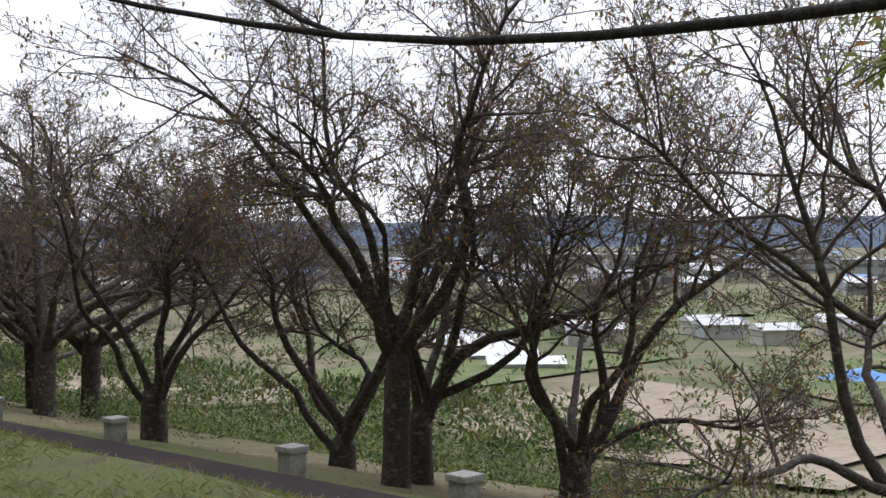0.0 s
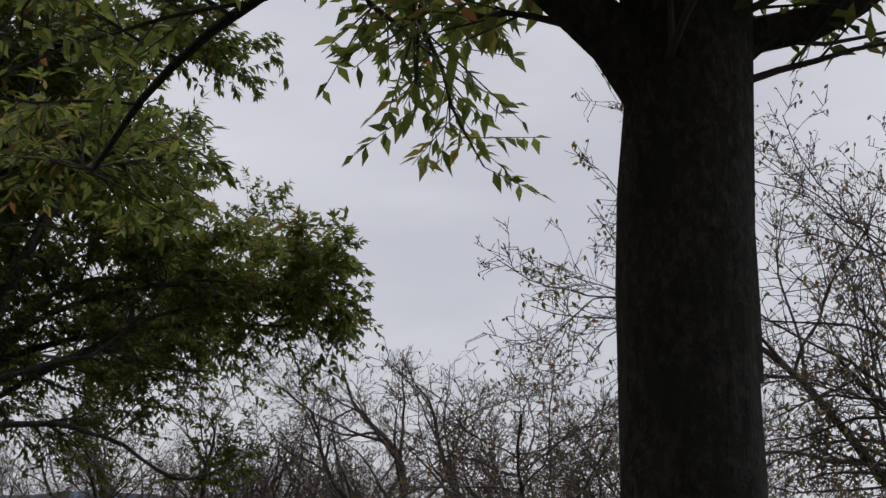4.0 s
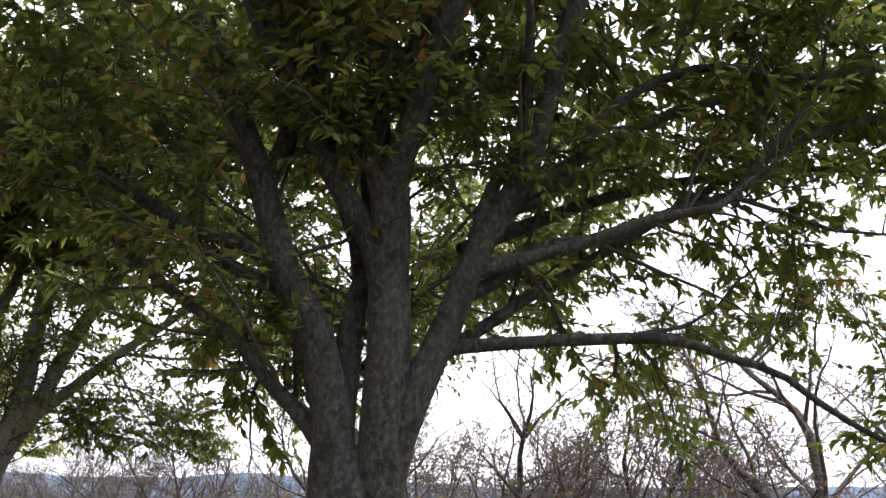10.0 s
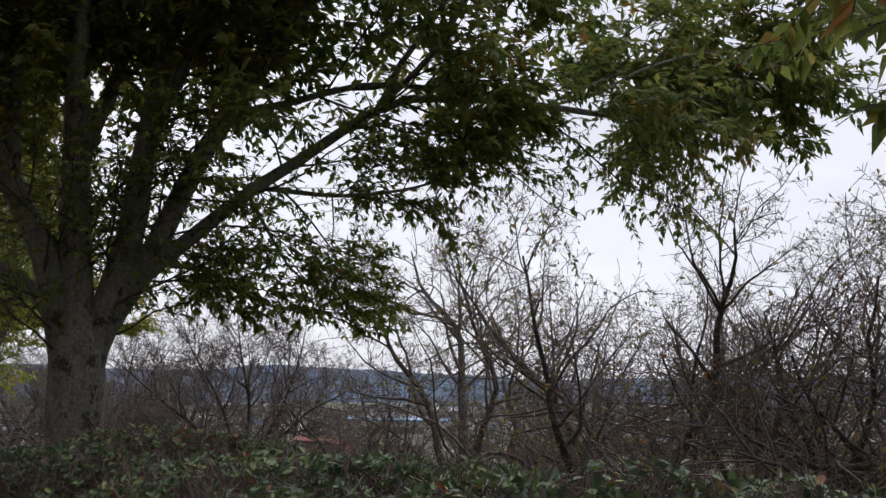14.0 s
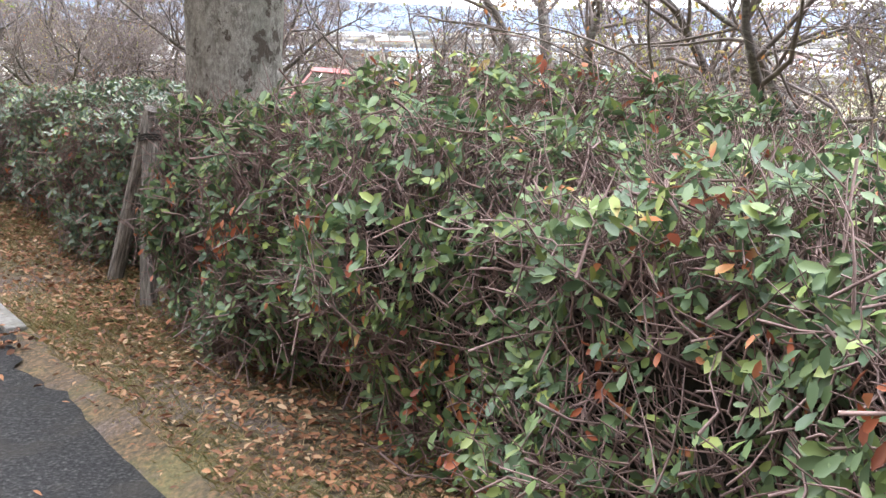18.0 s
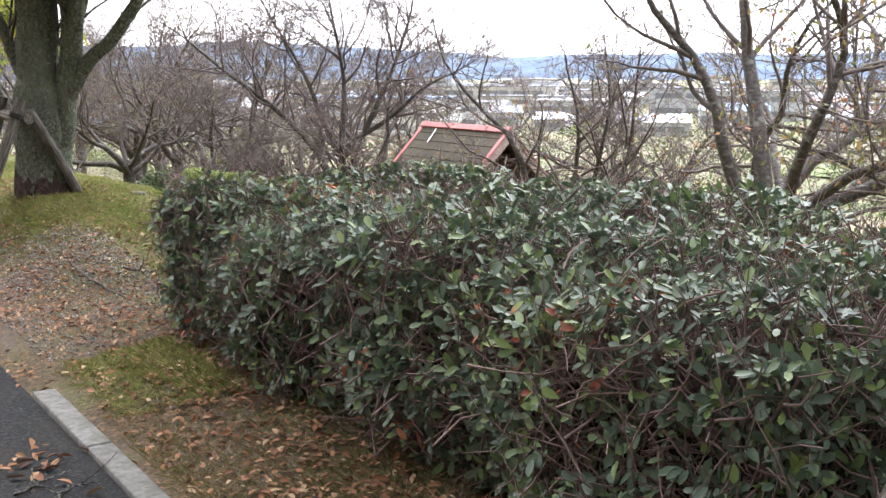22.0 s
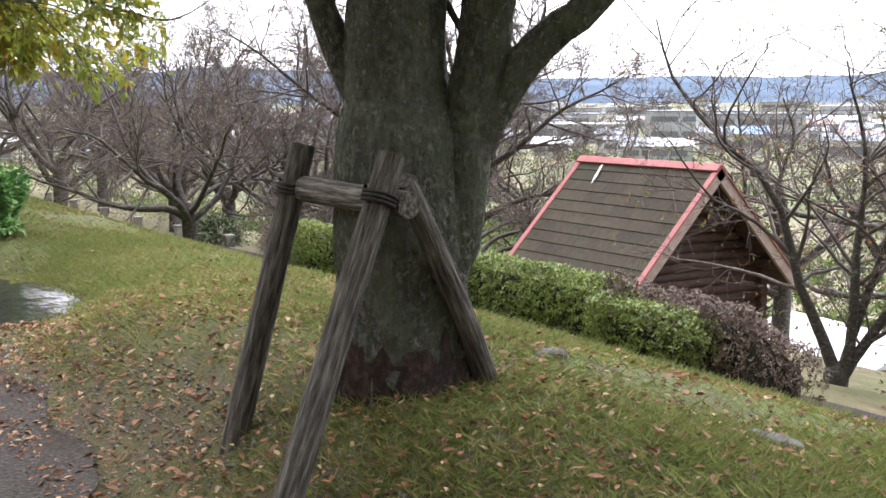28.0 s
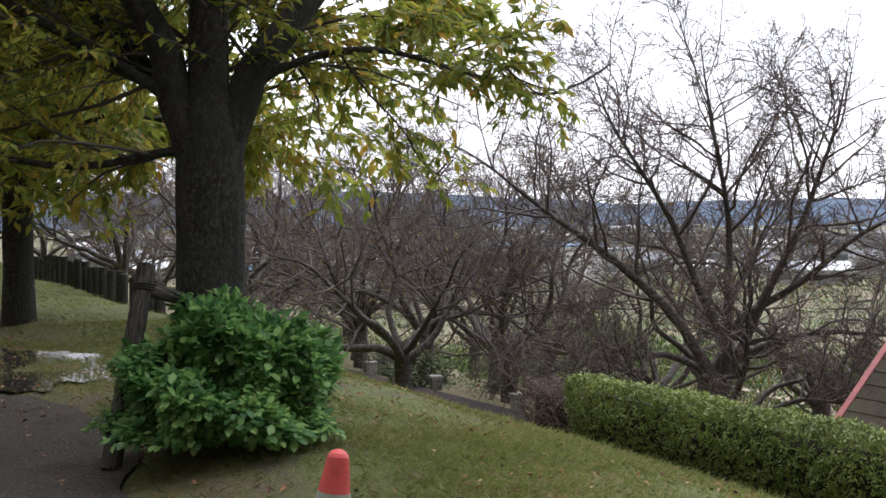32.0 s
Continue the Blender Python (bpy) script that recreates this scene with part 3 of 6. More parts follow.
def edge_x(y):
    """The right-hand edge of the upper path."""
    return 1.68 - 0.012 * (y - 31) + np.where(y < 29.8, 0.06 * np.sin(y * 1.9) + 0.04 * np.sin(y * 4.7) + 0.022 * np.sin(y * 13.1 + 2 * np.sin(y * 3.7)) + 0.016 * np.sin(y * 29.3), 0)


def ribbon(name, ys, left, right, zf, mat, label, category, cols=8):
    ys = np.asarray(ys, float)
    t = np.linspace(0, 1, cols)
    X = left(ys)[:, None] * (1 - t) + right(ys)[:, None] * t
    Y = np.repeat(ys[:, None], cols, 1)
    v = np.stack([X, Y, zf(X, Y)], -1).reshape(-1, 3)
    i = (np.arange(len(ys) - 1)[:, None] * cols + np.arange(cols - 1)[None, :]).ravel()
    f = np.stack([i, i + 1, i + cols + 1, i + cols], -1)
    return tagged(new(name, mesh_of(name, [(v, f, 0)], [mat])), label, category, "", "structure")


ribbon("pavement", np.arange(-14, 38.6, 0.06), lambda y: -2.4 + 0 * y, edge_x, path_z, ASPHALT, "worn grey asphalt footpath along the hedges", "path")
MUD = material("muddy_gravel", [(0.3, (0.035, 0.03, 0.027)), (0.55, (0.08, 0.07, 0.062)), (0.75, (0.2, 0.18, 0.16))], 55, 6, 0.92, 0.9, spots=(0.045, 0.033, 0.024), spot_scale=1.6, gloss=0.15)
ribbon("pavement", np.arange(38.3, 105, 0.12), lambda y: -2.4 + 0 * y, lambda y: 1.6 + 0.6 * np.clip((y - 39.8) / 2, 0, 1) + 0.14 * np.sin(y * 1.3) + 0.06 * np.sin(y * 5.1) + 0.03 * np.sin(y * 9.3 + 2 * np.sin(y * 3.1)), lambda X, Y: path_z(X, Y) + 0.012 + np.clip(ground_z(X, Y), -1, 1) - 0.05 * np.clip((X - 1.9) / 0.5, 0, 1), MUD, "damp muddy gravel path beside the grass", "path")
DARK_ASPHALT = material("damp_dark_asphalt", [(0.3, (0.028, 0.023, 0.024)), (0.7, (0.065, 0.055, 0.055))], 60, 5, 0.92, 0.4, spots=(0.075, 0.05, 0.042), spot_scale=1.2, gloss=0.15)
ribbon("road", np.arange(-30, 104, 0.8), lambda y: lower_n(y) - 0.65, lambda y: lower_n(y) + 0.65, lambda X, Y: ground_z(X, Y) + 0.05, DARK_ASPHALT, "lower asphalt path below the grass bank", "path", 5)


def kerb():
    k = thing("kerb", pose(0, 0, 0), "pale worn concrete edging stones along the asphalt", "kerb", kind="structure")
    bm = bmesh.new()
    box(bm, -0.055, 0.055, -0.494, 0.494, -0.1, 0.04, 0.012)
    me = bpy.data.meshes.new("kerb_stone")
    bm.to_mesh(me)
    bm.free()
    me.materials.append(CONCRETE)
    rng = np.random.default_rng(5)
    for y in (30.24, 31.24, 32.24, 33.24, 34.2, 36.42, 37.42):
        s = part("kerb_stone", me, None, k)
        s.matrix_world = pose(float(edge_x(np.array(y))) + 0.05 + rng.normal(0, 0.006), y, 0.012 + rng.normal(0, 0.006), rng.normal(0, 0.4), rng.normal(0, 1.5), rng.normal(0, 0.6))


kerb()


def puddle(x, y, rx, ry, z, seed):
    rng = np.random.default_rng(seed)
    m = 180
    a = np.linspace(0, 2 * np.pi, m, endpoint=False)
    r = 1 + sum(w * np.sin(k * a + rng.uniform(0, 6.3)) for k, w in ((2, 0.12), (3, 0.1), (5, 0.05), (7, 0.05), (13, 0.035), (21, 0.025), (34, 0.018), (55, 0.012)))
    rim = np.stack([rx * r * np.cos(a), ry * r * np.sin(a), 0 * a], 1)
    v = np.concatenate([rim, rim * 0.5, [[0, 0, 0]]])
    i = np.arange(m)
    j = (i + 1) % m
    me = mesh_of("puddle", [(v, np.stack([i, j, m + j, m + i], 1), 0), (v, np.stack([m + i, m + j, 2 * m + 0 * i], 1), 0)], [WATER])
    ob = new("puddle", me)
    ob.matrix_world = pose(x, y, z)
    tagged(ob, "shallow rain puddle reflecting the white sky", "puddle", "rain puddles", "structure")


# ---- trees ----
def smooth_line(pts, K):
    """A smooth line of K points through a few control points."""
    p = np.asarray(pts, float)
    n = len(p)
    ext = np.concatenate([[2 * p[0] - p[1]], p, [2 * p[-1] - p[-2]]])
    out = []
    for u in np.linspace(0, n - 1 - 1e-6, K):
        i = int(u)
        f = u - i
        a, b, c, d = ext[i:i + 4]
        out.append(0.5 * (2 * b + (c - a) * f + (2 * a - 5 * b + 4 * c - d) * f * f + (3 * b - a - 3 * c + d) * f ** 3))
    return np.array(out)


def bark_lumps(rng, M, K, sides, amount):
    """Uneven girth: flutes that run up the stem and some knots."""
    a = np.arange(sides) / sides * 2 * np.pi
    ph = rng.uniform(0, 6.3, (M, 1, 3))
    base = 1 + amount * (np.sin(3 * a + ph[..., :1]) * 0.5 + np.sin(5 * a + ph[..., 1:2]) * 0.4)
    return base[:, :, :] * (1 + amount * 0.5 * rng.normal(0, 1, (M, K, sides)))


def zelkova(x, y, girth, fork, limbs, seed, leaves, label, bark, leaf_mat, crown=5, lean=(0, 0), flare=1.35, foliage_low=2.1, side_len=1.0, base_drop=0.15, side_from=0.12, clear=1.5, reach=1.0, dense=4, per_twig=18, leaf_size=1.0, front=-0.1, grow=0.6, sparse=3, max_y=999.0, front_up=0.6, max_x=999.0):
    """A zelkova: trunk, limbs given by their control points from the fork, side branches, twigs and leaf sprays."""
    rng = np.random.default_rng(seed)
    gz = float(ground_z(x, y))
    root = thing("zelkova_tree", pose(x, y, gz), label, "tree", "zelkova trees along the path")
    off = np.array([0, 0, gz])
    # trunk
    K, sides = 14, 20
    t = np.linspace(0, 1, K)
    line = np.stack([lean[0] * t, lean[1] * t, -base_drop + (fork + 0.35 + base_drop - gz) * t], 1)
    r = girth / 2 * (1 + (flare - 1) * np.exp(-t * 7)) * np.where(t > 0.72, 1 - 0.75 * ((t - 0.72) / 0.28) ** 2, 1)
    v, f = tubes(line[None], r[None], sides, bark_lumps(rng, 1, K, sides, 0.035))
    part("trunk", mesh_of("trunk", [(v, f, 0)], [bark]), None, root)
    # limbs
    P, R = [], []
    for r0, r1, ctrl in limbs:
        ctrl = np.array(ctrl)
        if np.hypot(ctrl[0, 0], ctrl[0, 1]) < girth * 0.75 and ctrl[0, 2] < fork + 0.6:
            ctrl = np.concatenate([[[ctrl[0, 0] * 0.35, ctrl[0, 1] * 0.35, ctrl[0, 2] - 0.55]], ctrl])
        P.append(smooth_line(ctrl - off, 14))
        R.append(r1 + (r0 - r1) * np.linspace(1, 0, 14) ** 1.3)
    # more limbs leave the given ones higher up
    tall = [w for w in range(len(P)) if P[w][-1, 2] + gz > 4.35] or list(range(len(P)))
    for k in range(crown):
        w = tall[k % len(tall)]
        u = int(rng.integers(8, 12))
        s = P[w][u]
        a = k * 2.4 + rng.uniform(0, 0.8)
        d = unit(P[w][u] - P[w][u - 2]) + np.array([np.cos(a) * 0.55, np.sin(a) * 0.55, 0.45])
        p, q = spread(rng, s[None], d[None], np.array([rng.uniform(2.6, 4.2)]) * reach, np.array([R[w][u] * 0.75]), np.array([0.018]), 14, 0.01, 0.1)
        P.append(p[0])
        R.append(q[0])
    P, R = np.array(P), np.array(R)
    # the limbs go on upwards past what is given
    tip_d = unit(P[:, -1] - P[:, -4]) + np.array([0, 0, 0.25])
    p1, r1 = spread(rng, P[:, -1], tip_d, np.where(P[:, -1, 2] + gz < 4.45, rng.uniform(0.5, 0.9, len(P)), rng.uniform(1.8, 3.0, len(P)) * reach), R[:, -1], np.full(len(P), 0.006), 14, 0.02, 0.12)
    P2, R2 = np.concatenate([P, p1]), np.concatenate([R, r1])
    for p, q in zip(P2, R2):
        sides = 10 if q[0] > 0.05 else 7
        v, f = tubes(p[None], q[None], sides, bark_lumps(rng, 1, 14, sides, 0.03))
        part("limb", mesh_of("limb", [(v, f, 0)], [bark]), None, root)

    def free(p):
        """Growth that keeps clear of the path and of the stems' front low down."""
        h = p[:, 2] + gz
        return (h > foliage_low) & (p[:, 1] + y < max_y) & (p[:, 0] + x < max_x) & (p[:, 0] + x > clear - 0.9 * (h - 2.4)) & ((0.3 * p[:, 0] + 0.95 * p[:, 1] > front - front_up * (h - 2.2)))

    s, d, ln, r = sprout(rng, P2, R2, 13, side_from, 0.98, (35, 75), (0.35, 0.65), 0.45, 0.65)
    p2, q2 = spread(rng, s, d, np.clip(ln * side_len, 0.7, 2.4), np.clip(r, 0.006, 0.015), np.full(len(s), 0.004), 7, -0.02, 0.16)
    keep = free(p2[:, -1] + np.array([0, 0, 0.1])) & free(p2[:, 3] + np.array([0.2, 0.25, 0.3]))
    p2, q2 = p2[keep], q2[keep]
    s, d, ln, r = sprout(rng, p2, q2, 17, 0.08, 1.0, (25, 65), (0.3, 0.55), 0.5, 0.8)
    p3, q3 = spread(rng, s, d, np.clip(ln, 0.35, 0.95), np.clip(r, 0.003, 0.007), np.full(len(s), 0.002), 2, -0.06, 0.15)
    # foliage as even as light lets it grow: no more than so many twigs in one spot
    spot = np.floor(p3[:, -1] / 0.34).astype(int) @ np.array([1, 1009, 1000003])
    order = np.argsort(spot, kind="stable")
    first = np.r_[0, np.flatnonzero(np.diff(spot[order])) + 1]
    rank = np.empty(len(spot), int)
    rank[order] = np.arange(len(spot)) - np.repeat(first, np.diff(np.r_[first, len(spot)]))
    keep = free(p3[:, -1]) & (rank < np.where(p3[:, -1, 2] + gz < 3.6, sparse, dense))
    p3, q3 = p3[keep], q3[keep]
    v2, f2 = tubes(p2, q2, 5)
    v3, f3 = tubes(p3, q3, 3)
    tagged(part("twig_mass", mesh_of("twig_mass", [(v2, f2, 0), (v3, f3, 0)], [ZTWIG]), None, root), kind="stuff")
    # leaf sprays: leaves alternate along each twig and hang a little
    n = int(np.clip(leaves / len(p3), 4, per_twig))
    s, d, ln, r = sprout(rng, p3, q3, n, 0.1, 1.0, (35, 70), (1, 1), 1, 0.75)
    d = unit(d + np.array([0, 0, -0.35]))
    face = unit(np.array([0, 0, 1.0]) + rng.normal(0, 0.45, d.shape))
    v, f = blades(rng, s, d, face, rng.uniform(0.065, 0.115, len(s)) * leaf_size * (1 + grow * np.clip((s[:, 2] + gz - 3.8) / 1.2, 0, 1)), LEAF_POINTED, slim=True)
    tagged(part("foliage", mesh_of("foliage", [(v, f, 0)], [leaf_mat]), None, root), kind="stuff")
    return root


def cherry_meshes(seed, height=5.6, twigs=9, fine=6, leaf=250, limbs=None, fork=None, girth=0.36, side=8, more=2, lean=(30, 66), stout=1.0, low=0.36):
    """Trunk, limbs, twigs and the last leaves of a cherry tree, at its own foot. limbs: control points of limbs, where they are known."""
    rng = np.random.default_rng(seed)
    fork = rng.uniform(1.0, 1.6) if fork is None else fork
    K = 9
    t = np.linspace(0, 1, K)
    line = np.stack([rng.normal(0, 0.05) * t, rng.normal(0, 0.05) * t, -0.25 + (fork + 0.35) * t], 1)
    r = girth / 2 * (1 + 0.35 * np.exp(-t * 6)) * np.where(t > 0.75, 1 - 0.6 * ((t - 0.75) / 0.25) ** 2, 1)
    trunk = mesh_of("trunk", [(*tubes(line[None], r[None], 14, bark_lumps(rng, 1, K, 14, 0.05)), 0)], [CHERRY_BARK])
    P, R = [], []
    for r0, ctrl in limbs or ():
        ctrl = np.array(ctrl, float)
        ctrl = np.concatenate([[[ctrl[0, 0] * 0.4, ctrl[0, 1] * 0.4, max(ctrl[0, 2] - 0.35, 0.05)]], ctrl])
        P.append(smooth_line(ctrl, 14))
        R.append(0.012 + (r0 - 0.012) * np.linspace(1, 0, 14) ** 1.1)
    m = int(rng.integers(5, 8)) if not limbs else more
    a = np.arange(m) / max(m, 1) * 6.283 + rng.uniform(0, 6) + rng.normal(0, 0.25, m)
    tilt = np.radians(rng.uniform(*lean, m))
    d = np.stack([np.cos(a) * np.sin(tilt), np.sin(a) * np.sin(tilt), np.cos(tilt)], 1)
    s = np.stack([0.06 * np.cos(a), 0.06 * np.sin(a), fork - rng.uniform(0, 0.4, m)], 1)
    p1, r1 = spread(rng, s, d, rng.uniform(0.7, 1.0, m) * height, rng.uniform(0.065, 0.115, m), np.full(m, 0.014), 14, 0.012, 0.13)
    P, R = np.concatenate([np.array(P).reshape(-1, 14, 3), p1]), np.concatenate([np.array(R).reshape(-1, 14), r1])
    # the limbs snake a little on their way out
    t = np.linspace(0, 1, 14)
    ph = rng.uniform(0, 6.3, (len(P), 3, 1))
    P = P + (0.08 * np.sin(t * 12 + ph) * np.sin(np.pi * t) ** 0.7).transpose(0, 2, 1)
    meshes = [mesh_of("limb", [(*tubes(P[k:k + 1], R[k:k + 1], 7, bark_lumps(rng, 1, 14, 7, 0.04)), 0)], [CHERRY_BARK]) for k in range(len(P))]
    # crooked side branches that arch outwards, twigs that turn up, and short spurs
    s, d, ln, r = sprout(rng, P, R, side, low, 0.98, (32, 68), (0.36, 0.62), 0.6, 0.45)
    p2, r2 = spread(rng, s, d, np.clip(ln, 1.0, 3.2), np.clip(r, 0.011, 0.036), np.full(len(s), 0.005), 9, 0.02, 0.17)
    s, d, ln, r = sprout(rng, p2, r2, twigs, 0.28, 1.0, (35, 70), (0.24, 0.5), 0.55, 0.35)
    p3, r3 = spread(rng, s, d, np.clip(ln, 0.35, 1.15), np.clip(r, 0.0035, 0.009) * stout, np.full(len(s), 0.003 * stout), 5, 0.05, 0.24)
    s, d, ln, r = sprout(rng, p3, r3, fine, 0.1, 1.0, (35, 75), (0.2, 0.5), 0.6)
    p4, r4 = spread(rng, s, d, np.clip(ln, 0.1, 0.36), np.full(len(s), 0.0042 * stout), np.full(len(s), 0.0028 * stout), 2, 0.08, 0.3)
    tw = mesh_of("twig_mass", [(*tubes(p2, r2, 5), 0), (*tubes(p3, r3, 3), 1), (*tubes(p4, r4, 3), 1)], [BRANCH, TWIG])
    pick = rng.choice(len(p4), min(leaf, len(p4)), replace=False)
    q = p4[pick, -1]
    v, f = blades(rng, q, rng.normal(0, 0.5, q.shape) + np.array([0, 0, -0.9]), rng.normal(0, 1, q.shape), rng.uniform(0.042, 0.08, len(q)), ((0.35, 0.24, 0.06), (0.7, 0.2, 0.05)), 0.3)
    lv = mesh_of("last_foliage", [(v, f, 0)], [CLEAF])
    return trunk, meshes, tw, lv


def cherry(kit, x, y, turn, scale, label):
    trunk, limbs, tw, lv = kit
    root = thing("cherry_tree", pose(x, y, float(ground_z(x, y)) - 0.03, 0, 0, turn) @ Matrix.Scale(scale, 4), label, "tree", "bare cherry trees on the slope")
    part("trunk", trunk, None, root)
    for l in limbs:
        part("limb", l, None, root)
    tagged(part("twig_mass", tw, None, root), kind="stuff")
    tagged(part("foliage", lv, None, root), kind="stuff")
    return root


zelkova(2.64, 7.3, 0.37, 3.05, [
    (0.185, 0.15, [(0.01, -0.01, 2.6), (0.05, -0.03, 3.3), (0.1, -0.06, 3.75), (0.15, -0.09, 4.2), (0.3, -0.05, 5.2)]),
    (0.1, 0.05, [(-0.05, 0.03, 2.85), (-0.34, 0.21, 3.23), (-0.47, 0.29, 3.38), (-0.62, 0.38, 3.68), (-0.77, 0.47, 3.98), (-1.0, 0.9, 4.7)]),
    (0.05, 0.02, [(-0.44, 0.27, 3.27), (-0.78, 0.47, 3.25), (-1.13, 0.69, 3.29), (-1.44, 0.88, 3.39)]),
    (0.065, 0.03, [(0.1, -0.06, 2.97), (0.38, -0.24, 3.12), (0.59, -0.36, 3.31), (0.74, -0.45, 3.53), (0.96, -0.59, 3.77), (1.23, -0.75, 4.0)]),
    (0.09, 0.06, [(-0.05, 0.03, 2.9), (-0.11, 0.07, 3.45), (-0.22, 0.13, 3.86), (-0.3, 0.4, 4.8)]),
    (0.05, 0.015, [(-0.1, 0.1, 3.3), (-0.2, 0.8, 3.6), (-0.4, 1.7, 3.7), (-0.5, 2.5, 3.55), (-0.5, 3.1, 3.35)]),
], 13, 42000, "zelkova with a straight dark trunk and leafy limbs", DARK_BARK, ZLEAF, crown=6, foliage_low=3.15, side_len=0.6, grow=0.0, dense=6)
zelkova(3.1, 18.75, 0.45, 1.75, [
    (0.17, 0.09, [(0.1, -0.06, 1.3), (0.15, -0.09, 1.72), (0.17, -0.11, 2.27), (0.19, -0.12, 2.71), (0.18, -0.11, 3.2), (0.18, -0.11, 3.47), (0.11, -0.07, 3.75), (0.09, -0.05, 4.4)]),
    (0.09, 0.05, [(0.16, -0.1, 2.95), (0.13, -0.08, 3.14), (0.02, -0.01, 3.39), (-0.09, 0.05, 3.59), (-0.19, 0.12, 3.84), (-0.27, 0.17, 4.05), (-0.5, 0.4, 4.9)]),
    (0.08, 0.05, [(0.2, -0.12, 2.93), (0.23, -0.14, 3.33), (0.22, -0.14, 3.61), (0.31, -0.19, 3.89), (0.32, -0.2, 4.15), (0.5, 0.2, 5.2)]),
    (0.115, 0.06, [(0.18, -0.11, 1.85), (0.23, -0.14, 2.09), (0.34, -0.21, 2.43), (0.45, -0.28, 2.71), (0.57, -0.35, 3.06), (0.7, -0.43, 3.36), (0.86, -0.53, 3.66), (0.94, -0.58, 4.03), (1.3, -0.5, 4.9)]),
    (0.06, 0.03, [(0.52, -0.31, 2.9), (0.55, -0.34, 3.0), (0.62, -0.38, 3.33), (0.7, -0.43, 3.58), (0.84, -0.52, 3.86), (1.1, -0.2, 4.6)]),
    (0.06, 0.025, [(0.55, -0.34, 3.0), (0.62, -0.38, 3.06), (0.89, -0.54, 3.14), (1.18, -0.72, 3.24), (1.45, -0.89, 3.35), (1.72, -1.05, 3.41)]),
    (0.05, 0.018, [(0.3, -0.16, 2.5), (0.46, -0.22, 2.62), (0.8, -0.39, 2.66), (1.37, -0.66, 2.7), (1.67, -0.81, 2.69), (1.93, -0.93, 2.6), (2.19, -1.06, 2.51), (2.44, -1.18, 2.31), (2.7, -1.3, 2.15)]),
    (0.15, 0.07, [(-0.06, 0.03, 1.4), (-0.07, 0.04, 1.84), (-0.06, 0.03, 2.2), (-0.14, 0.07, 2.56), (-0.19, 0.11, 2.8), (-0.3, 0.18, 3.01), (-0.37, 0.23, 3.28), (-0.45, 0.28, 3.62), (-0.56, 0.34, 3.96), (-0.8, 0.7, 4.9)]),
    (0.09, 0.06, [(-0.02, 0.05, 2.1), (0.04, 0.1, 2.51), (0.1, 0.15, 2.85), (0.23, 0.2, 3.3), (0.4, 0.6, 4.6)]),
    (0.065, 0.03, [(-0.08, 0.07, 2.0), (-0.13, 0.11, 2.14), (-0.22, 0.18, 2.28), (-0.31, 0.25, 2.39), (-0.4, 0.33, 2.52), (-0.52, 0.42, 2.71), (-0.68, 0.56, 2.84), (-1.0, 0.9, 3.2)]),
    (0.06, 0.03, [(-0.18, 0.15, 2.55), (-0.26, 0.21, 2.91), (-0.44, 0.36, 3.03), (-0.62, 0.51, 3.17), (-0.79, 0.65, 3.32), (-1.2, 1.1, 3.8)]),
    (0.05, 0.025, [(-0.37, 0.23, 3.12), (-0.57, 0.35, 3.22), (-0.76, 0.46, 3.29), (-0.99, 0.61, 3.46), (-1.27, 0.78, 3.63), (-1.52, 0.93, 3.78), (-1.88, 1.15, 4.04)]),
    (0.05, 0.02, [(0.5, -0.3, 2.9), (0.74, -0.36, 3.01), (0.95, -0.46, 3.21), (1.33, -0.64, 3.28), (1.69, -0.82, 3.46), (1.96, -0.95, 3.54), (2.32, -1.12, 3.97)]),
    (0.025, 0.012, [(1.85, -0.9, 3.5), (1.96, -0.95, 3.54), (2.26, -1.09, 3.45), (2.53, -1.22, 3.35)]),
    (0.055, 0.014, [(0.2, -0.1, 2.3), (0.7, -0.25, 2.75), (1.5, -0.6, 3.3), (2.4, -1.0, 3.9), (3.1, -1.25, 4.15), (3.5, -1.4, 4.22)]),
    (0.045, 0.02, [(0.75, -0.4, 3.4), (1.1, -0.53, 3.58), (1.25, -0.6, 3.92), (1.4, -0.68, 4.1), (1.72, -0.83, 4.29), (2.03, -0.98, 4.34), (2.33, -1.13, 4.28), (2.78, -1.34, 4.34)]),
    (0.05, 0.015, [(0.7, -0.43, 3.4), (1.6, -0.7, 4.0), (2.7, -0.95, 4.35), (3.8, -1.05, 4.3)]),
    (0.05, 0.015, [(0.6, -0.2, 3.2), (1.8, -0.3, 3.7), (3.2, -0.5, 4.0), (4.4, -0.6, 4.1)]),
], 22, 150000, "large many-stemmed zelkova with dense green autumn foliage", BARK, ZLEAF, crown=10, foliage_low=1.95, side_len=1.0, clear=2.3, reach=1.2, dense=3, per_twig=18, side_from=0.3, front_up=0.3)
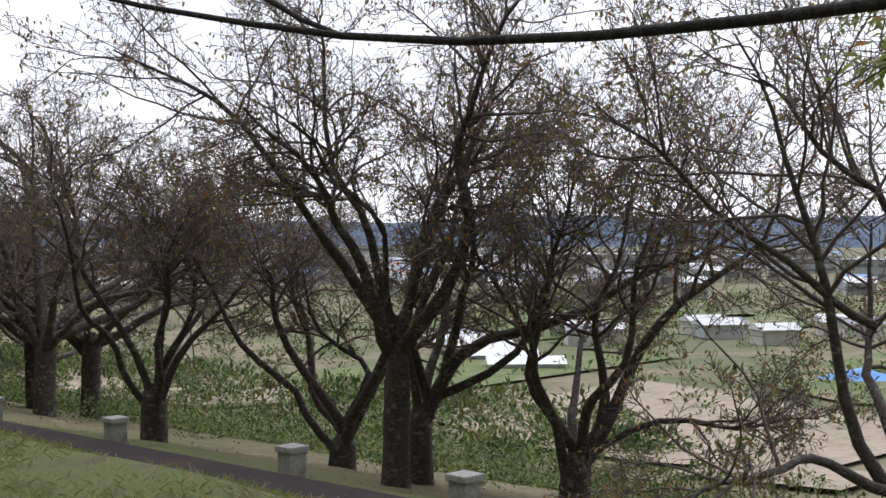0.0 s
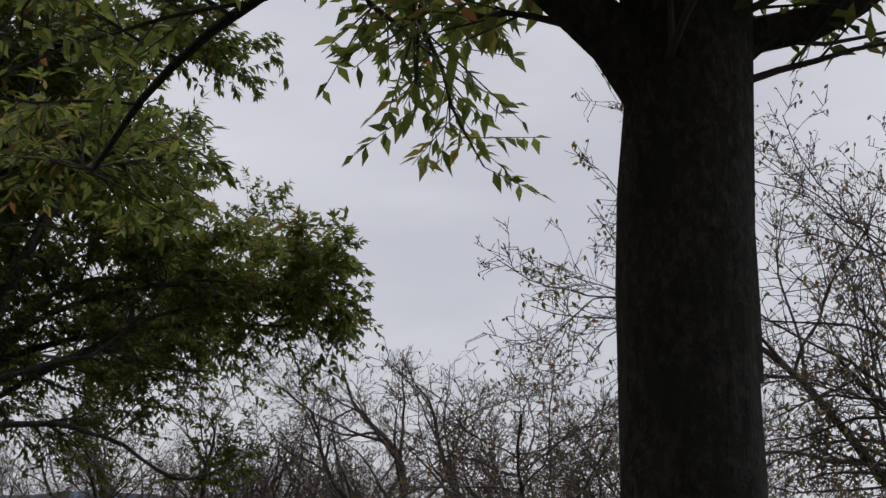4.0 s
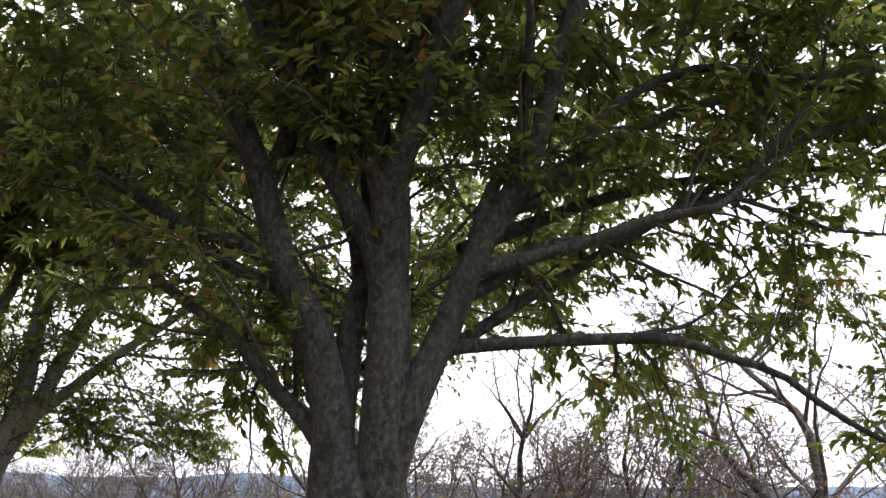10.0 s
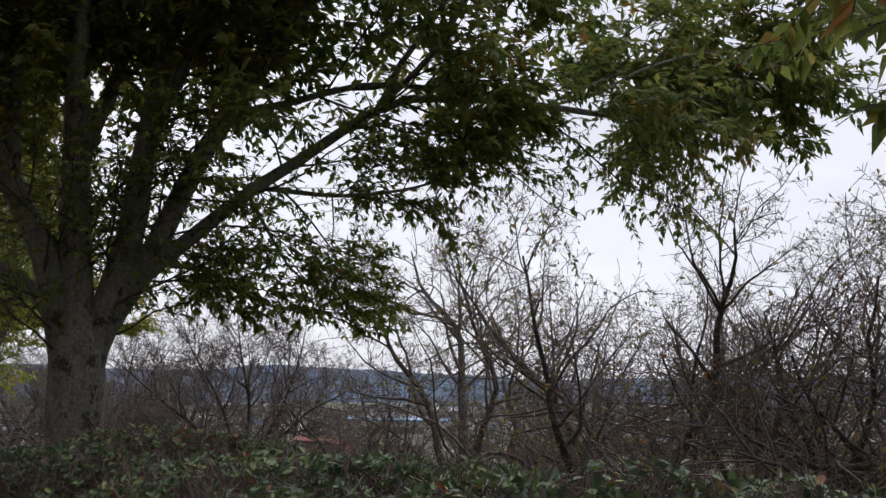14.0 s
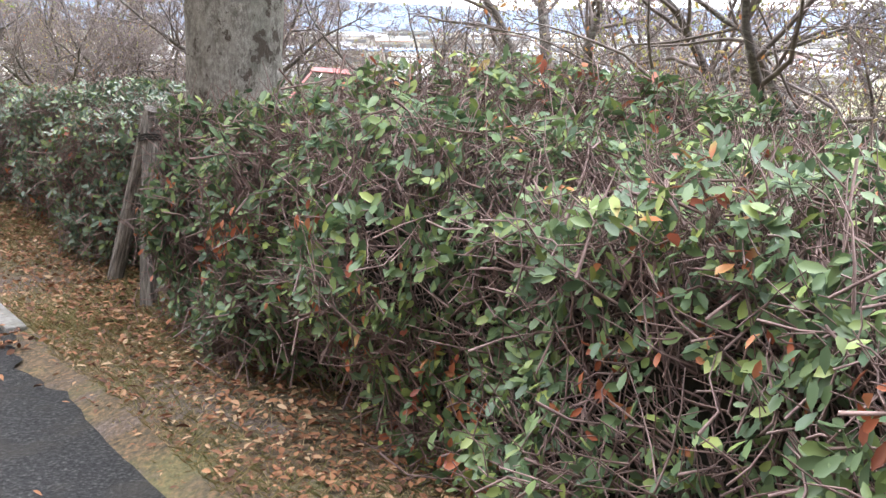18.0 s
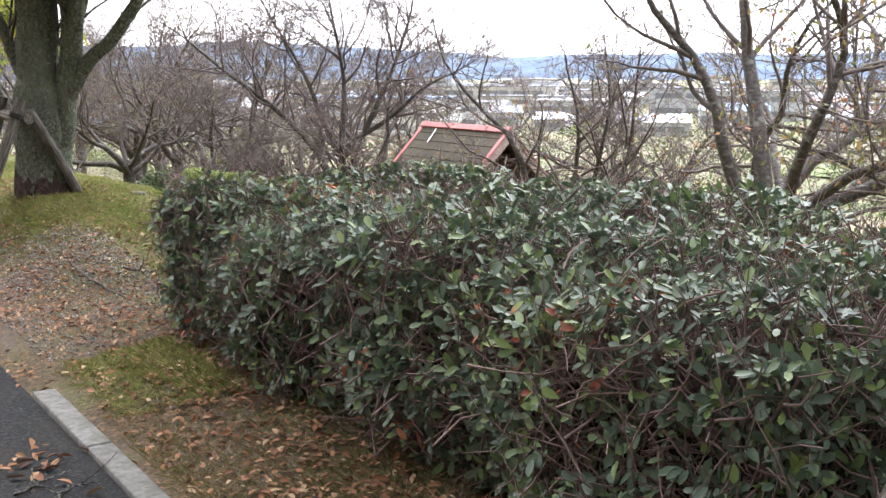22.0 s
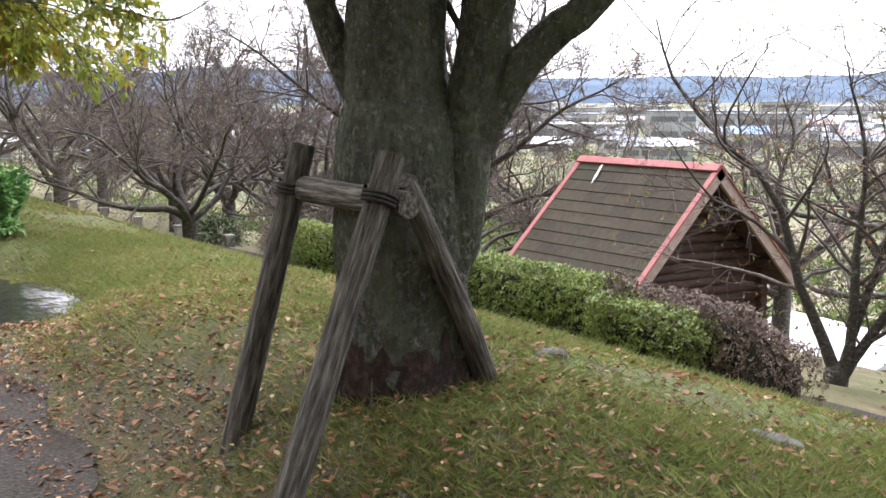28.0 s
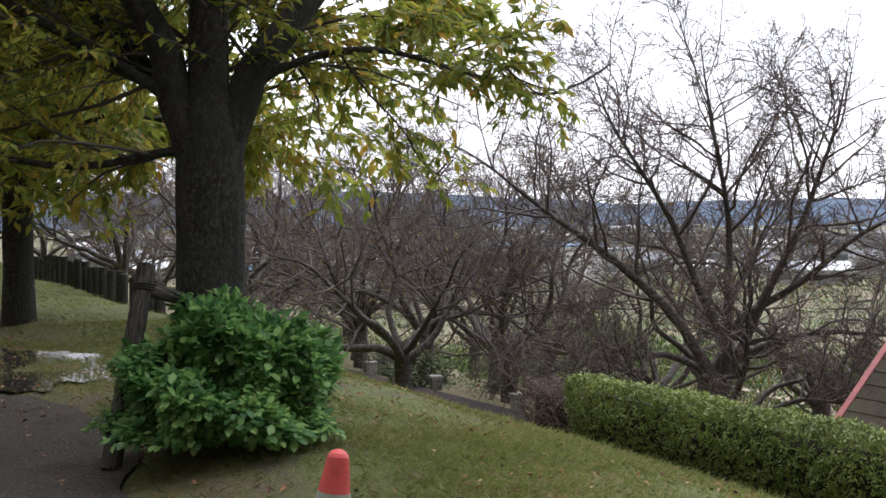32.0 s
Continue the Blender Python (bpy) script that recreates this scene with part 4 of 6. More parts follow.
zelkova(3.12, 30.15, 0.56, 2.35, [
    (0.19, 0.1, [(-0.1, 0.02, 2.0), (-0.32, 0.08, 3.05), (-0.65, 0.17, 3.75), (-1.04, 0.27, 4.63)]),
    (0.21, 0.12, [(0.0, 0.02, 2.1), (-0.07, 0.02, 3.54), (-0.08, 0.02, 4.51), (-0.14, 0.04, 5.51)]),
    (0.18, 0.1, [(0.15, -0.03, 2.2), (0.45, -0.12, 3.3), (0.55, -0.14, 4.07), (0.71, -0.18, 5.08), (0.78, -0.2, 5.86)]),
    (0.16, 0.08, [(0.2, -0.05, 2.3), (0.6, -0.16, 3.0), (1.11, -0.29, 4.15), (1.72, -0.44, 5.17), (2.16, -0.56, 5.85)]),
    (0.11, 0.035, [(0.2, -0.1, 2.5), (0.59, -0.15, 2.9), (1.13, -0.29, 3.39), (1.6, -0.41, 3.81), (2.18, -0.56, 4.23), (2.79, -0.72, 4.69), (3.31, -0.85, 4.92), (4.39, -1.13, 4.95), (5.51, -1.42, 4.87)]),
    (0.035, 0.012, [(0.7, -0.2, 3.02), (1.19, -0.31, 2.97), (1.52, -0.39, 2.74), (1.9, -0.5, 2.6)]),
    (0.025, 0.01, [(1.6, -0.41, 3.75), (1.8, -0.46, 3.39), (2.02, -0.52, 3.03), (2.3, -0.6, 2.8)]),
    (0.03, 0.012, [(1.74, -0.45, 3.85), (2.54, -0.65, 3.81), (3.25, -0.84, 3.92), (3.83, -0.99, 4.13)]),
    (0.05, 0.02, [(1.3, -0.33, 4.6), (1.88, -0.48, 4.75), (2.78, -0.72, 5.03), (3.73, -0.96, 5.03), (4.94, -1.28, 4.91), (6.09, -1.57, 4.83)]),
    (0.07, 0.02, [(-0.1, 0.2, 2.4), (-0.5, 1.1, 2.9), (-0.7, 2.3, 3.1), (-0.6, 3.6, 3.0)]),
    (0.07, 0.02, [(-0.25, 0.1, 2.6), (-0.9, 0.5, 3.1), (-1.3, 1.6, 3.3), (-1.4, 2.8, 3.2)]),
], 33, 170000, "stout zelkova with flaking grey bark between hedge blocks", FLAKED, ZLEAF, crown=16, flare=1.15, foliage_low=2.35, side_len=1.0, clear=1.5, dense=5, sparse=3, per_twig=17, leaf_size=1.05, front=-0.8, side_from=0.25)
mossy_tree = zelkova(2.9, 39.97, 0.49, 1.35, [
    (0.215, 0.175, [(0, 0, 0.85), (0, 0, 1.16), (-0.004, 0, 1.35), (-0.009, 0.009, 1.59), (-0.004, 0.009, 1.79), (0, 0.018, 2.23), (-0.044, 0.176, 3.6), (-0.264, 0.44, 4.6)]),
    (0.125, 0.09, [(0.088, -0.07, 0.81), (0.158, -0.114, 1.04), (0.176, -0.15, 1.39), (0.211, -0.176, 1.55), (0.238, -0.194, 1.73), (0.264, -0.202, 2.14), (0.352, -0.088, 3.4), (0.528, 0.176, 4.6)]),
    (0.082, 0.055, [(0.211, -0.167, 1.37), (0.264, -0.211, 1.48), (0.308, -0.246, 1.57), (0.37, -0.299, 1.68), (0.458, -0.37, 1.78), (0.546, -0.44, 1.87), (0.792, -0.616, 2.33), (1.232, -0.792, 3.6)]),
    (0.072, 0.045, [(-0.088, 0.07, 1.42), (-0.132, 0.106, 1.57), (-0.185, 0.15, 1.74), (-0.22, 0.176, 1.85), (-0.264, 0.211, 1.99), (-0.616, 0.44, 2.9), (-0.968, 0.792, 4)]),
    (0.07, 0.02, [(-0.088, -0.088, 2.23), (-0.176, -0.792, 3), (-0.088, -1.936, 3.35), (0.088, -3.168, 3.1), (0.176, -4.048, 2.75)]),
    (0.07, 0.02, [(0.176, -0.176, 2.33), (0.616, -0.88, 3.1), (1.056, -1.936, 3.4), (1.408, -2.992, 3.15), (1.584, -3.784, 2.8)]),
], 44, 190000, "moss-grown zelkova propped by three wooden stakes", MOSSY, ZLEAF_YELLOW, crown=11, flare=1.12, foliage_low=2.6, side_from=0.4, dense=7, sparse=6, front=-9)
rng_f = np.random.default_rng(46)
foot_v, foot_f = tubes(np.array([[(0, 0, z) for z in (-0.15, 0.0, 0.05, 0.1, 0.15)]]), np.array([[0.275, 0.268, 0.263, 0.258, 0.252]]), 40, bark_lumps(rng_f, 1, 5, 40, 0.03))
foot_v = np.array(foot_v).reshape(-1, 3)
foot_v[160:, 2] += rng_f.normal(0, 0.06, 40)
part("root_collar", mesh_of("root_collar", [(foot_v, foot_f, 0)], [FOOT_BARK]), None, mossy_tree, "bare reddish-brown foot of the trunk")
zelkova(2.7, 48.4, 0.41, 2.1, [
    (0.14, 0.07, [(-0.08, 0.02, 1.9), (-0.2, 0.05, 2.25), (-0.25, 0.06, 2.51), (-0.41, 0.1, 2.81), (-0.59, 0.15, 3.13), (-0.9, 0.3, 4.2)]),
    (0.15, 0.1, [(0.0, 0.0, 1.8), (0.0, 0.0, 2.65), (0.01, 0.0, 3.16), (0.1, 0.2, 4.4)]),
    (0.13, 0.07, [(0.08, -0.02, 1.9), (0.19, -0.05, 2.22), (0.26, -0.07, 2.42), (0.43, -0.11, 2.63), (0.63, -0.16, 2.91), (0.83, -0.21, 3.26), (1.2, -0.2, 4.2)]),
    (0.05, 0.025, [(-0.1, 0.03, 2.1), (-0.54, 0.14, 2.44), (-0.97, 0.25, 2.69), (-1.33, 0.34, 2.85), (-2.2, 0.6, 3.1)]),
    (0.04, 0.015, [(-0.1, 0.02, 1.85), (-0.3, 0.05, 1.9), (-0.7, 0.15, 1.82), (-1.2, 0.25, 1.88), (-1.8, 0.4, 2.1)]),
    (0.035, 0.012, [(0.2, -0.05, 2.25), (0.62, -0.16, 2.5), (1.03, -0.26, 2.54), (1.44, -0.37, 2.44), (2.0, -0.4, 2.3)]),
    (0.07, 0.03, [(-0.1, 0.1, 2.1), (-0.7, 0.9, 3.0), (-1.4, 2.0, 3.7), (-2.0, 3.2, 4.5)]),
    (0.07, 0.03, [(0.1, 0.1, 2.2), (0.3, 1.2, 3.1), (0.6, 2.4, 3.8), (1.0, 3.6, 4.5)]),
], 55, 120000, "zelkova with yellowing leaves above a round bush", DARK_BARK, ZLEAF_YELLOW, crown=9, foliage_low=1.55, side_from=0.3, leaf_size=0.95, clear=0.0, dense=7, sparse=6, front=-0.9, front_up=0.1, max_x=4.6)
far_a = zelkova(2.6, 58.5, 0.4, 2.1, [(0.1, 0.06, [(0, 0, 1.9), (-0.4, 0.1, 3.0), (-0.9, 0.2, 4.2)]), (0.1, 0.06, [(0, 0, 1.9), (0.4, -0.1, 3.0), (0.9, -0.2, 4.2)]),
                                           (0.06, 0.02, [(0, 0, 2.1), (1.0, -0.8, 2.9), (2.2, -1.6, 2.7)]), (0.06, 0.02, [(0, 0, 2.0), (-1.2, -0.6, 2.8), (-2.2, -1.2, 2.6)]), (0.06, 0.02, [(0, 0, 2.2), (0.6, 0.8, 3.2), (1.8, 1.5, 3.0)])], 66, 45000,
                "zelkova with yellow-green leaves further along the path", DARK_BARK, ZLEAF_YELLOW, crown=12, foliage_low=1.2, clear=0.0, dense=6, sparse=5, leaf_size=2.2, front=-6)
zelkova(2.8, -3.6, 0.45, 2.2, [
    (0.05, 0.006, [(0.1, 0.1, 2.1), (1.0, 2.4, 2.45), (1.4, 4.1, 2.46), (1.42, 5.1, 2.43), (1.25, 5.95, 2.4), (0.9, 6.6, 2.38), (0.4, 6.95, 2.38), (-0.1, 7.1, 2.4), (-0.6, 7.2, 2.43), (-1.2, 7.25, 2.52)]),
    (0.026, 0.005, [(1.4, 4.1, 2.46), (2.3, 4.9, 2.52), (2.9, 5.3, 2.6), (3.3, 5.5, 2.75)]),
    (0.11, 0.06, [(0, 0, 1.9), (-0.4, 0.1, 3.0), (-0.9, 0.2, 4.2)]), (0.11, 0.06, [(0, 0, 1.9), (0.4, -0.3, 3.0), (0.9, -0.6, 4.2)])], 77, 2600,
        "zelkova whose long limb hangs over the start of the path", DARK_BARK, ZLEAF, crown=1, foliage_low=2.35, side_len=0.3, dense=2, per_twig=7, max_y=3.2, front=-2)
for yy in (66.5, 74.5, 83.0, 92.0):
    copy_thing(far_a, pose(2.5, yy, float(ground_z(2.5, yy)), 0, 0, yy * 37 % 360))

KITS = [cherry_meshes(100 + k, 5.2 + 0.4 * (k % 3), 10, 7, (500, 1200, 2400)[k % 3], side=12) for k in range(6)]
FAR_KITS = [cherry_meshes(140 + k, 5.4, 9, 6, (400, 1400)[k % 2], side=10) for k in range(3)]
rng_c = np.random.default_rng(9)
# cherries that the walk passes near enough to know their limbs: foot, height of the fork, girth, limbs from the foot's x, y and the true height
KNOWN = (
    (11.7, 11.0, 1.9, 0.34, 600, ((0.11, ((-0.05, 0.06, 0.08), (-0.52, 0.56, 1.3), (-0.68, 0.72, 1.76), (-1.41, 1.49, 3.05), (-1.87, 1.99, 3.58), (-2.59, 2.75, 4.11))),
                                  (0.11, ((0.05, -0.06, 0.31), (0.21, -0.22, 1.15), (0.47, -0.5, 2.14), (0.79, -0.84, 2.84), (1.05, -1.12, 3.53))),
                                  (0.1, ((0.0, 0.0, 0.3), (-0.31, 0.33, 1.61), (-0.52, 0.56, 2.52), (-0.65, 0.69, 3.9), (-0.76, 0.8, 4.65))))),
    (12.55, 11.3, 1.1, 0.36, 500, ((0.12, ((0.2, -0.2, -0.5), (0.59, -0.65, 0.16), (1.4, -1.55, 0.48), (2.1, -2.33, 1.04), (2.65, -2.93, 1.29), (3.19, -3.53, 1.85), (3.68, -4.07, 2.42))),
                                   (0.1, ((0.05, -0.05, -0.56), (-0.06, 0.07, 0.64), (0.02, -0.02, 1.93), (0.48, -0.53, 3.06), (0.75, -0.83, 3.94))),
                                   (0.1, ((0.2, -0.2, -0.64), (1.02, -1.13, 0.16), (1.24, -1.37, 1.13), (1.18, -1.31, 2.57))))),
    (13.6, 9.4, 0.75, 0.42, 500, ((0.11, ((-0.02, 0.03, -1.3), (-0.29, 0.42, -0.44), (-0.33, 0.48, 0.19), (-0.2, 0.29, 1.14), (-0.02, 0.03, 1.92), (0.02, -0.03, 2.94))),
                                  (0.11, ((0.08, -0.1, -1.37), (0.24, -0.35, -0.5), (0.2, -0.29, 0.51), (0.33, -0.48, 1.37), (0.51, -0.73, 2.54))),
                                  (0.12, ((0.12, -0.18, -1.35), (0.42, -0.61, -0.19), (0.81, -1.18, 0.52), (1.2, -1.74, 1.22), (1.54, -2.23, 1.99), (1.67, -2.41, 3.3))),
                                  (0.08, ((0.12, -0.18, -1.37), (0.81, -1.18, -0.96), (1.33, -1.93, -0.94), (1.89, -2.73, -0.85))))),
    (11.9, 16.8, 0.9, 0.42, 500, ((0.11, ((-0.09, 0.06, -1.06), (-0.53, 0.38, 0.29), (-1.12, 0.79, 1.52), (-1.63, 1.15, 2.17))),
                                  (0.1, ((0.0, 0.0, -1.06), (0.22, -0.15, 0.27), (0.07, -0.05, 1.33), (-0.38, 0.27, 2.47))),
                                  (0.11, ((0.1, -0.07, -1.0), (0.68, -0.48, -0.03), (1.3, -0.92, 1.03), (2.1, -1.48, 1.42))),
                                  (0.09, ((0.1, -0.07, -0.97), (0.45, -0.32, 0.27), (0.53, -0.37, 1.61), (0.84, -0.59, 2.77))))),
    (13.5, 13.9, 0.5, 0.42, 400, ((0.12, ((0.0, 0.0, -1.6), (-0.42, 0.41, -0.41), (-0.82, 0.79, 0.51), (-0.88, 0.85, 1.06), (-1.33, 1.29, 1.98))),
                                  (0.1, ((0.06, -0.06, -1.5), (0.23, -0.23, -0.51), (-0.29, 0.28, 0.32), (-0.55, 0.54, 1.43))),
                                  (0.1, ((0.15, -0.15, -1.44), (0.63, -0.61, -0.42), (1.1, -1.07, 0.04), (1.7, -1.65, 0.68))))),
    (13.2, 4.6, 0.8, 0.34, 700, ((0.11, ((-0.08, 0.08, -1.37), (-0.32, 0.36, -0.75), (-0.56, 0.65, 0.24), (-0.72, 0.84, 1.23), (-0.83, 0.99, 2.16), (-0.99, 1.18, 3.09), (-1.27, 1.52, 3.84))),
                                 (0.09, ((0.0, 0.0, -1.25), (-0.07, 0.09, 0.49), (-0.22, 0.29, 1.91), (-0.55, 0.66, 2.53), (-0.87, 1.04, 3.03), (-1.15, 1.37, 3.4))),
                                 (0.06, ((-0.68, 0.8, 0.98), (-1.12, 1.32, 1.6), (-1.56, 1.83, 2.16), (-1.97, 2.3, 2.66), (-2.29, 2.68, 3.09))))),
    (15.4, 59.5, 0.7, 0.46, 250, ((0.13, ((-0.05, 0.03, -1.69), (-0.64, 0.51, -0.4), (-1.48, 1.18, 0.47), (-2.34, 1.87, 1.35), (-3.39, 2.71, 2.48), (-4.2, 3.36, 3.07))),
                                  (0.13, ((0.05, -0.05, -1.47), (0.11, -0.09, -0.39), (0.11, -0.09, 1.34), (-0.1, 0.08, 2.95), (-0.3, 0.24, 4.79))),
                                  (0.12, ((0.12, -0.1, -1.57), (0.6, -0.48, 0.05), (1.24, -0.99, 1.54), (1.55, -1.24, 2.91), (1.78, -1.43, 4.26))),
                                  (0.1, ((0.43, -0.35, -0.38), (1.32, -1.05, 0.59), (2.32, -1.85, 1.32), (3.17, -2.53, 2.04))),
                                  (0.1, ((0.02, -0.02, -0.82), (-0.63, 0.51, 1.12), (-1.47, 1.18, 2.99), (-1.9, 1.52, 4.32))))),
    (14.3, 47.4, 0.3, 0.34, 200, ((0.1, ((-0.03, 0.03, -2.44), (-0.16, 0.18, -1.65), (-0.41, 0.44, -0.88), (-0.71, 0.77, 0.15), (-1.12, 1.22, 0.83), (-1.6, 1.74, 1.85), (-1.78, 1.94, 2.61))),
                                  (0.1, ((0.04, -0.05, -2.34), (0.21, -0.23, -0.77), (0.15, -0.16, 0.67), (0.0, 0.0, 1.99))),
                                  (0.09, ((0.1, -0.1, -2.42), (0.55, -0.6, -1.27), (0.85, -0.92, -0.15), (0.92, -1.0, 1.09), (0.99, -1.08, 2.05))),
                                  (0.05, ((0.2, -0.22, -2.1), (0.68, -0.74, -1.78), (1.38, -1.5, -1.99))),
                                  (0.08, ((0.1, -0.1, -2.2), (0.42, -0.46, -0.42), (0.6, -0.66, 0.84), (0.51, -0.55, 2.31))))),
)
for k, (x, y, fk, girth, lf, known) in enumerate(KNOWN):
    gz = float(ground_z(x, y)) - 0.03
    near, cabin_side = y < 20, 40 < y < 55
    kit = cherry_meshes(400 + k, 4.5 if y > 55 else 5.4, 9 if cabin_side else 13 if y > 55 else 10, 7 if cabin_side else 8, lf * 7 if near else lf * 4, [(r0 * (0.95 if near else 1.15), [(px, py, pz - gz) for px, py, pz in line]) for r0, line in known],
                        fk, girth * 1.05, 13 if cabin_side else 19 if y > 55 else 15, 0 if cabin_side else 3 if near else 5, (14, 50) if near else (45, 72) if y > 55 else (24, 60), 1.12 if near else 1.1 if cabin_side else 1.5, 0.5 if near else 0.36)
    cherry(kit, x, y, 0, 1.0, "spreading dark-barked cherry tree with few brown leaves")
ROW_ONE = [(15.0, 25.5, 1.35), (17.8, 28.0, 1.4), (16.2, 33.5, 1.3), (13.6, 29.8, 1.05), (13.2, 34.3, 1.25), (15.6, 31.4, 1.1), (14.8, 42.5, 1.4), (18.0, 31.0, 1.4), (17.5, 37.5, 1.4),
           (14.3, 66.0, 1.1), (14.5, 71.0, 1.15), (14.3, 75.5, 1.2), (14.5, 85.0, 1.2), (15.9, 80.0, 1.1), (14.6, 92.0, 1.2),
           (10.5, 63.5, 0.95), (9.2, 70.5, 1.0), (10.8, 77.0, 1.05), (8.6, 84.0, 1.1), (11.2, 90.0, 1.15), (7.4, 96.0, 1.2), (12.4, 99.0, 1.2), (18.5, 64.0, 1.2), (18.2, 74.0, 1.25)]
for k, (x, y, sc) in enumerate(ROW_ONE):
    cherry(KITS[k % 6], x, y, float(rng_c.uniform(0, 360)), sc, "spreading cherry tree nearly bare, with a few brown leaves")
for k in range(6, 16):
    y = 0 + k * 6.6 + float(rng_c.uniform(-1.5, 1.5))
    x = float(lower_n(y)) + 11.0 + float(rng_c.uniform(-2.5, 2.5))
    cherry(FAR_KITS[k % 3], x, y, float(rng_c.uniform(0, 360)), float(rng_c.uniform(1.3, 1.6)), "bare cherry tree further down the slope")


# ---- hedges ----
def hedge(name, x0, x1, y0, y1, top, label, leaf_mat, leaves, size, shape, seed, stems=500, base=None, round_=0.25, loose=0.06, stem_mat=None, bulge=0.1, taper=0.0, singles=0, dead=0):
    """A hedge block: a near-black core box for the shade inside, grey stems and thousands of leaves in rosettes on a
    rounded, uneven box.
    """
    rng = np.random.default_rng(seed)
    cx, cy = (x0 + x1) / 2, (y0 + y1) / 2
    gz = float(ground_z(cx, cy)) if base is None else base
    root = thing(name, pose(cx, cy, gz), label, "hedge", "hedges")
    hx, hy, h = (x1 - x0) / 2, (y1 - y0) / 2, top - gz
    a0, p0, p1 = rng.uniform(0, 6.28, 3)

    def shell(n, inset):
        """Points and outward ways on the hedge's skin."""
        areas = np.array([2 * hx * 2 * hy, h * 2 * hy * 1.25, h * 2 * hy * 0.15, h * 2 * hx, h * 2 * hx])
        side = rng.choice(5, n, p=areas / areas.sum())
        u, w = rng.uniform(-1, 1, n), rng.uniform(-1, 1, n)
        zz = rng.uniform(0.03, 1, n)
        p = np.zeros((n, 3))
        p[:, 0] = np.select([side == 0, side == 1, side == 2], [u, -1 + 0 * u, 1 + 0 * u], u) * hx
        p[:, 1] = np.select([side == 3, side == 4], [-1 + 0 * w, 1 + 0 * w], w) * hy
        p[:, 2] = np.where(side == 0, 1, zz) * h
        # round the shoulders and corners
        c = np.array([hx - round_, hy - round_, h - round_])
        q = np.clip(p, [-c[0], -c[1], -9], c)
        d = p - q
        m = (d[:, 2] <= 1e-9) & (np.abs(d[:, 0]) + np.abs(d[:, 1]) <= 1e-9)
        way = unit(d + np.where(m[:, None], np.array([0, 0, 1e-3]), 0))
        wav = bulge * (np.sin(p[:, 1] * 2.1 + a0) * np.cos(p[:, 2] * 3 + p0) + 0.6 * np.sin(p[:, 1] * 5.3 + p[:, 0] * 4 + p1) + 0.4 * np.sin(p[:, 2] * 9 + p[:, 1] * 3.1))
        p = q + way * (round_ + wav[:, None] - inset[:, None])
        p[:, 2] = np.maximum(p[:, 2], 0.02)
        tuck = np.clip(1 - p[:, 2] / (0.55 * h), 0, 1) ** 1.6
        p[:, 0] += np.sign(-p[:, 0]) * tuck * 0.16 * (np.abs(p[:, 0]) > hx * 0.5)
        p[:, 1] += np.sign(-p[:, 1]) * tuck * 0.12 * (np.abs(p[:, 1]) > hy * 0.9)
        p[:, 2] *= 1 - taper * p[:, 1] / hy
        slope = ground_z(p[:, 0] + cx, p[:, 1] + cy) - gz
        p[:, 2] += slope
        return p, way

    # solid added core, coloured near-black as the shade between the branches
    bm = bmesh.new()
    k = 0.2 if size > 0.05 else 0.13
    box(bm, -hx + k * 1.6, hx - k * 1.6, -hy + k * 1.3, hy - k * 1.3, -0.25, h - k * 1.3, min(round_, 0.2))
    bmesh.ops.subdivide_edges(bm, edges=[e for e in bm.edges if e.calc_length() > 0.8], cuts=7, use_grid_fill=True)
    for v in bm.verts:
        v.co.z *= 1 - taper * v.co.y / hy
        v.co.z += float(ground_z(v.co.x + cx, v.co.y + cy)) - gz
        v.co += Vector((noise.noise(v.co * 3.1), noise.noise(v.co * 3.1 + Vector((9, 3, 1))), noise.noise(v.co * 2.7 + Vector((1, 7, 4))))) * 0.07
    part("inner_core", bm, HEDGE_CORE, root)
    # stems that show between the leaves
    if stems:
        p, way = shell(stems, rng.uniform(-0.04, 0.14, stems))
        d = unit(way * 0.35 + rng.normal(0, 0.55, p.shape) + np.array([0, 0, 0.55]))
        ln = rng.uniform(0.12, 0.38, stems)
        sp, sr = spread(rng, p - d * ln[:, None] * 0.6, d, ln, rng.uniform(0.0025, 0.006, stems), np.full(stems, 0.0018), 4, 0.02, 0.32)
        tagged(part("stem_mass", mesh_of("stem_mass", [(*tubes(sp, sr, 3), 0)], [stem_mat or HEDGE_STEM]), None, root), kind="stuff")
    # rosettes of leaves
    per = 6
    n = leaves // per
    p, way = shell(n, rng.exponential(loose, n) - loose * 0.5)
    tip = unit(way * 0.8 + rng.normal(0, 0.45, p.shape) + np.array([0, 0, 0.35]))
    pos = np.repeat(p, per, 0) + rng.normal(0, size * 0.25, (n * per, 3))
    tip = np.repeat(tip, per, 0)
    side = rng.normal(0, 1, pos.shape)
    side = unit(side - tip * (side * tip).sum(1, keepdims=True))
    way2 = unit(tip * rng.uniform(0.1, 0.8, (len(pos), 1)) + side)
    v, f = blades(rng, pos, way2, tip + rng.normal(0, 0.25, pos.shape), size * rng.uniform(0.6, 1.25, len(pos)), shape, slim=size < 0.05)
    tagged(part("foliage", mesh_of("foliage", [(v, f, 0)], [leaf_mat]), None, root), kind="stuff")
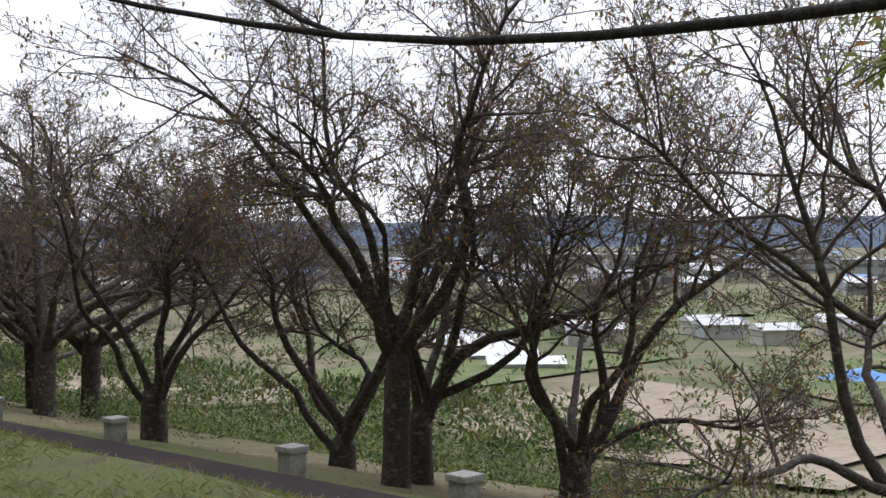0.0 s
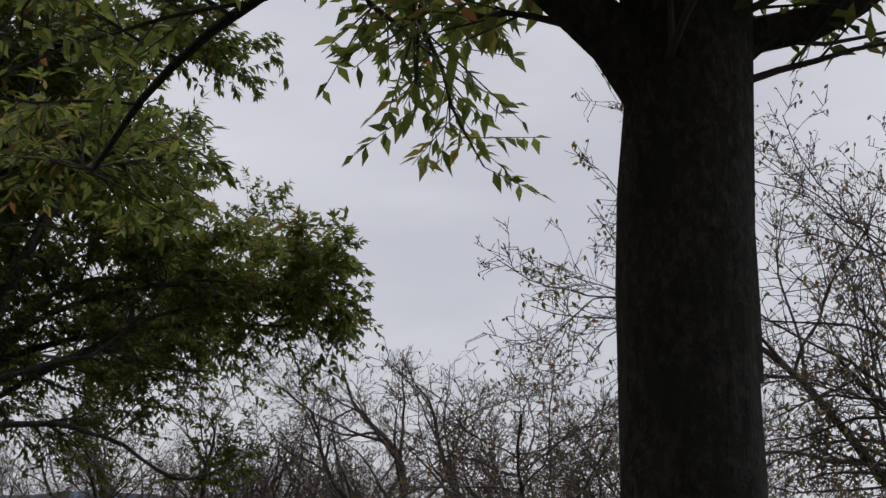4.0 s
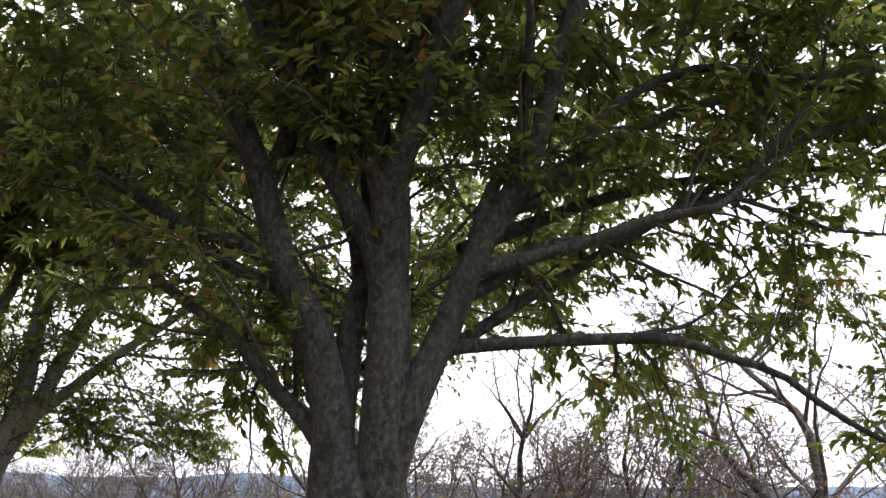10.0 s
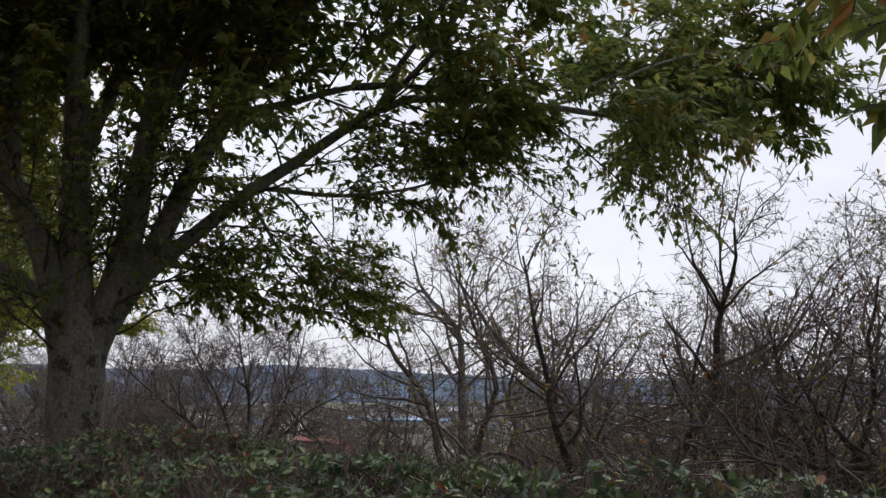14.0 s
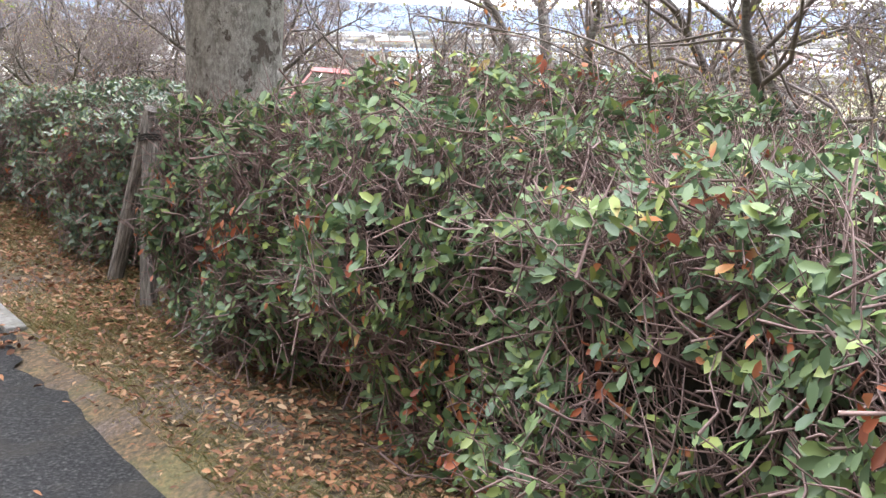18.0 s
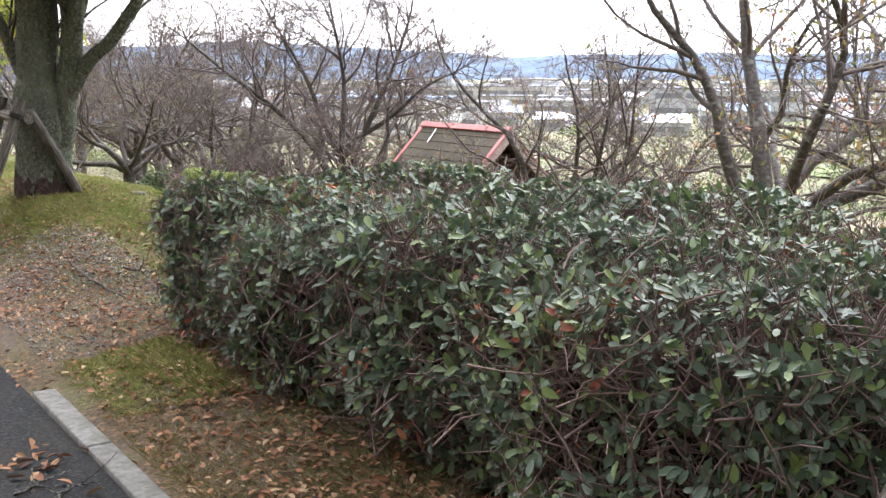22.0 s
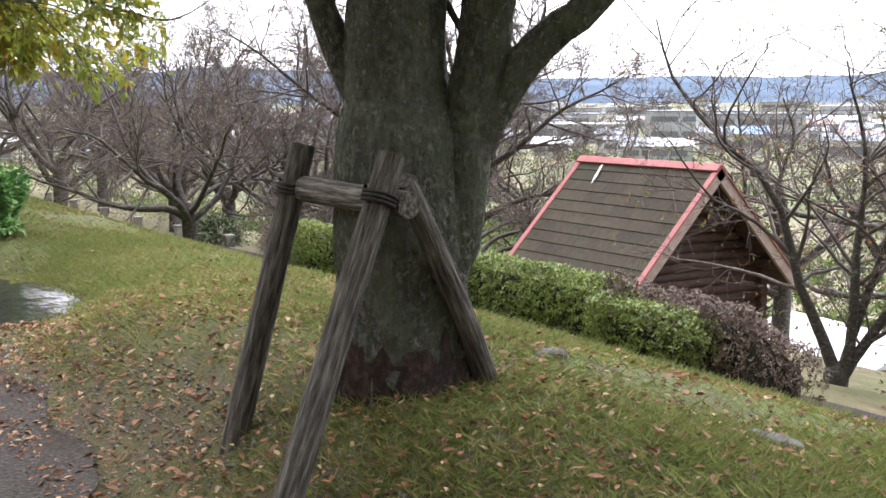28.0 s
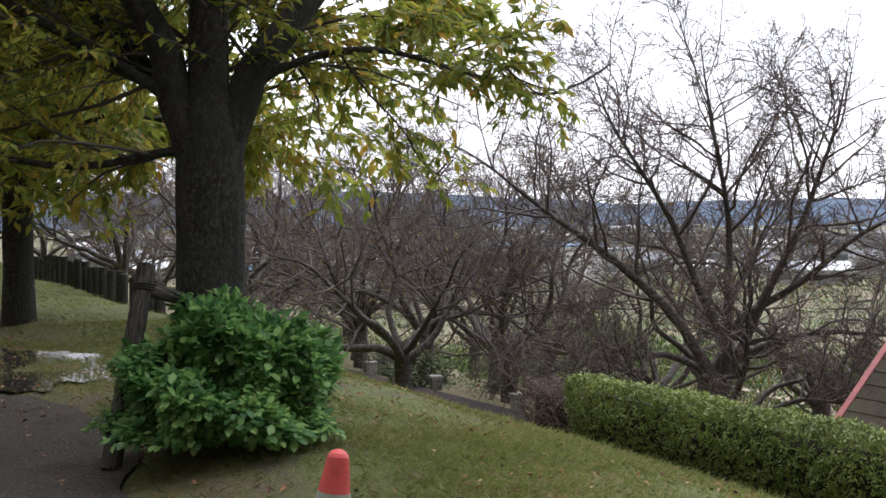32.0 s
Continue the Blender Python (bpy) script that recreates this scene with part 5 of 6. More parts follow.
    if dead:
        p, way = shell(dead * 3, rng.uniform(-0.05, 0.02, dead * 3))
        p = p[(way[:, 0] < -0.3) & (p[:, 2] < 0.82 * h)][:dead]
        per_c = rng.integers(4, 14, len(p))
        q = np.repeat(p, per_c, 0)
        q = q + rng.normal(0, 0.045, q.shape)
        v, f = blades(rng, q, rng.normal(0, 0.5, q.shape) + np.array([-0.3, 0, -0.7]), rng.normal(0, 0.6, q.shape) + np.array([-1.0, 0, 0.3]), size * rng.uniform(0.6, 1.05, len(q)), shape, 0.4)
        tagged(part("dead_foliage", mesh_of("dead_foliage", [(v, f, 0)], [DEAD_LEAF]), None, root, "withered orange-red leaves"), kind="stuff")
    # the leaves that stand out nearest the path, one by one
    if singles:
        kinds = []
        for k in range(14):
            v, f = blades(rng, np.zeros((1, 3)), np.array([[1.0, 0, 0]]), np.array([[0, 0.1, 1.0]]), np.array([1.0]), shape, rng.uniform(0.05, 0.2))
            kinds.append(mesh_of("leaf", [(v, f, 0)], [leaf_mat]))
        p, way = shell(singles * 14, np.full(singles * 14, -0.025))
        near = np.flatnonzero((way[:, 0] < -0.5) & (p[:, 2] > 0.15) & (np.abs(p[:, 1]) < hy * 0.75))[:singles]
        for k in near:
            d = way[k] + rng.normal(0, 0.5, 3)
            u = Vector(rng.normal(0, 1, 3) + np.array([0, 0, 0.6]))
            q = Vector(d).to_track_quat("Z", "X") @ Vector((u.x, u.y, 0.25)).to_track_quat("X", "Z")
            ob = part("leaf", kinds[int(k) % 14], None, root)
            ob.matrix_local = Matrix.LocRotScale(Vector(p[k]), q, Vector((1, 1, 1)) * size * rng.uniform(0.8, 1.25))
    return root


hedge("hedge", 2.38, 4.6, 19.5, 29.58, 1.18, "glossy dark green hedge with red-brown dead leaves", HLEAF, 62000, 0.058, LEAF_OVAL, 71, 30000, singles=280, loose=0.09, bulge=0.12, dead=90, round_=0.32)
hedge("hedge", 2.5, 4.7, 30.75, 35.4, 0.92, "glossy hedge end beside worn grass, greyed for the sky's sheen", GREY_HLEAF, 40000, 0.056, LEAF_OVAL, 72, 13000, taper=0.08, bulge=0.08, loose=0.09, dead=10)
hedge("hedge", 9.35, 10.45, 46.4, 55.4, -0.52, "low clipped light green hedge on the slope", CLIPPED, 62000, 0.046, LEAF_ROUND, 73, 300, base=-1.55, bulge=0.03, loose=0.03)
hedge("hedge", 9.2, 10.5, 44.3, 46.5, -0.5, "brownish purple dying end of a clipped hedge", PURPLE, 16000, 0.04, LEAF_ROUND, 74, 700, base=-1.5, bulge=0.05, loose=0.05)
hedge("hedge", 8.95, 9.6, 44.75, 46.5, -0.72, "low green regrowth before the brown hedge end", CLIPPED, 9000, 0.046, LEAF_ROUND, 76, 200, base=-1.45, bulge=0.06, loose=0.05)
hedge("hedge", 9.5, 10.5, 55.4, 57.0, -1.0, "bare brown twiggy end of the hedge", PURPLE, 4000, 0.03, LEAF_ROUND, 75, 1400, base=-1.9, bulge=0.05, loose=0.06)


SHRUB_LEAF = leaf_material("shrub_leaf", [(0.1, (0.035, 0.06, 0.025)), (0.5, (0.07, 0.11, 0.04)), (0.9, (0.15, 0.18, 0.07))], 0.5, 0.2)


def bush(x, y, r, h, label, leaf_mat, n, size, seed):
    rng = np.random.default_rng(seed)
    gz = float(ground_z(x, y))
    root = thing("bush", pose(x, y, gz), label, "bush")
    m = 46
    a = rng.uniform(0, 6.28, m)
    tl = np.radians(rng.uniform(5, 75, m))
    d = np.stack([np.cos(a) * np.sin(tl), np.sin(a) * np.sin(tl), np.cos(tl)], 1)
    sp, sr = spread(rng, np.zeros((m, 3)) + rng.normal(0, 0.06, (m, 3)) * [1, 1, 0], d, rng.uniform(0.75, 1.0, m) * h * 1.05, np.full(m, 0.012), np.full(m, 0.003), 7, 0.06, 0.12)
    part("stem_mass", mesh_of("stem_mass", [(*tubes(sp, sr, 4), 0)], [HEDGE_STEM]), None, root)
    u = unit(rng.normal(0, 1, (n, 3)))
    u[:, 2] = np.abs(u[:, 2])
    lump = 1 + 0.2 * np.sin(u[:, 0] * 9 + 1) * np.cos(u[:, 1] * 8) + 0.16 * np.sin(u[:, 2] * 9 + u[:, 0] * 4)
    rad = rng.uniform(0.45, 1, n) ** 0.5 * lump
    p = u * rad[:, None] * np.array([r, r, h])
    p[:, 2] += 0.03
    v, f = blades(rng, p, unit(u + rng.normal(0, 0.6, u.shape) + np.array([0, 0, -0.3])), unit(u * 0.6 + np.array([0, 0, 1]) + rng.normal(0, 0.3, u.shape)), size * rng.uniform(0.6, 1.3, n), ((0.35, 0.3, 0.05), (0.72, 0.27, 0.06)))
    tagged(part("foliage", mesh_of("foliage", [(v, f, 0)], [leaf_mat]), None, root), kind="stuff")


for bx, by, br in ((13.6, 61.5, 0.75), (12.9, 68.0, 0.85), (13.9, 72.5, 0.7), (13.6, 45.0, 0.7), (15.6, 46.2, 0.8)):
    bush(bx, by, br, br * 0.95, "dark green round shrub below the lower path", SHRUB_LEAF, 2600, 0.085, 90 + int(by))
bush(2.68, 48.0, 0.62, 0.64, "round bright green bush at the foot of a tree", BUSH_LEAF, 17000, 0.062, 81)


# ---- cabin ----
def cabin():
    """A small brown log cabin, its roof ridge along y; only the upper part shows above the hedge."""
    x0, x1, y0, y1 = 14.0, 17.05, 51.55, 54.3
    ridge_x, ridge_z, eave_z, half, ya, yb = 15.5, 0.27, -1.95, 2.12, 51.0, 54.75
    gz = float(ground_z(15.5, 52.8)) - 0.1
    root = thing("cabin", pose(15.5, 52.8, gz), "small brown log cabin with a shingled gable roof", "cabin")

    def put(name, bm, mat, parent=root, label=""):
        bmesh.ops.translate(bm, verts=bm.verts, vec=(-15.5, -52.8, -gz))
        return part(name, bm, mat, parent, label)

    # log walls: round logs that cross at the corners
    for k in range(int((eave_z + 0.35 - gz) / 0.17)):
        z = gz + 0.09 + k * 0.17
        for a, b in (((x0 - 0.2, y0), (x1 + 0.2, y0)), ((x0 - 0.2, y1), (x1 + 0.2, y1)), ((x0, y0 - 0.2), (x0, y1 + 0.2)), ((x1, y0 - 0.2), (x1, y1 + 0.2))):
            dz = 0.085 if a[0] == b[0] else 0
            v, f = tubes(np.array([[[a[0], a[1], z + dz], [b[0], b[1], z + dz]]]) - np.array([15.5, 52.8, gz]), np.full((1, 2), 0.092), 10)
            part("log", mesh_of("log", [(v, f, 0), (v, np.array([list(range(10))[::-1], list(range(10, 20))]), 0)], [LOG]), None, root)
    # gable boards
    for yy in (y0, y1):
        k = 0
        z = eave_z + 0.3
        while z < ridge_z - 0.35:
            w = (ridge_z - 0.22 - z) / (ridge_z - eave_z) * half
            v, f = tubes(np.array([[[ridge_x - w, yy, z], [ridge_x + w, yy, z]]]) - np.array([15.5, 52.8, gz]), np.full((1, 2), 0.09), 10)
            part("log", mesh_of("log", [(v, f, 0), (v, np.array([list(range(10))[::-1], list(range(10, 20))]), 0)], [LOG]), None, root)
            z += 0.165
    # purlin ends under the gable
    for px, pz in ((ridge_x, ridge_z - 0.3), (ridge_x + 1.45, eave_z + 0.42), (ridge_x - 1.45, eave_z + 0.42)):
        put("purlin", box(bmesh.new(), px - 0.07, px + 0.07, ya + 0.1, yb - 0.1, pz - 0.08, pz + 0.08, 0.01), LOG)
    # roof: deck, shingle courses, ridge cap and barge boards
    slope = math.atan2(ridge_z - eave_z, half)
    run = math.hypot(half, ridge_z - eave_z)
    roof = thing("roof", pose(0, 0, 0), "", "")
    roof.parent = root
    rng = np.random.default_rng(3)
    for sgn in (-1, 1):
        m = pose(ridge_x, (ya + yb) / 2, ridge_z, 0, math.degrees(slope) * sgn, 0) @ pose(sgn * run / 2, 0, 0)
        bm = box(bmesh.new(), -run / 2, run / 2, -(yb - ya) / 2, (yb - ya) / 2, -0.09, -0.03)
        bm.transform(m)
        put("roof_deck", bm, LOG, roof)
        rows = 12
        for k in range(rows):
            u = -run / 2 + run * k / rows if sgn > 0 else run / 2 - run * (k + 1) / rows
            y = ya + 0.03
            off = 0.35 if k % 2 else 0.0
            first = True
            while y < yb - 0.05:
                w = 0.62 if not (first and off) else off
                first = False
                ye = min(y + w, yb - 0.03)
                bm = box(bmesh.new(), u - 0.01, u + run / rows + 0.025, y + 0.001, ye - 0.001, -0.03, 0.0)
                tilt = pose(u + run / rows / 2, 0, 0, 0, -sgn * 2.8 + rng.normal(0, 0.15), 0) @ pose(-(u + run / rows / 2), 0, 0)
                bm.transform(m @ pose(0, -(ya + yb) / 2, 0.02) @ tilt)
                put("shingle", bm, ROOF_TILE, roof)
                y = ye
        for yy in (ya, yb):
            bm = box(bmesh.new(), -run / 2 - 0.03, run / 2 + 0.03, yy - (ya + yb) / 2 - 0.035, yy - (ya + yb) / 2 + 0.035, -0.17, 0.005, 0.006)
            bm.transform(m)
            put("barge_board", bm, FADED_TRIM if yy == ya else RED_TRIM, roof, "faded pinkish barge board")
            bm = box(bmesh.new(), -run / 2 - 0.03, run / 2 + 0.03, yy - (ya + yb) / 2 - 0.06, yy - (ya + yb) / 2 + 0.06, 0.008, 0.04, 0.006)
            bm.transform(m)
            put("barge_cap", bm, RED_TRIM, roof, "red metal edge strip")
        bm = box(bmesh.new(), -0.02, 0.13, -(yb - ya) / 2 - 0.06, (yb - ya) / 2 + 0.06, 0.0, 0.05, 0.008)
        bm.transform(pose(ridge_x, (ya + yb) / 2, ridge_z + 0.03, 0, math.degrees(slope) * sgn, 0) @ (pose(0, 0, 0) if sgn > 0 else pose(-0.11, 0, 0)))
        put("ridge_cap", bm, RED_TRIM, roof, "red metal ridge cap")
    bm = bmesh.new()
    row = []
    for k, (u, w) in enumerate(((0.05, 0.02), (0.08, 0.035), (0.11, 0.028), (0.14, 0.04), (0.17, 0.022), (0.2, 0.01))):
        px, pz = ridge_x - u * half - 0.045, ridge_z - u * (ridge_z - eave_z) + 0.048
        row.append((bm.verts.new((px, 53.98 - u * 0.5 - w, pz)), bm.verts.new((px, 53.98 - u * 0.5 + w, pz))))
    for p, q in zip(row, row[1:]):
        bm.faces.new((p[0], p[1], q[1], q[0]))
    put("stain", bm, CONE_WHITE, roof, "pale streak of droppings")


cabin()


# ---- concrete posts along the lower path ----
def path_post():
    root = thing("concrete_post", pose(0, 0, 0), "short square weathered concrete post beside the lower path", "post", "posts along the lower path")
    part("shaft", box(bmesh.new(), -0.125, 0.125, -0.125, 0.125, -0.25, 0.29, 0.015), POST_CONCRETE, root)
    part("cap", box(bmesh.new(), -0.15, 0.15, -0.15, 0.15, 0.29, 0.37, 0.018), POST_CONCRETE, root, "overhanging concrete cap")
    return root


first_post = None
for y in [3.9, 7.9, 10.8, 14.95, 19.0, 23.0, 27.0, 31.0, 47.4] + [59.0 + 4.1 * k for k in range(9)]:
    x = float(lower_n(y)) + 1.0
    m = pose(x, y, float(ground_z(x, y)), 0, 0, -3)
    if first_post is None:
        first_post = path_post()
        first_post.matrix_world = m
    else:
        copy_thing(first_post, m)


# ---- stakes that prop the trees ----
def stake(root, a, b, r, seed, label=""):
    rng = np.random.default_rng(seed)
    way = Vector(np.array(b) - np.array(a))
    p = smooth_line([(0, 0, 0), (*rng.normal(0, 0.005, 2), way.length / 2), (0, 0, way.length)], 9)
    q = np.linspace(r, r * 0.92, 9)
    lump = bark_lumps(rng, 1, 9, 12, 0.05)
    v, f = tubes(p[None], q[None], 12, lump)
    caps = np.array([list(range(12))[::-1], list(range(96, 108))])
    ob = part("stake", mesh_of("stake", [(v, f, 0), (v, caps, 0)], [WOOD_POST]), None, root, label)
    ob.matrix_local = Matrix.Translation(Vector(a)) @ way.to_track_quat("Z", "X").to_matrix().to_4x4()
    return ob


def lashing(root, at, way, r, seed):
    """Turns of rope round a stake."""
    way = unit(np.array(way, float))
    e1 = unit(np.cross(way, [0.3, 1, 0.2]))
    e2 = np.cross(way, e1)
    a = np.linspace(0, 2 * np.pi * 3, 60)
    p = np.array(at) + r * (np.cos(a)[:, None] * e1 + np.sin(a)[:, None] * e2) + way * (np.linspace(-0.02, 0.022, 60)[:, None])
    v, f = tubes(p[None], np.full((1, 60), 0.0065), 6)
    part("rope", mesh_of("rope", [(v, f, 0)], [ROPE]), None, root, "dark rope lashing")


def props():
    o = np.array([2.9, 39.97, float(ground_z(2.9, 39.97))])
    root = thing("tree_support", pose(*o), "weathered wooden tripod with crossbar propping the mossy tree", "tree support")
    A0, A1 = np.array([2.35, 40.3, 0.2]) - o, np.array([2.62, 40.19, 1.36]) - o
    B0, B1 = np.array([2.2, 39.52, 0.2]) - o, np.array([2.66, 39.6, 1.34]) - o
    C0, C1 = np.array([3.22, 39.8, 0.35]) - o, np.array([2.72, 39.63, 1.25]) - o
    stake(root, A0, A1, 0.05, 1)
    stake(root, B0, B1, 0.05, 2)
    stake(root, C0, C1, 0.045, 3)
    bar0, bar1 = np.array([2.6, 40.22, 1.2]) - o, np.array([2.69, 39.65, 1.18]) - o
    stake(root, bar0 + (bar0 - bar1) * 0.15, bar1 + (bar1 - bar0) * 0.15, 0.05, 4, "grey crossbar")
    lashing(root, A1 + (A0 - A1) * 0.14, A1 - A0, 0.055, 5)
    lashing(root, B1 + (B0 - B1) * 0.12, B1 - B0, 0.055, 6)
    o = np.array([2.97, 29.9, 0.0])
    root = thing("tree_support", pose(*o), "two leaning weathered stakes tied to the tree in the hedge", "tree support")
    D0, D1 = np.array([2.55, 30.78, 0.0]) - o, np.array([2.68, 30.34, 1.09]) - o
    E0, E1 = np.array([2.52, 30.02, 0.0]) - o, np.array([2.66, 30.28, 1.05]) - o
    stake(root, D0, D1, 0.05, 7)
    stake(root, E0, E1, 0.052, 8)
    b0 = np.array([2.62, 30.3, 0.9]) - o
    stake(root, b0, b0 + np.array([0.35, -0.12, 0.02]), 0.05, 9, "short dark crosspiece")
    lashing(root, np.array([2.64, 30.26, 0.93]) - o, E1 - E0, 0.062, 10)

    o = np.array([2.4, 48.3, 0.1])
    root = thing("tree_support", pose(*o), "leaning dark stake tied to the tree behind the bush", "tree support")
    F0, F1 = np.array([2.06, 48.2, 0.1]) - o, np.array([2.3, 48.32, 1.25]) - o
    stake(root, F0, F1, 0.06, 11)
    stake(root, np.array([2.26, 48.3, 1.12]) - o, np.array([2.56, 48.34, 1.02]) - o, 0.045, 12, "grey crosspiece")
    lashing(root, np.array([2.28, 48.31, 1.12]) - o, F1 - F0, 0.066, 13)


props()


# ---- low fence of dark stakes further along ----
def stake_fence():
    root = thing("stake_fence", pose(4.6, 66, 0), "low row of dark wooden stakes beside the path", "fence")
    rng = np.random.default_rng(12)
    for k in range(22):
        y = 60.5 + 0.55 * k
        x = 4.85 - 0.055 * (y - 62) + rng.normal(0, 0.02)
        z = float(bumpy(x, y))
        p = np.array([[x - 4.6, y - 66, z - 0.1], [x - 4.6 + rng.normal(0, 0.02), y - 66, z + rng.uniform(0.5, 0.62)]])
        v, f = tubes(p[None], np.array([[0.09, 0.085]]), 9)
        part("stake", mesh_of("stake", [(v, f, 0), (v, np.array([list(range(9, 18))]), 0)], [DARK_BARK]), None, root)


stake_fence()


# ---- traffic cone ----
def traffic_cone(x, y):
    gz = 0.045
    root = thing("traffic_cone", pose(x - 0.045, y + 0.02, gz, 0, 7.5, -28), "red plastic traffic cone with a white notice, by the puddle", "traffic cone")
    part("base", box(bmesh.new(), -0.175, 0.175, -0.175, 0.175, 0.0, 0.035, 0.012), CONE_RED, root)

    def ring(name, z0, z1, grow, mat, label=""):
        z = np.linspace(z0, z1, 6)
        r = 0.135 - (0.135 - 0.035) * (z - 0.035) / 0.665 + grow
        v, f = tubes(np.stack([0 * z, 0 * z, z], 1)[None], r[None], 28)
        part(name, mesh_of(name, [(v, f, 0)], [mat]), None, root, label)

    ring("cone_body", 0.03, 0.69, 0.0, CONE_RED)
    bm = bmesh.new()
    bmesh.ops.create_uvsphere(bm, u_segments=20, v_segments=8, radius=0.037)
    bmesh.ops.translate(bm, verts=bm.verts, vec=(0, 0, 0.685))
    part("tip", bm, CONE_RED, root)
    ring("band", 0.52, 0.585, 0.002, CONE_GREEN, "dull grey-green band")
    ring("band", 0.055, 0.12, 0.002, CONE_GREEN, "dull grey-green band")

    def plate(name, z0, z1, a0, a1, grow, mat, label, parent=root):
        z, a = np.linspace(z0, z1, 7), np.radians(np.linspace(a0, a1, 9))
        Z, A = np.meshgrid(z, a, indexing="ij")
        r = 0.135 - 0.1 * (Z - 0.035) / 0.665 + grow
        v = np.stack([r * np.cos(A), r * np.sin(A), Z], -1).reshape(-1, 3)
        i = (np.arange(6)[:, None] * 9 + np.arange(8)[None, :]).ravel()
        return part(name, mesh_of(name, [(v, np.stack([i, i + 1, i + 10, i + 9], 1), 0)], [mat]), None, parent, label)

    note = plate("notice", 0.125, 0.515, -66, 28, 0.005, CONE_WHITE, "white notice wrapped round the cone")
    for z0, z1 in ((0.44, 0.455), (0.285, 0.3)):
        plate("border", z0, z1, -48, 12, 0.0065, RED_TRIM, "pinkish red frame line", note)
    for a0, a1 in ((-50, -44), (8, 14)):
        plate("border", 0.285, 0.455, a0, a1, 0.0065, RED_TRIM, "pinkish red frame line", note)
    plate("print", 0.35, 0.37, -30, -4, 0.0065, ROPE, "small dark print", note)
    plate("print", 0.19, 0.25, -26, 0, 0.0065, BLUE_PRINT, "blue picture", note)


traffic_cone(2.19, 44.96)
puddle(2.05, 45.3, 1.2, 1.5, 0.046, 1)
puddle(2.2, 53.6, 0.75, 1.9, 0.075, 2)


# ---- ground cover ----
def scatter(n, x0, x1, y0, y1, seed):
    rng = np.random.default_rng(seed)
    return rng, rng.uniform(x0, x1, n), rng.uniform(y0, y1, n)


def grass():
    chunks = []
    for k, (n, x0, x1, y0, y1, hgt) in enumerate(((165000, 2.2, 5.5, 38.0, 48.0, 0.058), (45000, 4.5, 10.5, 36.0, 58.0, 0.07), (95000, 1.75, 2.7, 20.0, 35.0, 0.045), (16000, 1.0, 8.5, 1.0, 14.0, 0.08), (26000, 2.4, 12.0, 58.0, 84.0, 0.09), (5000, 8.2, 9.4, 44.0, 56.0, 0.13), (60000, 2.2, 6.0, 48.0, 58.0, 0.05), (16000, 1.9, 2.7, 38.6, 62.0, 0.05), (90000, 4.4, 9.0, 34.0, 47.0, 0.055), (30000, 2.4, 7.5, 4.0, 16.0, 0.07), (55000, 2.85, 5.0, 35.2, 38.4, 0.045), (15000, 1.85, 2.45, 34.0, 35.05, 0.062))):
        rng, x, y = scatter(n, x0, x1, y0, y1, 200 + k)
        patch = np.sin(x * 2.3 + 1.1 * np.sin(y * 1.3)) + np.sin(y * 1.9 + x) + rng.normal(0, 0.9, n)
        keep = patch > (np.where((x < 3.5) & (y < 46), 0.1, -0.7) if k in (0, 7) else -0.7)
        if k in (0, 3, 7):
            keep &= ((x - 2.08) / 0.92) ** 2 + ((y - 45.3) / 1.2) ** 2 > 0.85
            keep &= x > 1.9 + 0.4 * np.sin(y * 1.4)
        x, y = x[keep], y[keep]
        m = len(x)
        p = np.stack([x, y, bumpy(x, y) - 0.005], 1)
        a = rng.uniform(0, 6.28, m)
        d = unit(np.stack([np.cos(a), np.sin(a), rng.uniform(0.5, 1.8, m)], 1))
        v, f = blades(rng, p, d, np.stack([np.sin(a), -np.cos(a), 2.0 + 0 * a], 1), hgt * rng.uniform(0.5, 1.5, m), ((0.3, 0.032, 0.0), (0.7, 0.025, 0.0)), 0.35, slim=True)
        chunks.append((v, f, 1 if k == 2 else 0))
    tagged(new("grass", mesh_of("grass", chunks, [GRASS, DRY_GRASS])), "short damp autumn grass", "grass", "", "stuff")


grass()


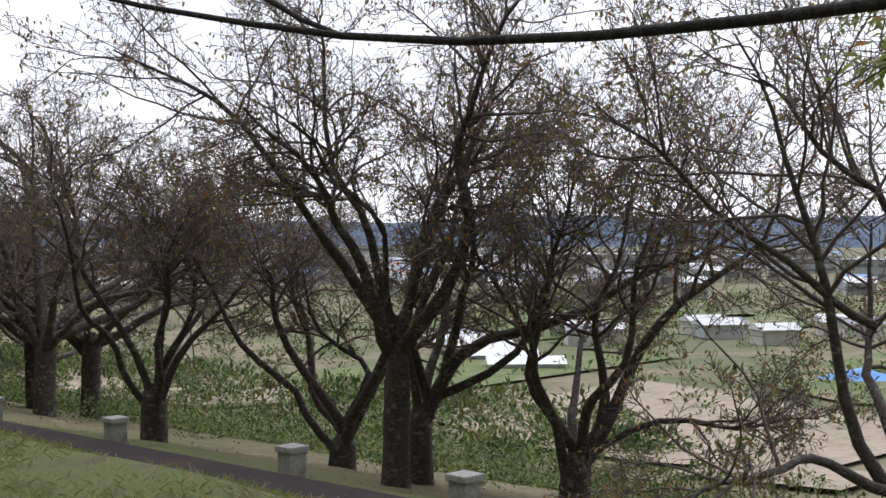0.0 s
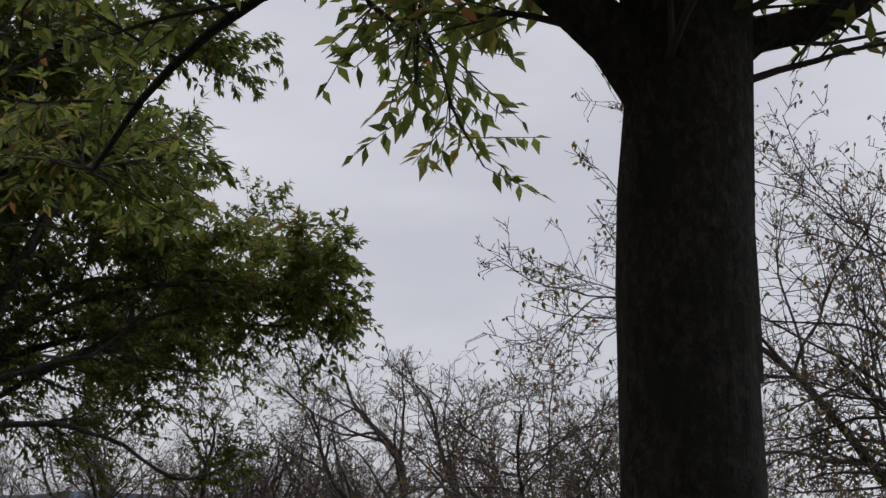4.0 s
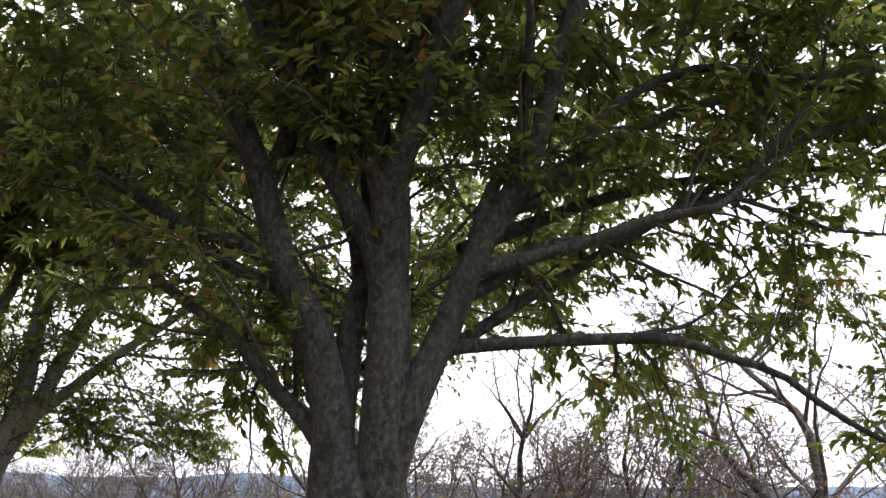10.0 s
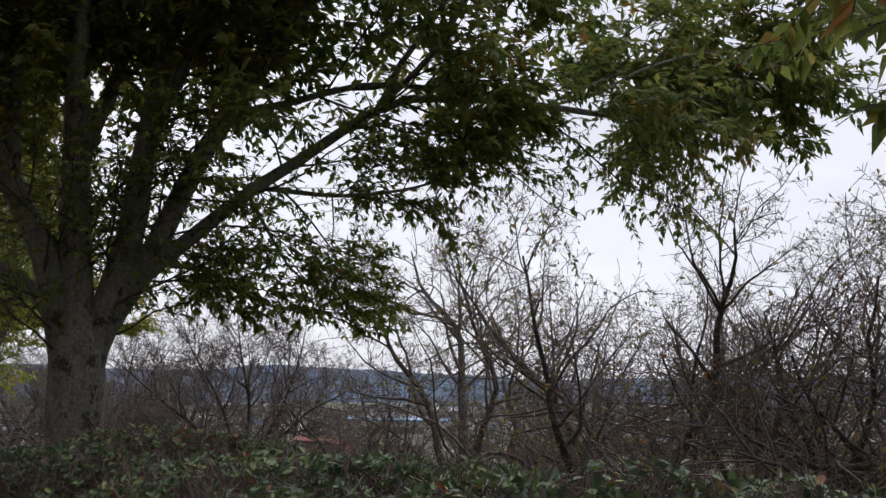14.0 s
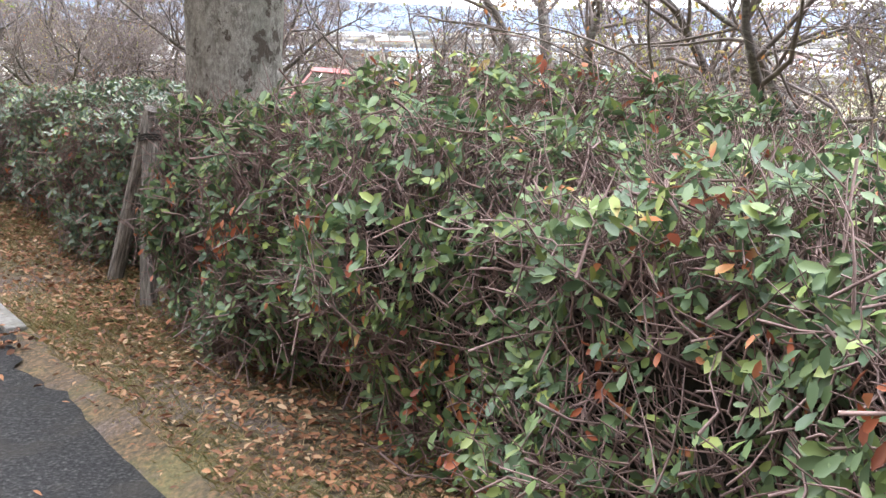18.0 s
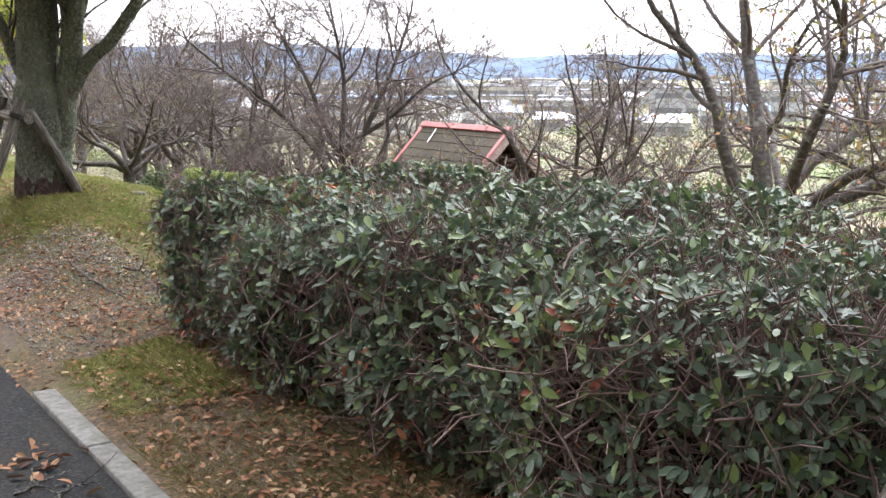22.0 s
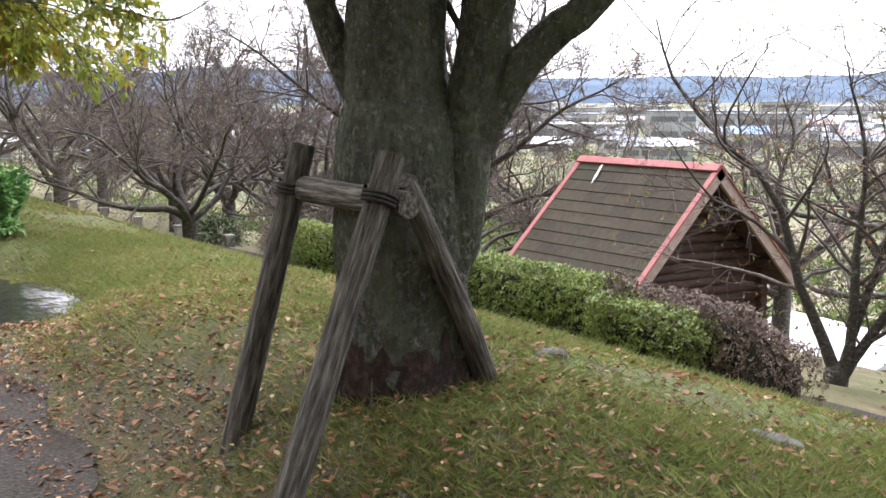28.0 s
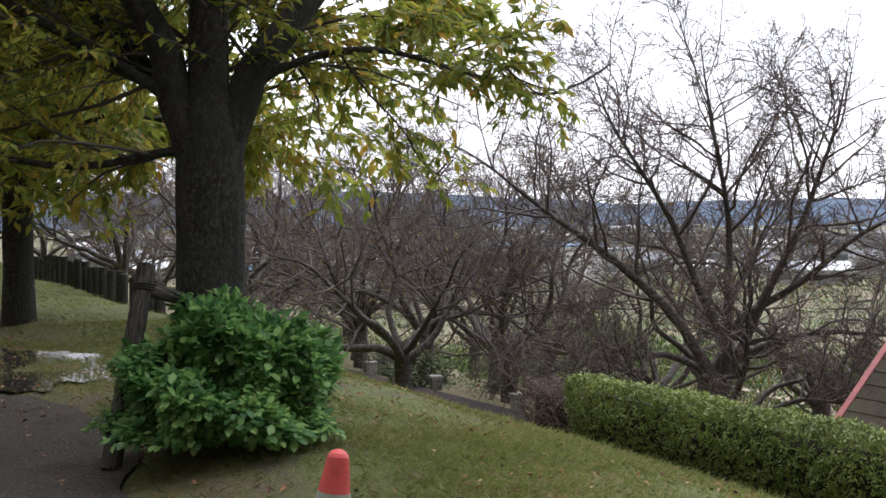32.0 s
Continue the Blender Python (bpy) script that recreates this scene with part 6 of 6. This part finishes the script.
def fallen_leaves():
    one = []
    rng = np.random.default_rng(77)
    for k in range(8):
        v, f = blades(rng, np.array([[-0.5, 0, 0.1]]), np.array([[1.0, 0, rng.uniform(-0.1, 0.1)]]), np.array([[0, rng.uniform(-0.3, 0.3), 1.0]]), np.array([1.0]), LEAF_BROAD if k % 3 else LEAF_POINTED, rng.uniform(-0.4, 0.4))
        one.append(mesh_of("fallen_leaf", [(v, f, 0)], [(FALLEN)]))
    root = thing("leaf_litter", pose(3, 40, 0), "scattered orange and tan fallen leaves on the grass", "fallen leaves")
    for k in range(280):
        y = rng.uniform(36.5, 44.5)
        x = np.clip(rng.normal(3.0, 1.1), 1.7, 6.5)
        ob = part("fallen_leaf", one[k % 8], None, root)
        ob.matrix_world = pose(x, y, float(bumpy(x, y)) + 0.025, rng.normal(0, 18), rng.normal(0, 18), rng.uniform(0, 360)) @ Matrix.Scale(rng.uniform(0.04, 0.07), 4)
    chunks = []
    for j, (n, x0, x1, y0, y1) in enumerate(((4200, 1.72, 2.75, 20, 35.2), (3000, 2.1, 2.6, 20, 36.0), (220, -0.5, 1.75, 20, 40), (2300, 1.7, 4.0, 35.5, 45), (400, 1.72, 3.6, 35.6, 39.2), (2600, 0.9, 2.5, 39.0, 46.0), (3600, 1.75, 6, 42, 58), (900, 4, 9, 36, 52), (700, 8.5, 14, 0, 50), (500, 9, 14, 5, 20), (2600, 3.5, 8.5, 35, 47), (4500, 1.5, 3.5, 39.6, 44.6), (2800, 2.6, 5.0, 38.6, 44.8), (3200, 1.6, 3.1, 35.0, 39.4), (6000, 1.72, 2.6, 20.0, 35.0))):
        rg, x, y = scatter(n, x0, x1, y0, y1, 300 + j)
        if j in (3, 5, 6, 11, 12):
            kk = ~(((x - 2.08) / 0.98) ** 2 + ((y - 45.3) / 1.28) ** 2 < 1)
            x, y = x[kk], y[kk]
        p = np.stack([x, y, np.where(x < 1.75, 0.045, np.where((x < 2.4) & (y > 38.3), np.maximum(bumpy(x, y), 0.02) + 0.05, bumpy(x, y) + 0.025))], 1)
        a = rg.uniform(0, 6.28, len(x))
        d = np.stack([np.cos(a), np.sin(a), rg.normal(0, 0.2, len(x))], 1)
        v, f = blades(rg, p, d, rg.normal(0, 0.3, p.shape) + np.array([0, 0, 1]), rg.uniform(0.025, 0.062, len(x)) * (0.9 if j < 2 else 0.42 if j == 14 else 0.62 if j > 10 else 0.85), LEAF_BROAD, 0.3)
        chunks.append((v, f, 0))
    for j, (hx, hy, n, w) in enumerate(((1.55, 29.9, 60, 0.09), (1.62, 29.5, 40, 0.08), (1.3, 31.2, 25, 0.12), (1.45, 33.6, 30, 0.1), (1.6, 26.8, 40, 0.12), (1.55, 36.9, 45, 0.15))):
        rg = np.random.default_rng(360 + j)
        p = np.stack([rg.normal(hx, w, n), rg.normal(hy, w * 1.6, n), rg.uniform(0.035, 0.06, n)], 1)
        d = rg.normal(0, 1, (n, 3)) * np.array([1, 1, 0.25])
        v, f = blades(rg, p, d, rg.normal(0, 0.4, p.shape) + np.array([0, 0, 1]), rg.uniform(0.04, 0.075, n), LEAF_BROAD, 0.3)
        chunks.append((v, f, 0))
    tagged(new("leaf_carpet", mesh_of("leaf_carpet", chunks, [FALLEN])), "dry red-brown leaves strewn under the hedges", "fallen leaves", "", "stuff")


fallen_leaves()


def gravel():
    """Small stones and crumbs on the worn ground beside the path."""
    chunks = []
    for k, (n, x0, x1, y0, y1) in enumerate(((9000, 0.6, 2.5, 38.5, 44.4), (7000, 1.75, 2.9, 35.2, 38.6))):
        rng, x, y = scatter(n, x0, x1, y0, y1, 500 + k)
        keep = np.sin(x * 2.1 + y * 0.7) + rng.normal(0, 1.0, n) > -0.4
        x, y = x[keep], y[keep]
        z = np.where(x < 1.8, 0.036, np.maximum(bumpy(x, y), 0.02))
        r = rng.uniform(0.004, 0.013, len(x))
        o = np.array([(1, 0, 0), (0, 1, 0), (-1, 0, 0), (0, -1, 0), (0, 0, 0.8), (0, 0, -0.8)], float)
        v = np.stack([x, y, z + 0.004], 1)[:, None] + o[None] * r[:, None, None] * rng.uniform(0.6, 1.4, (len(x), 6, 1))
        t = np.array([(0, 1, 4), (1, 2, 4), (2, 3, 4), (3, 0, 4), (1, 0, 5), (2, 1, 5), (3, 2, 5), (0, 3, 5)])
        f = (np.arange(len(x))[:, None, None] * 6 + t[None]).reshape(-1, 3)
        chunks.append((v.reshape(-1, 3), f, 0))
    tagged(new("gravel", mesh_of("gravel", chunks, [GRAVEL])), "small grey stones on the worn soil", "gravel", "", "stuff")


gravel()


def fallen_branch():
    root = thing("fallen_branch", pose(2.3, 38.9, 0.0), "thin grey fallen branch on the grass", "branch")
    rng = np.random.default_rng(6)
    for r0, ctrl in ((0.012, [(2.12, 39.14), (2.2, 39.01), (2.29, 38.89), (2.4, 38.78), (2.47, 38.7)]), (0.008, [(2.29, 38.89), (2.34, 38.97), (2.4, 39.0)])):
        q = [(px - 2.3, py - 38.9, float(bumpy(px, py)) + 0.03) for px, py in ctrl]
        p = smooth_line(q, 16) + rng.normal(0, 0.004, (16, 3))
        part("stick", mesh_of("stick", [(*tubes(p[None], np.linspace(r0, r0 * 0.4, 16)[None], 6), 0)], [WOOD_POST]), None, root)


fallen_branch()


def stick(name, label, r0, ctrl, seed):
    rng = np.random.default_rng(seed)
    x, y = ctrl[0]
    z0 = float(bumpy(x, y))
    root = thing(name, pose(x, y, z0), label, "branch", "fallen sticks")
    q = [(px - x, py - y, max(float(bumpy(px, py)), 0.02) - z0 + r0 + 0.012) for px, py in ctrl]
    p = smooth_line(q, 18) + rng.normal(0, 0.005, (18, 3))
    body = part("stem", mesh_of("stem", [(*tubes(p[None], np.linspace(r0, r0 * 0.35, 18)[None], 6), 0)], [WOOD_POST]), None, root)
    for k in range(3):
        u = int(rng.integers(4, 15))
        d = unit(p[u] - p[u - 1]) + rng.normal(0, 0.6, 3) * np.array([1, 1, 0.3])
        t, r = spread(rng, p[u][None], d[None], np.array([rng.uniform(0.1, 0.25)]), np.array([r0 * 0.5]), np.array([r0 * 0.2]), 5, 0.02, 0.2)
        part("twig", mesh_of("twig", [(*tubes(t, r, 5), 0)], [WOOD_POST]), None, body)


stick("fallen_stick", "long thin fallen stick on bare soil", 0.013, [(2.46, 37.3), (2.45, 36.9), (2.47, 36.5), (2.5, 36.1)], 1)
stick("fallen_stick", "short dry twig beside the hedge end", 0.01, [(2.68, 36.75), (2.76, 36.6), (2.88, 36.55)], 2)
stick("fallen_stick", "dark wet twig lying on the asphalt", 0.008, [(1.26, 33.3), (1.38, 33.38), (1.52, 33.47)], 3)
stick("fallen_stick", "dark wet twig lying on the asphalt", 0.007, [(1.36, 33.1), (1.44, 33.26), (1.58, 33.3)], 4)
stick("fallen_stick", "thin dry twig on the grass under the tree", 0.008, [(3.3, 42.3), (3.6, 42.5), (3.9, 42.55)], 5)


def flat_stone(x, y, rx, ry, seed):
    rng = np.random.default_rng(seed)
    a = np.linspace(0, 2 * np.pi, 24, endpoint=False)
    r = 1 + 0.12 * np.sin(2 * a + rng.uniform(0, 6)) + 0.08 * np.sin(3 * a + rng.uniform(0, 6)) + 0.05 * np.sin(7 * a)
    rings = [np.stack([rx * r * k * np.cos(a), ry * r * k * np.sin(a), h + rng.normal(0, 0.003, 24)], 1) for k, h in ((1.0, -0.06), (0.95, 0.012), (0.75, 0.026), (0.35, 0.03))]
    v = np.concatenate(rings + [[[0, 0, 0.031]]])
    i = np.arange(24)
    j = (i + 1) % 24
    chunks = [(v, np.concatenate([np.stack([k * 24 + i, k * 24 + j, (k + 1) * 24 + j, (k + 1) * 24 + i], 1) for k in range(3)]), 0), (v, np.stack([72 + i, 72 + j, 96 + 0 * i], 1), 0)]
    ob = new("stone", mesh_of("stone", chunks, [CONCRETE]))
    ob.matrix_world = pose(x, y, float(bumpy(x, y)), 0, 4, seed * 40)
    tagged(ob, "flat grey stone sunk in the grass", "stone", "stones in the grass")


flat_stone(3.85, 40.32, 0.095, 0.07, 1)
flat_stone(3.9, 39.07, 0.14, 0.05, 2)


# ---- the valley: scrub, fields, sheds, town and hills ----
def scrub():
    """Low shrubs and weeds on the slope below the cherries."""
    rng = np.random.default_rng(41)
    n = 1500
    x = 13 + 75 * rng.uniform(0, 1, n) ** 1.5
    y = rng.uniform(-5, 120, n) + 0.8 * (x - 13)
    keep = (x > lower_n(y) + 3) & ~((np.abs(x - 15.5) < 3.2) & (np.abs(y - 52.8) < 3.2)) & ~((np.abs(x - 25) < 5) & (np.abs(y - 55) < 7))
    x, y = x[keep], y[keep]
    r = rng.uniform(0.4, 1.5, len(x)) * (1 + (x - 13) / 40)
    per = 70
    u = unit(rng.normal(0, 1, (len(x) * per, 3)))
    u[:, 2] = np.abs(u[:, 2])
    rr = np.repeat(r, per)[:, None] * rng.uniform(0.35, 1, (len(u), 1)) ** 0.5
    p = np.stack([np.repeat(x, per), np.repeat(y, per), np.repeat(ground_z(x, y), per)], 1) + u * rr * np.array([1, 1, 0.7])
    v, f = blades(rng, p, u + rng.normal(0, 0.7, u.shape), u + np.array([0, 0, 0.8]), np.minimum(np.repeat(r, per) * rng.uniform(0.18, 0.4, len(u)), 0.05 + 0.012 * np.repeat(x - 12, per)), LEAF_POINTED, slim=True)
    tagged(new("scrub", mesh_of("scrub", [(v, f, 0)], [SCRUB_LEAF])), "brown and green shrubs on the slope below the cherries", "shrubs", "", "stuff")


def far_woods():
    """Clumps of trees and bushes between the fields of the valley."""
    rng = np.random.default_rng(43)
    n = 620
    dist, ang = rng.uniform(60, 330, n), np.radians(rng.uniform(5, 85, n))
    x, y = dist * np.sin(ang), dist * np.cos(ang) + 20
    k = x > 42
    x, y, dist = x[k], y[k], dist[k]
    r = rng.uniform(0.8, 2.2, len(x)) * (0.6 + dist / 260)
    per = 55
    u = unit(rng.normal(0, 1, (len(x) * per, 3)))
    u[:, 2] = np.abs(u[:, 2])
    p = np.stack([np.repeat(x, per), np.repeat(y, per), np.repeat(ground_z(x, y), per)], 1) + u * np.repeat(r, per)[:, None] * rng.uniform(0.4, 1, (len(u), 1)) ** 0.5 * np.array([1.2, 1.2, 0.9])
    v, f = blades(rng, p, u + rng.normal(0, 0.7, u.shape), u + np.array([0, 0, 0.8]), np.repeat(r, per) * rng.uniform(0.25, 0.5, len(u)), LEAF_POINTED, slim=True)
    tagged(new("far_woods", mesh_of("far_woods", [(v, f, 0)], [SCRUB_LEAF])), "dull green and brown bushes between the valley fields", "trees", "", "stuff")


SCRUB_LEAF = leaf_material("scrub_leaf", [(0.1, (0.04, 0.07, 0.02)), (0.35, (0.09, 0.14, 0.035)), (0.55, (0.16, 0.19, 0.05)), (0.72, (0.2, 0.155, 0.07)), (0.95, (0.25, 0.14, 0.085))], 0.8, 0.2, 2.2, 0.45)
scrub()
far_woods()


def plain_mat(name, col, rough=0.8):
    return material(name, [(0.3, tuple(q * 0.85 for q in col)), (0.7, tuple(min(1, q * 1.1) for q in col))], 0.4, 4, rough, 0.0)


TOWN = [plain_mat("pale_wall", col) for col in ((0.68, 0.68, 0.68), (0.58, 0.56, 0.53), (0.5, 0.52, 0.54), (0.5, 0.38, 0.34), (0.42, 0.46, 0.52))]
ROOFS = [plain_mat("far_roof", col) for col in ((0.3, 0.32, 0.36), (0.7, 0.72, 0.75), (0.4, 0.27, 0.24), (0.25, 0.38, 0.58))]
GLASS = plain_mat("far_window", (0.2, 0.22, 0.25), 0.3)
SAND = material("sandy_soil", [(0.3, (0.24, 0.19, 0.145)), (0.7, (0.4, 0.33, 0.26))], 1.2, 7, 0.95, 0.2, spots=(0.2, 0.19, 0.1), spot_scale=0.25)
ORANGE_WALL = plain_mat("orange_wall", (0.5, 0.2, 0.12))
WHITE_ROOF = plain_mat("white_roof", (0.72, 0.74, 0.78), 0.5)
BLUE_SHEET = plain_mat("blue_sheet", (0.08, 0.28, 0.68), 0.5)
FIELD_GREEN = material("vegetable_field", [(0.3, (0.07, 0.11, 0.03)), (0.7, (0.16, 0.19, 0.07))], 0.8, 6, 0.95, 0.2, spots=(0.24, 0.18, 0.12), spot_scale=0.12)


def roof_bm(w, d, h, over, rise):
    bm = bmesh.new()
    lo = [bm.verts.new(q) for q in ((-w / 2 - over, -d / 2 - over, h - 0.1), (w / 2 + over, -d / 2 - over, h - 0.1), (w / 2 + over, d / 2 + over, h - 0.1), (-w / 2 - over, d / 2 + over, h - 0.1), (-w / 2 - over, 0, h + rise), (w / 2 + over, 0, h + rise))]
    for q in ((0, 1, 5, 4), (2, 3, 4, 5), (0, 4, 3), (1, 2, 5), (3, 2, 1, 0)):
        bm.faces.new([lo[i] for i in q])
    return bm


def building(x, y, w, d, h, wall, roof, turn, storeys, flat, label="distant pale building in the valley town", name="far_building", group="town in the valley"):
    z = float(ground_z(x, y)) - 0.2
    root = thing(name, pose(x, y, z, 0, 0, turn), label, "building", group)
    part("wall", box(bmesh.new(), -w / 2, w / 2, -d / 2, d / 2, -1.5, h), wall, root)
    part("roof", box(bmesh.new(), -w / 2 - 0.3, w / 2 + 0.3, -d / 2 - 0.3, d / 2 + 0.3, h, h + 0.5) if flat else roof_bm(w, d, h, 0.4, d * 0.22), roof, root)
    for s in range(storeys):
        zz = h * (s + 0.35) / storeys
        k = 3 if w > 20 else 2
        for q in range(k):
            xa = -w * 0.44 + w * 0.88 * q / k
            part("window", box(bmesh.new(), xa, xa + w * 0.75 / k, -d / 2 - 0.06, -d / 2 + 0.08, zz, zz + h / storeys * 0.36), GLASS, root)


rng_t = np.random.default_rng(17)
for k in range(320):
    dist = float(rng_t.uniform(260, 1500)) if 120 < k < 210 else float(rng_t.uniform(300, 640)) if k >= 210 else float(rng_t.uniform(420, 900))
    ang = math.radians(float(rng_t.uniform(8, 78)))
    big = rng_t.uniform() < 0.22
    w, d = (float(rng_t.uniform(22, 52)), float(rng_t.uniform(12, 20))) if big else (float(rng_t.uniform(7, 13)), float(rng_t.uniform(6, 9)))
    h = float(rng_t.uniform(6, 11)) if big else float(rng_t.uniform(3.5, 6))
    building(dist * math.sin(ang), dist * math.cos(ang) + 20, w, d, h, TOWN[int(rng_t.integers(0, 3)) if big or k % 9 else 3 + k % 2], ROOFS[int(rng_t.integers(0, 2)) if k % 5 else 2 + k % 2], float(rng_t.uniform(-20, 20)) - 45, 1 if h < 6.5 else 2, big)
# sheds and plastic houses among the fields
for k in range(13):
    x, y = 150 + 4.5 * k + float(rng_t.uniform(-3, 3)), 100 + 9 * (k % 4) - 4 * k + float(rng_t.uniform(-4, 4))
    building(x, y, float(rng_t.uniform(5, 9)), 4.0, 2.6, TOWN[k % 3], ROOFS[1 if k % 3 else 0], float(rng_t.uniform(-15, 15)) - 40, 0, False, "small pale shed among the valley fields", "far_shed", "sheds in the fields")
for k in range(2, 7):
    building(104 + 6.5 * k, 70 + 9 * k, 9.0, 3.4, 1.1, WHITE_ROOF, WHITE_ROOF, -52 + 3 * k, 0, False, "long white plastic greenhouse in the fields", "greenhouse", "greenhouses in the fields")
building(26.6, 57.2, 4.2, 2.4, 0.8, ORANGE_WALL, WHITE_ROOF, 84, 0, False, "orange-walled shed with a white roof below the slope", "shed", "")


def patch(name, x0, x1, y0, y1, mat, label, category, lift, step=4.0):
    X, Y = np.meshgrid(np.arange(x0, x1 + 0.1, step), np.arange(y0, y1 + 0.1, step), indexing="ij")
    n, m = X.shape
    XX = X + 0.12 * (x1 - x0) * np.sin(Y * 0.11)
    v = np.stack([XX, Y, bumpy(XX, Y) + lift], -1).reshape(-1, 3)
    i = (np.arange(n - 1)[:, None] * m + np.arange(m - 1)[None, :]).ravel()
    tagged(new(name, mesh_of(name, [(v, np.stack([i, i + m, i + m + 1, i + 1], -1), 0)], [mat])), label, category, "", "structure")


patch("ground", 63, 71, 26, 37, SAND, "bare sandy field below the slope", "field", 0.35, 2.0)
for k, (x0, x1, y0, y1) in enumerate(((70, 110, 30, 70), (90, 140, 80, 110), (120, 190, 30, 66), (66, 92, 84, 130), (150, 230, 110, 170), (210, 300, 60, 120))):
    patch("ground", x0, x1, y0, y1, FIELD_GREEN if k % 3 else SAND, "green vegetable field in the valley" if k % 3 else "bare sandy field in the valley", "field", 0.3, 8.0)


def tarpaulin(x, y):
    X, Y = np.meshgrid(np.linspace(-6, 6, 13), np.linspace(-3, 3, 8), indexing="ij")
    Z = 0.5 + 1.6 * np.exp(-(X / 4) ** 2 - (Y / 2) ** 2) + 0.18 * np.sin(X * 2 + Y) * np.cos(Y * 2.3)
    i = (np.arange(12)[:, None] * 8 + np.arange(7)[None, :]).ravel()
    ob = new("tarpaulin", mesh_of("tarpaulin", [(np.stack([X, Y, Z], -1), np.stack([i, i + 8, i + 9, i + 1], -1), 0)], [BLUE_SHEET]))
    ob.matrix_world = pose(x, y, float(ground_z(x, y)) - 0.6, 0, 0, -60)
    tagged(ob, "bright blue sheet over a heap in the fields", "tarpaulin")


tarpaulin(132, 52)


def hills():
    mat = bpy.data.materials.new("haze_tinted_hills")
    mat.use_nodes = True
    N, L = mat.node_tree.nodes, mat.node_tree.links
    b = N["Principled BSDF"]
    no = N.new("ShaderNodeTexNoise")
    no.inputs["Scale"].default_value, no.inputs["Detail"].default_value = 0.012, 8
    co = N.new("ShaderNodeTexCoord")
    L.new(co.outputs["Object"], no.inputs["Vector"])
    # the blue of distance haze is put into the hills' base colour
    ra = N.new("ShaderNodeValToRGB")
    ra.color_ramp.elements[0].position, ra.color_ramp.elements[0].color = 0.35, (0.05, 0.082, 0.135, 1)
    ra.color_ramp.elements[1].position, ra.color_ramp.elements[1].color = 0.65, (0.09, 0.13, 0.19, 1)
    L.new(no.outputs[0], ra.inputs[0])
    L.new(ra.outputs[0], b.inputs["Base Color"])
    b.inputs["Roughness"].default_value = 1.0
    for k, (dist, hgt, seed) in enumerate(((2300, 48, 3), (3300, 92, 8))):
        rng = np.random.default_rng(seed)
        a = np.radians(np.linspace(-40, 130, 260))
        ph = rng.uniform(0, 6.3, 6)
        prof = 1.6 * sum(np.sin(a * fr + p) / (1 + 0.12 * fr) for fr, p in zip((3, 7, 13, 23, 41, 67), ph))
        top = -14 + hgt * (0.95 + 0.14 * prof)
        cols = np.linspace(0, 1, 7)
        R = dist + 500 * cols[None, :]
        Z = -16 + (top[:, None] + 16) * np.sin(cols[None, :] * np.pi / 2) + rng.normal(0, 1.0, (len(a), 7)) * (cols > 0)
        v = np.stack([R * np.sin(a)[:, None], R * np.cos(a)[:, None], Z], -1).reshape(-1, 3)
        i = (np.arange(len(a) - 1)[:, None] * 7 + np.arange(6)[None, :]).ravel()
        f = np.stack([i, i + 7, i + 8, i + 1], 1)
        tagged(new("backdrop", mesh_of("hills", [(v, f, 0)], [mat])), "wooded hills across the valley, haze put in as a blue tint", "hills", "", "structure")


hills()
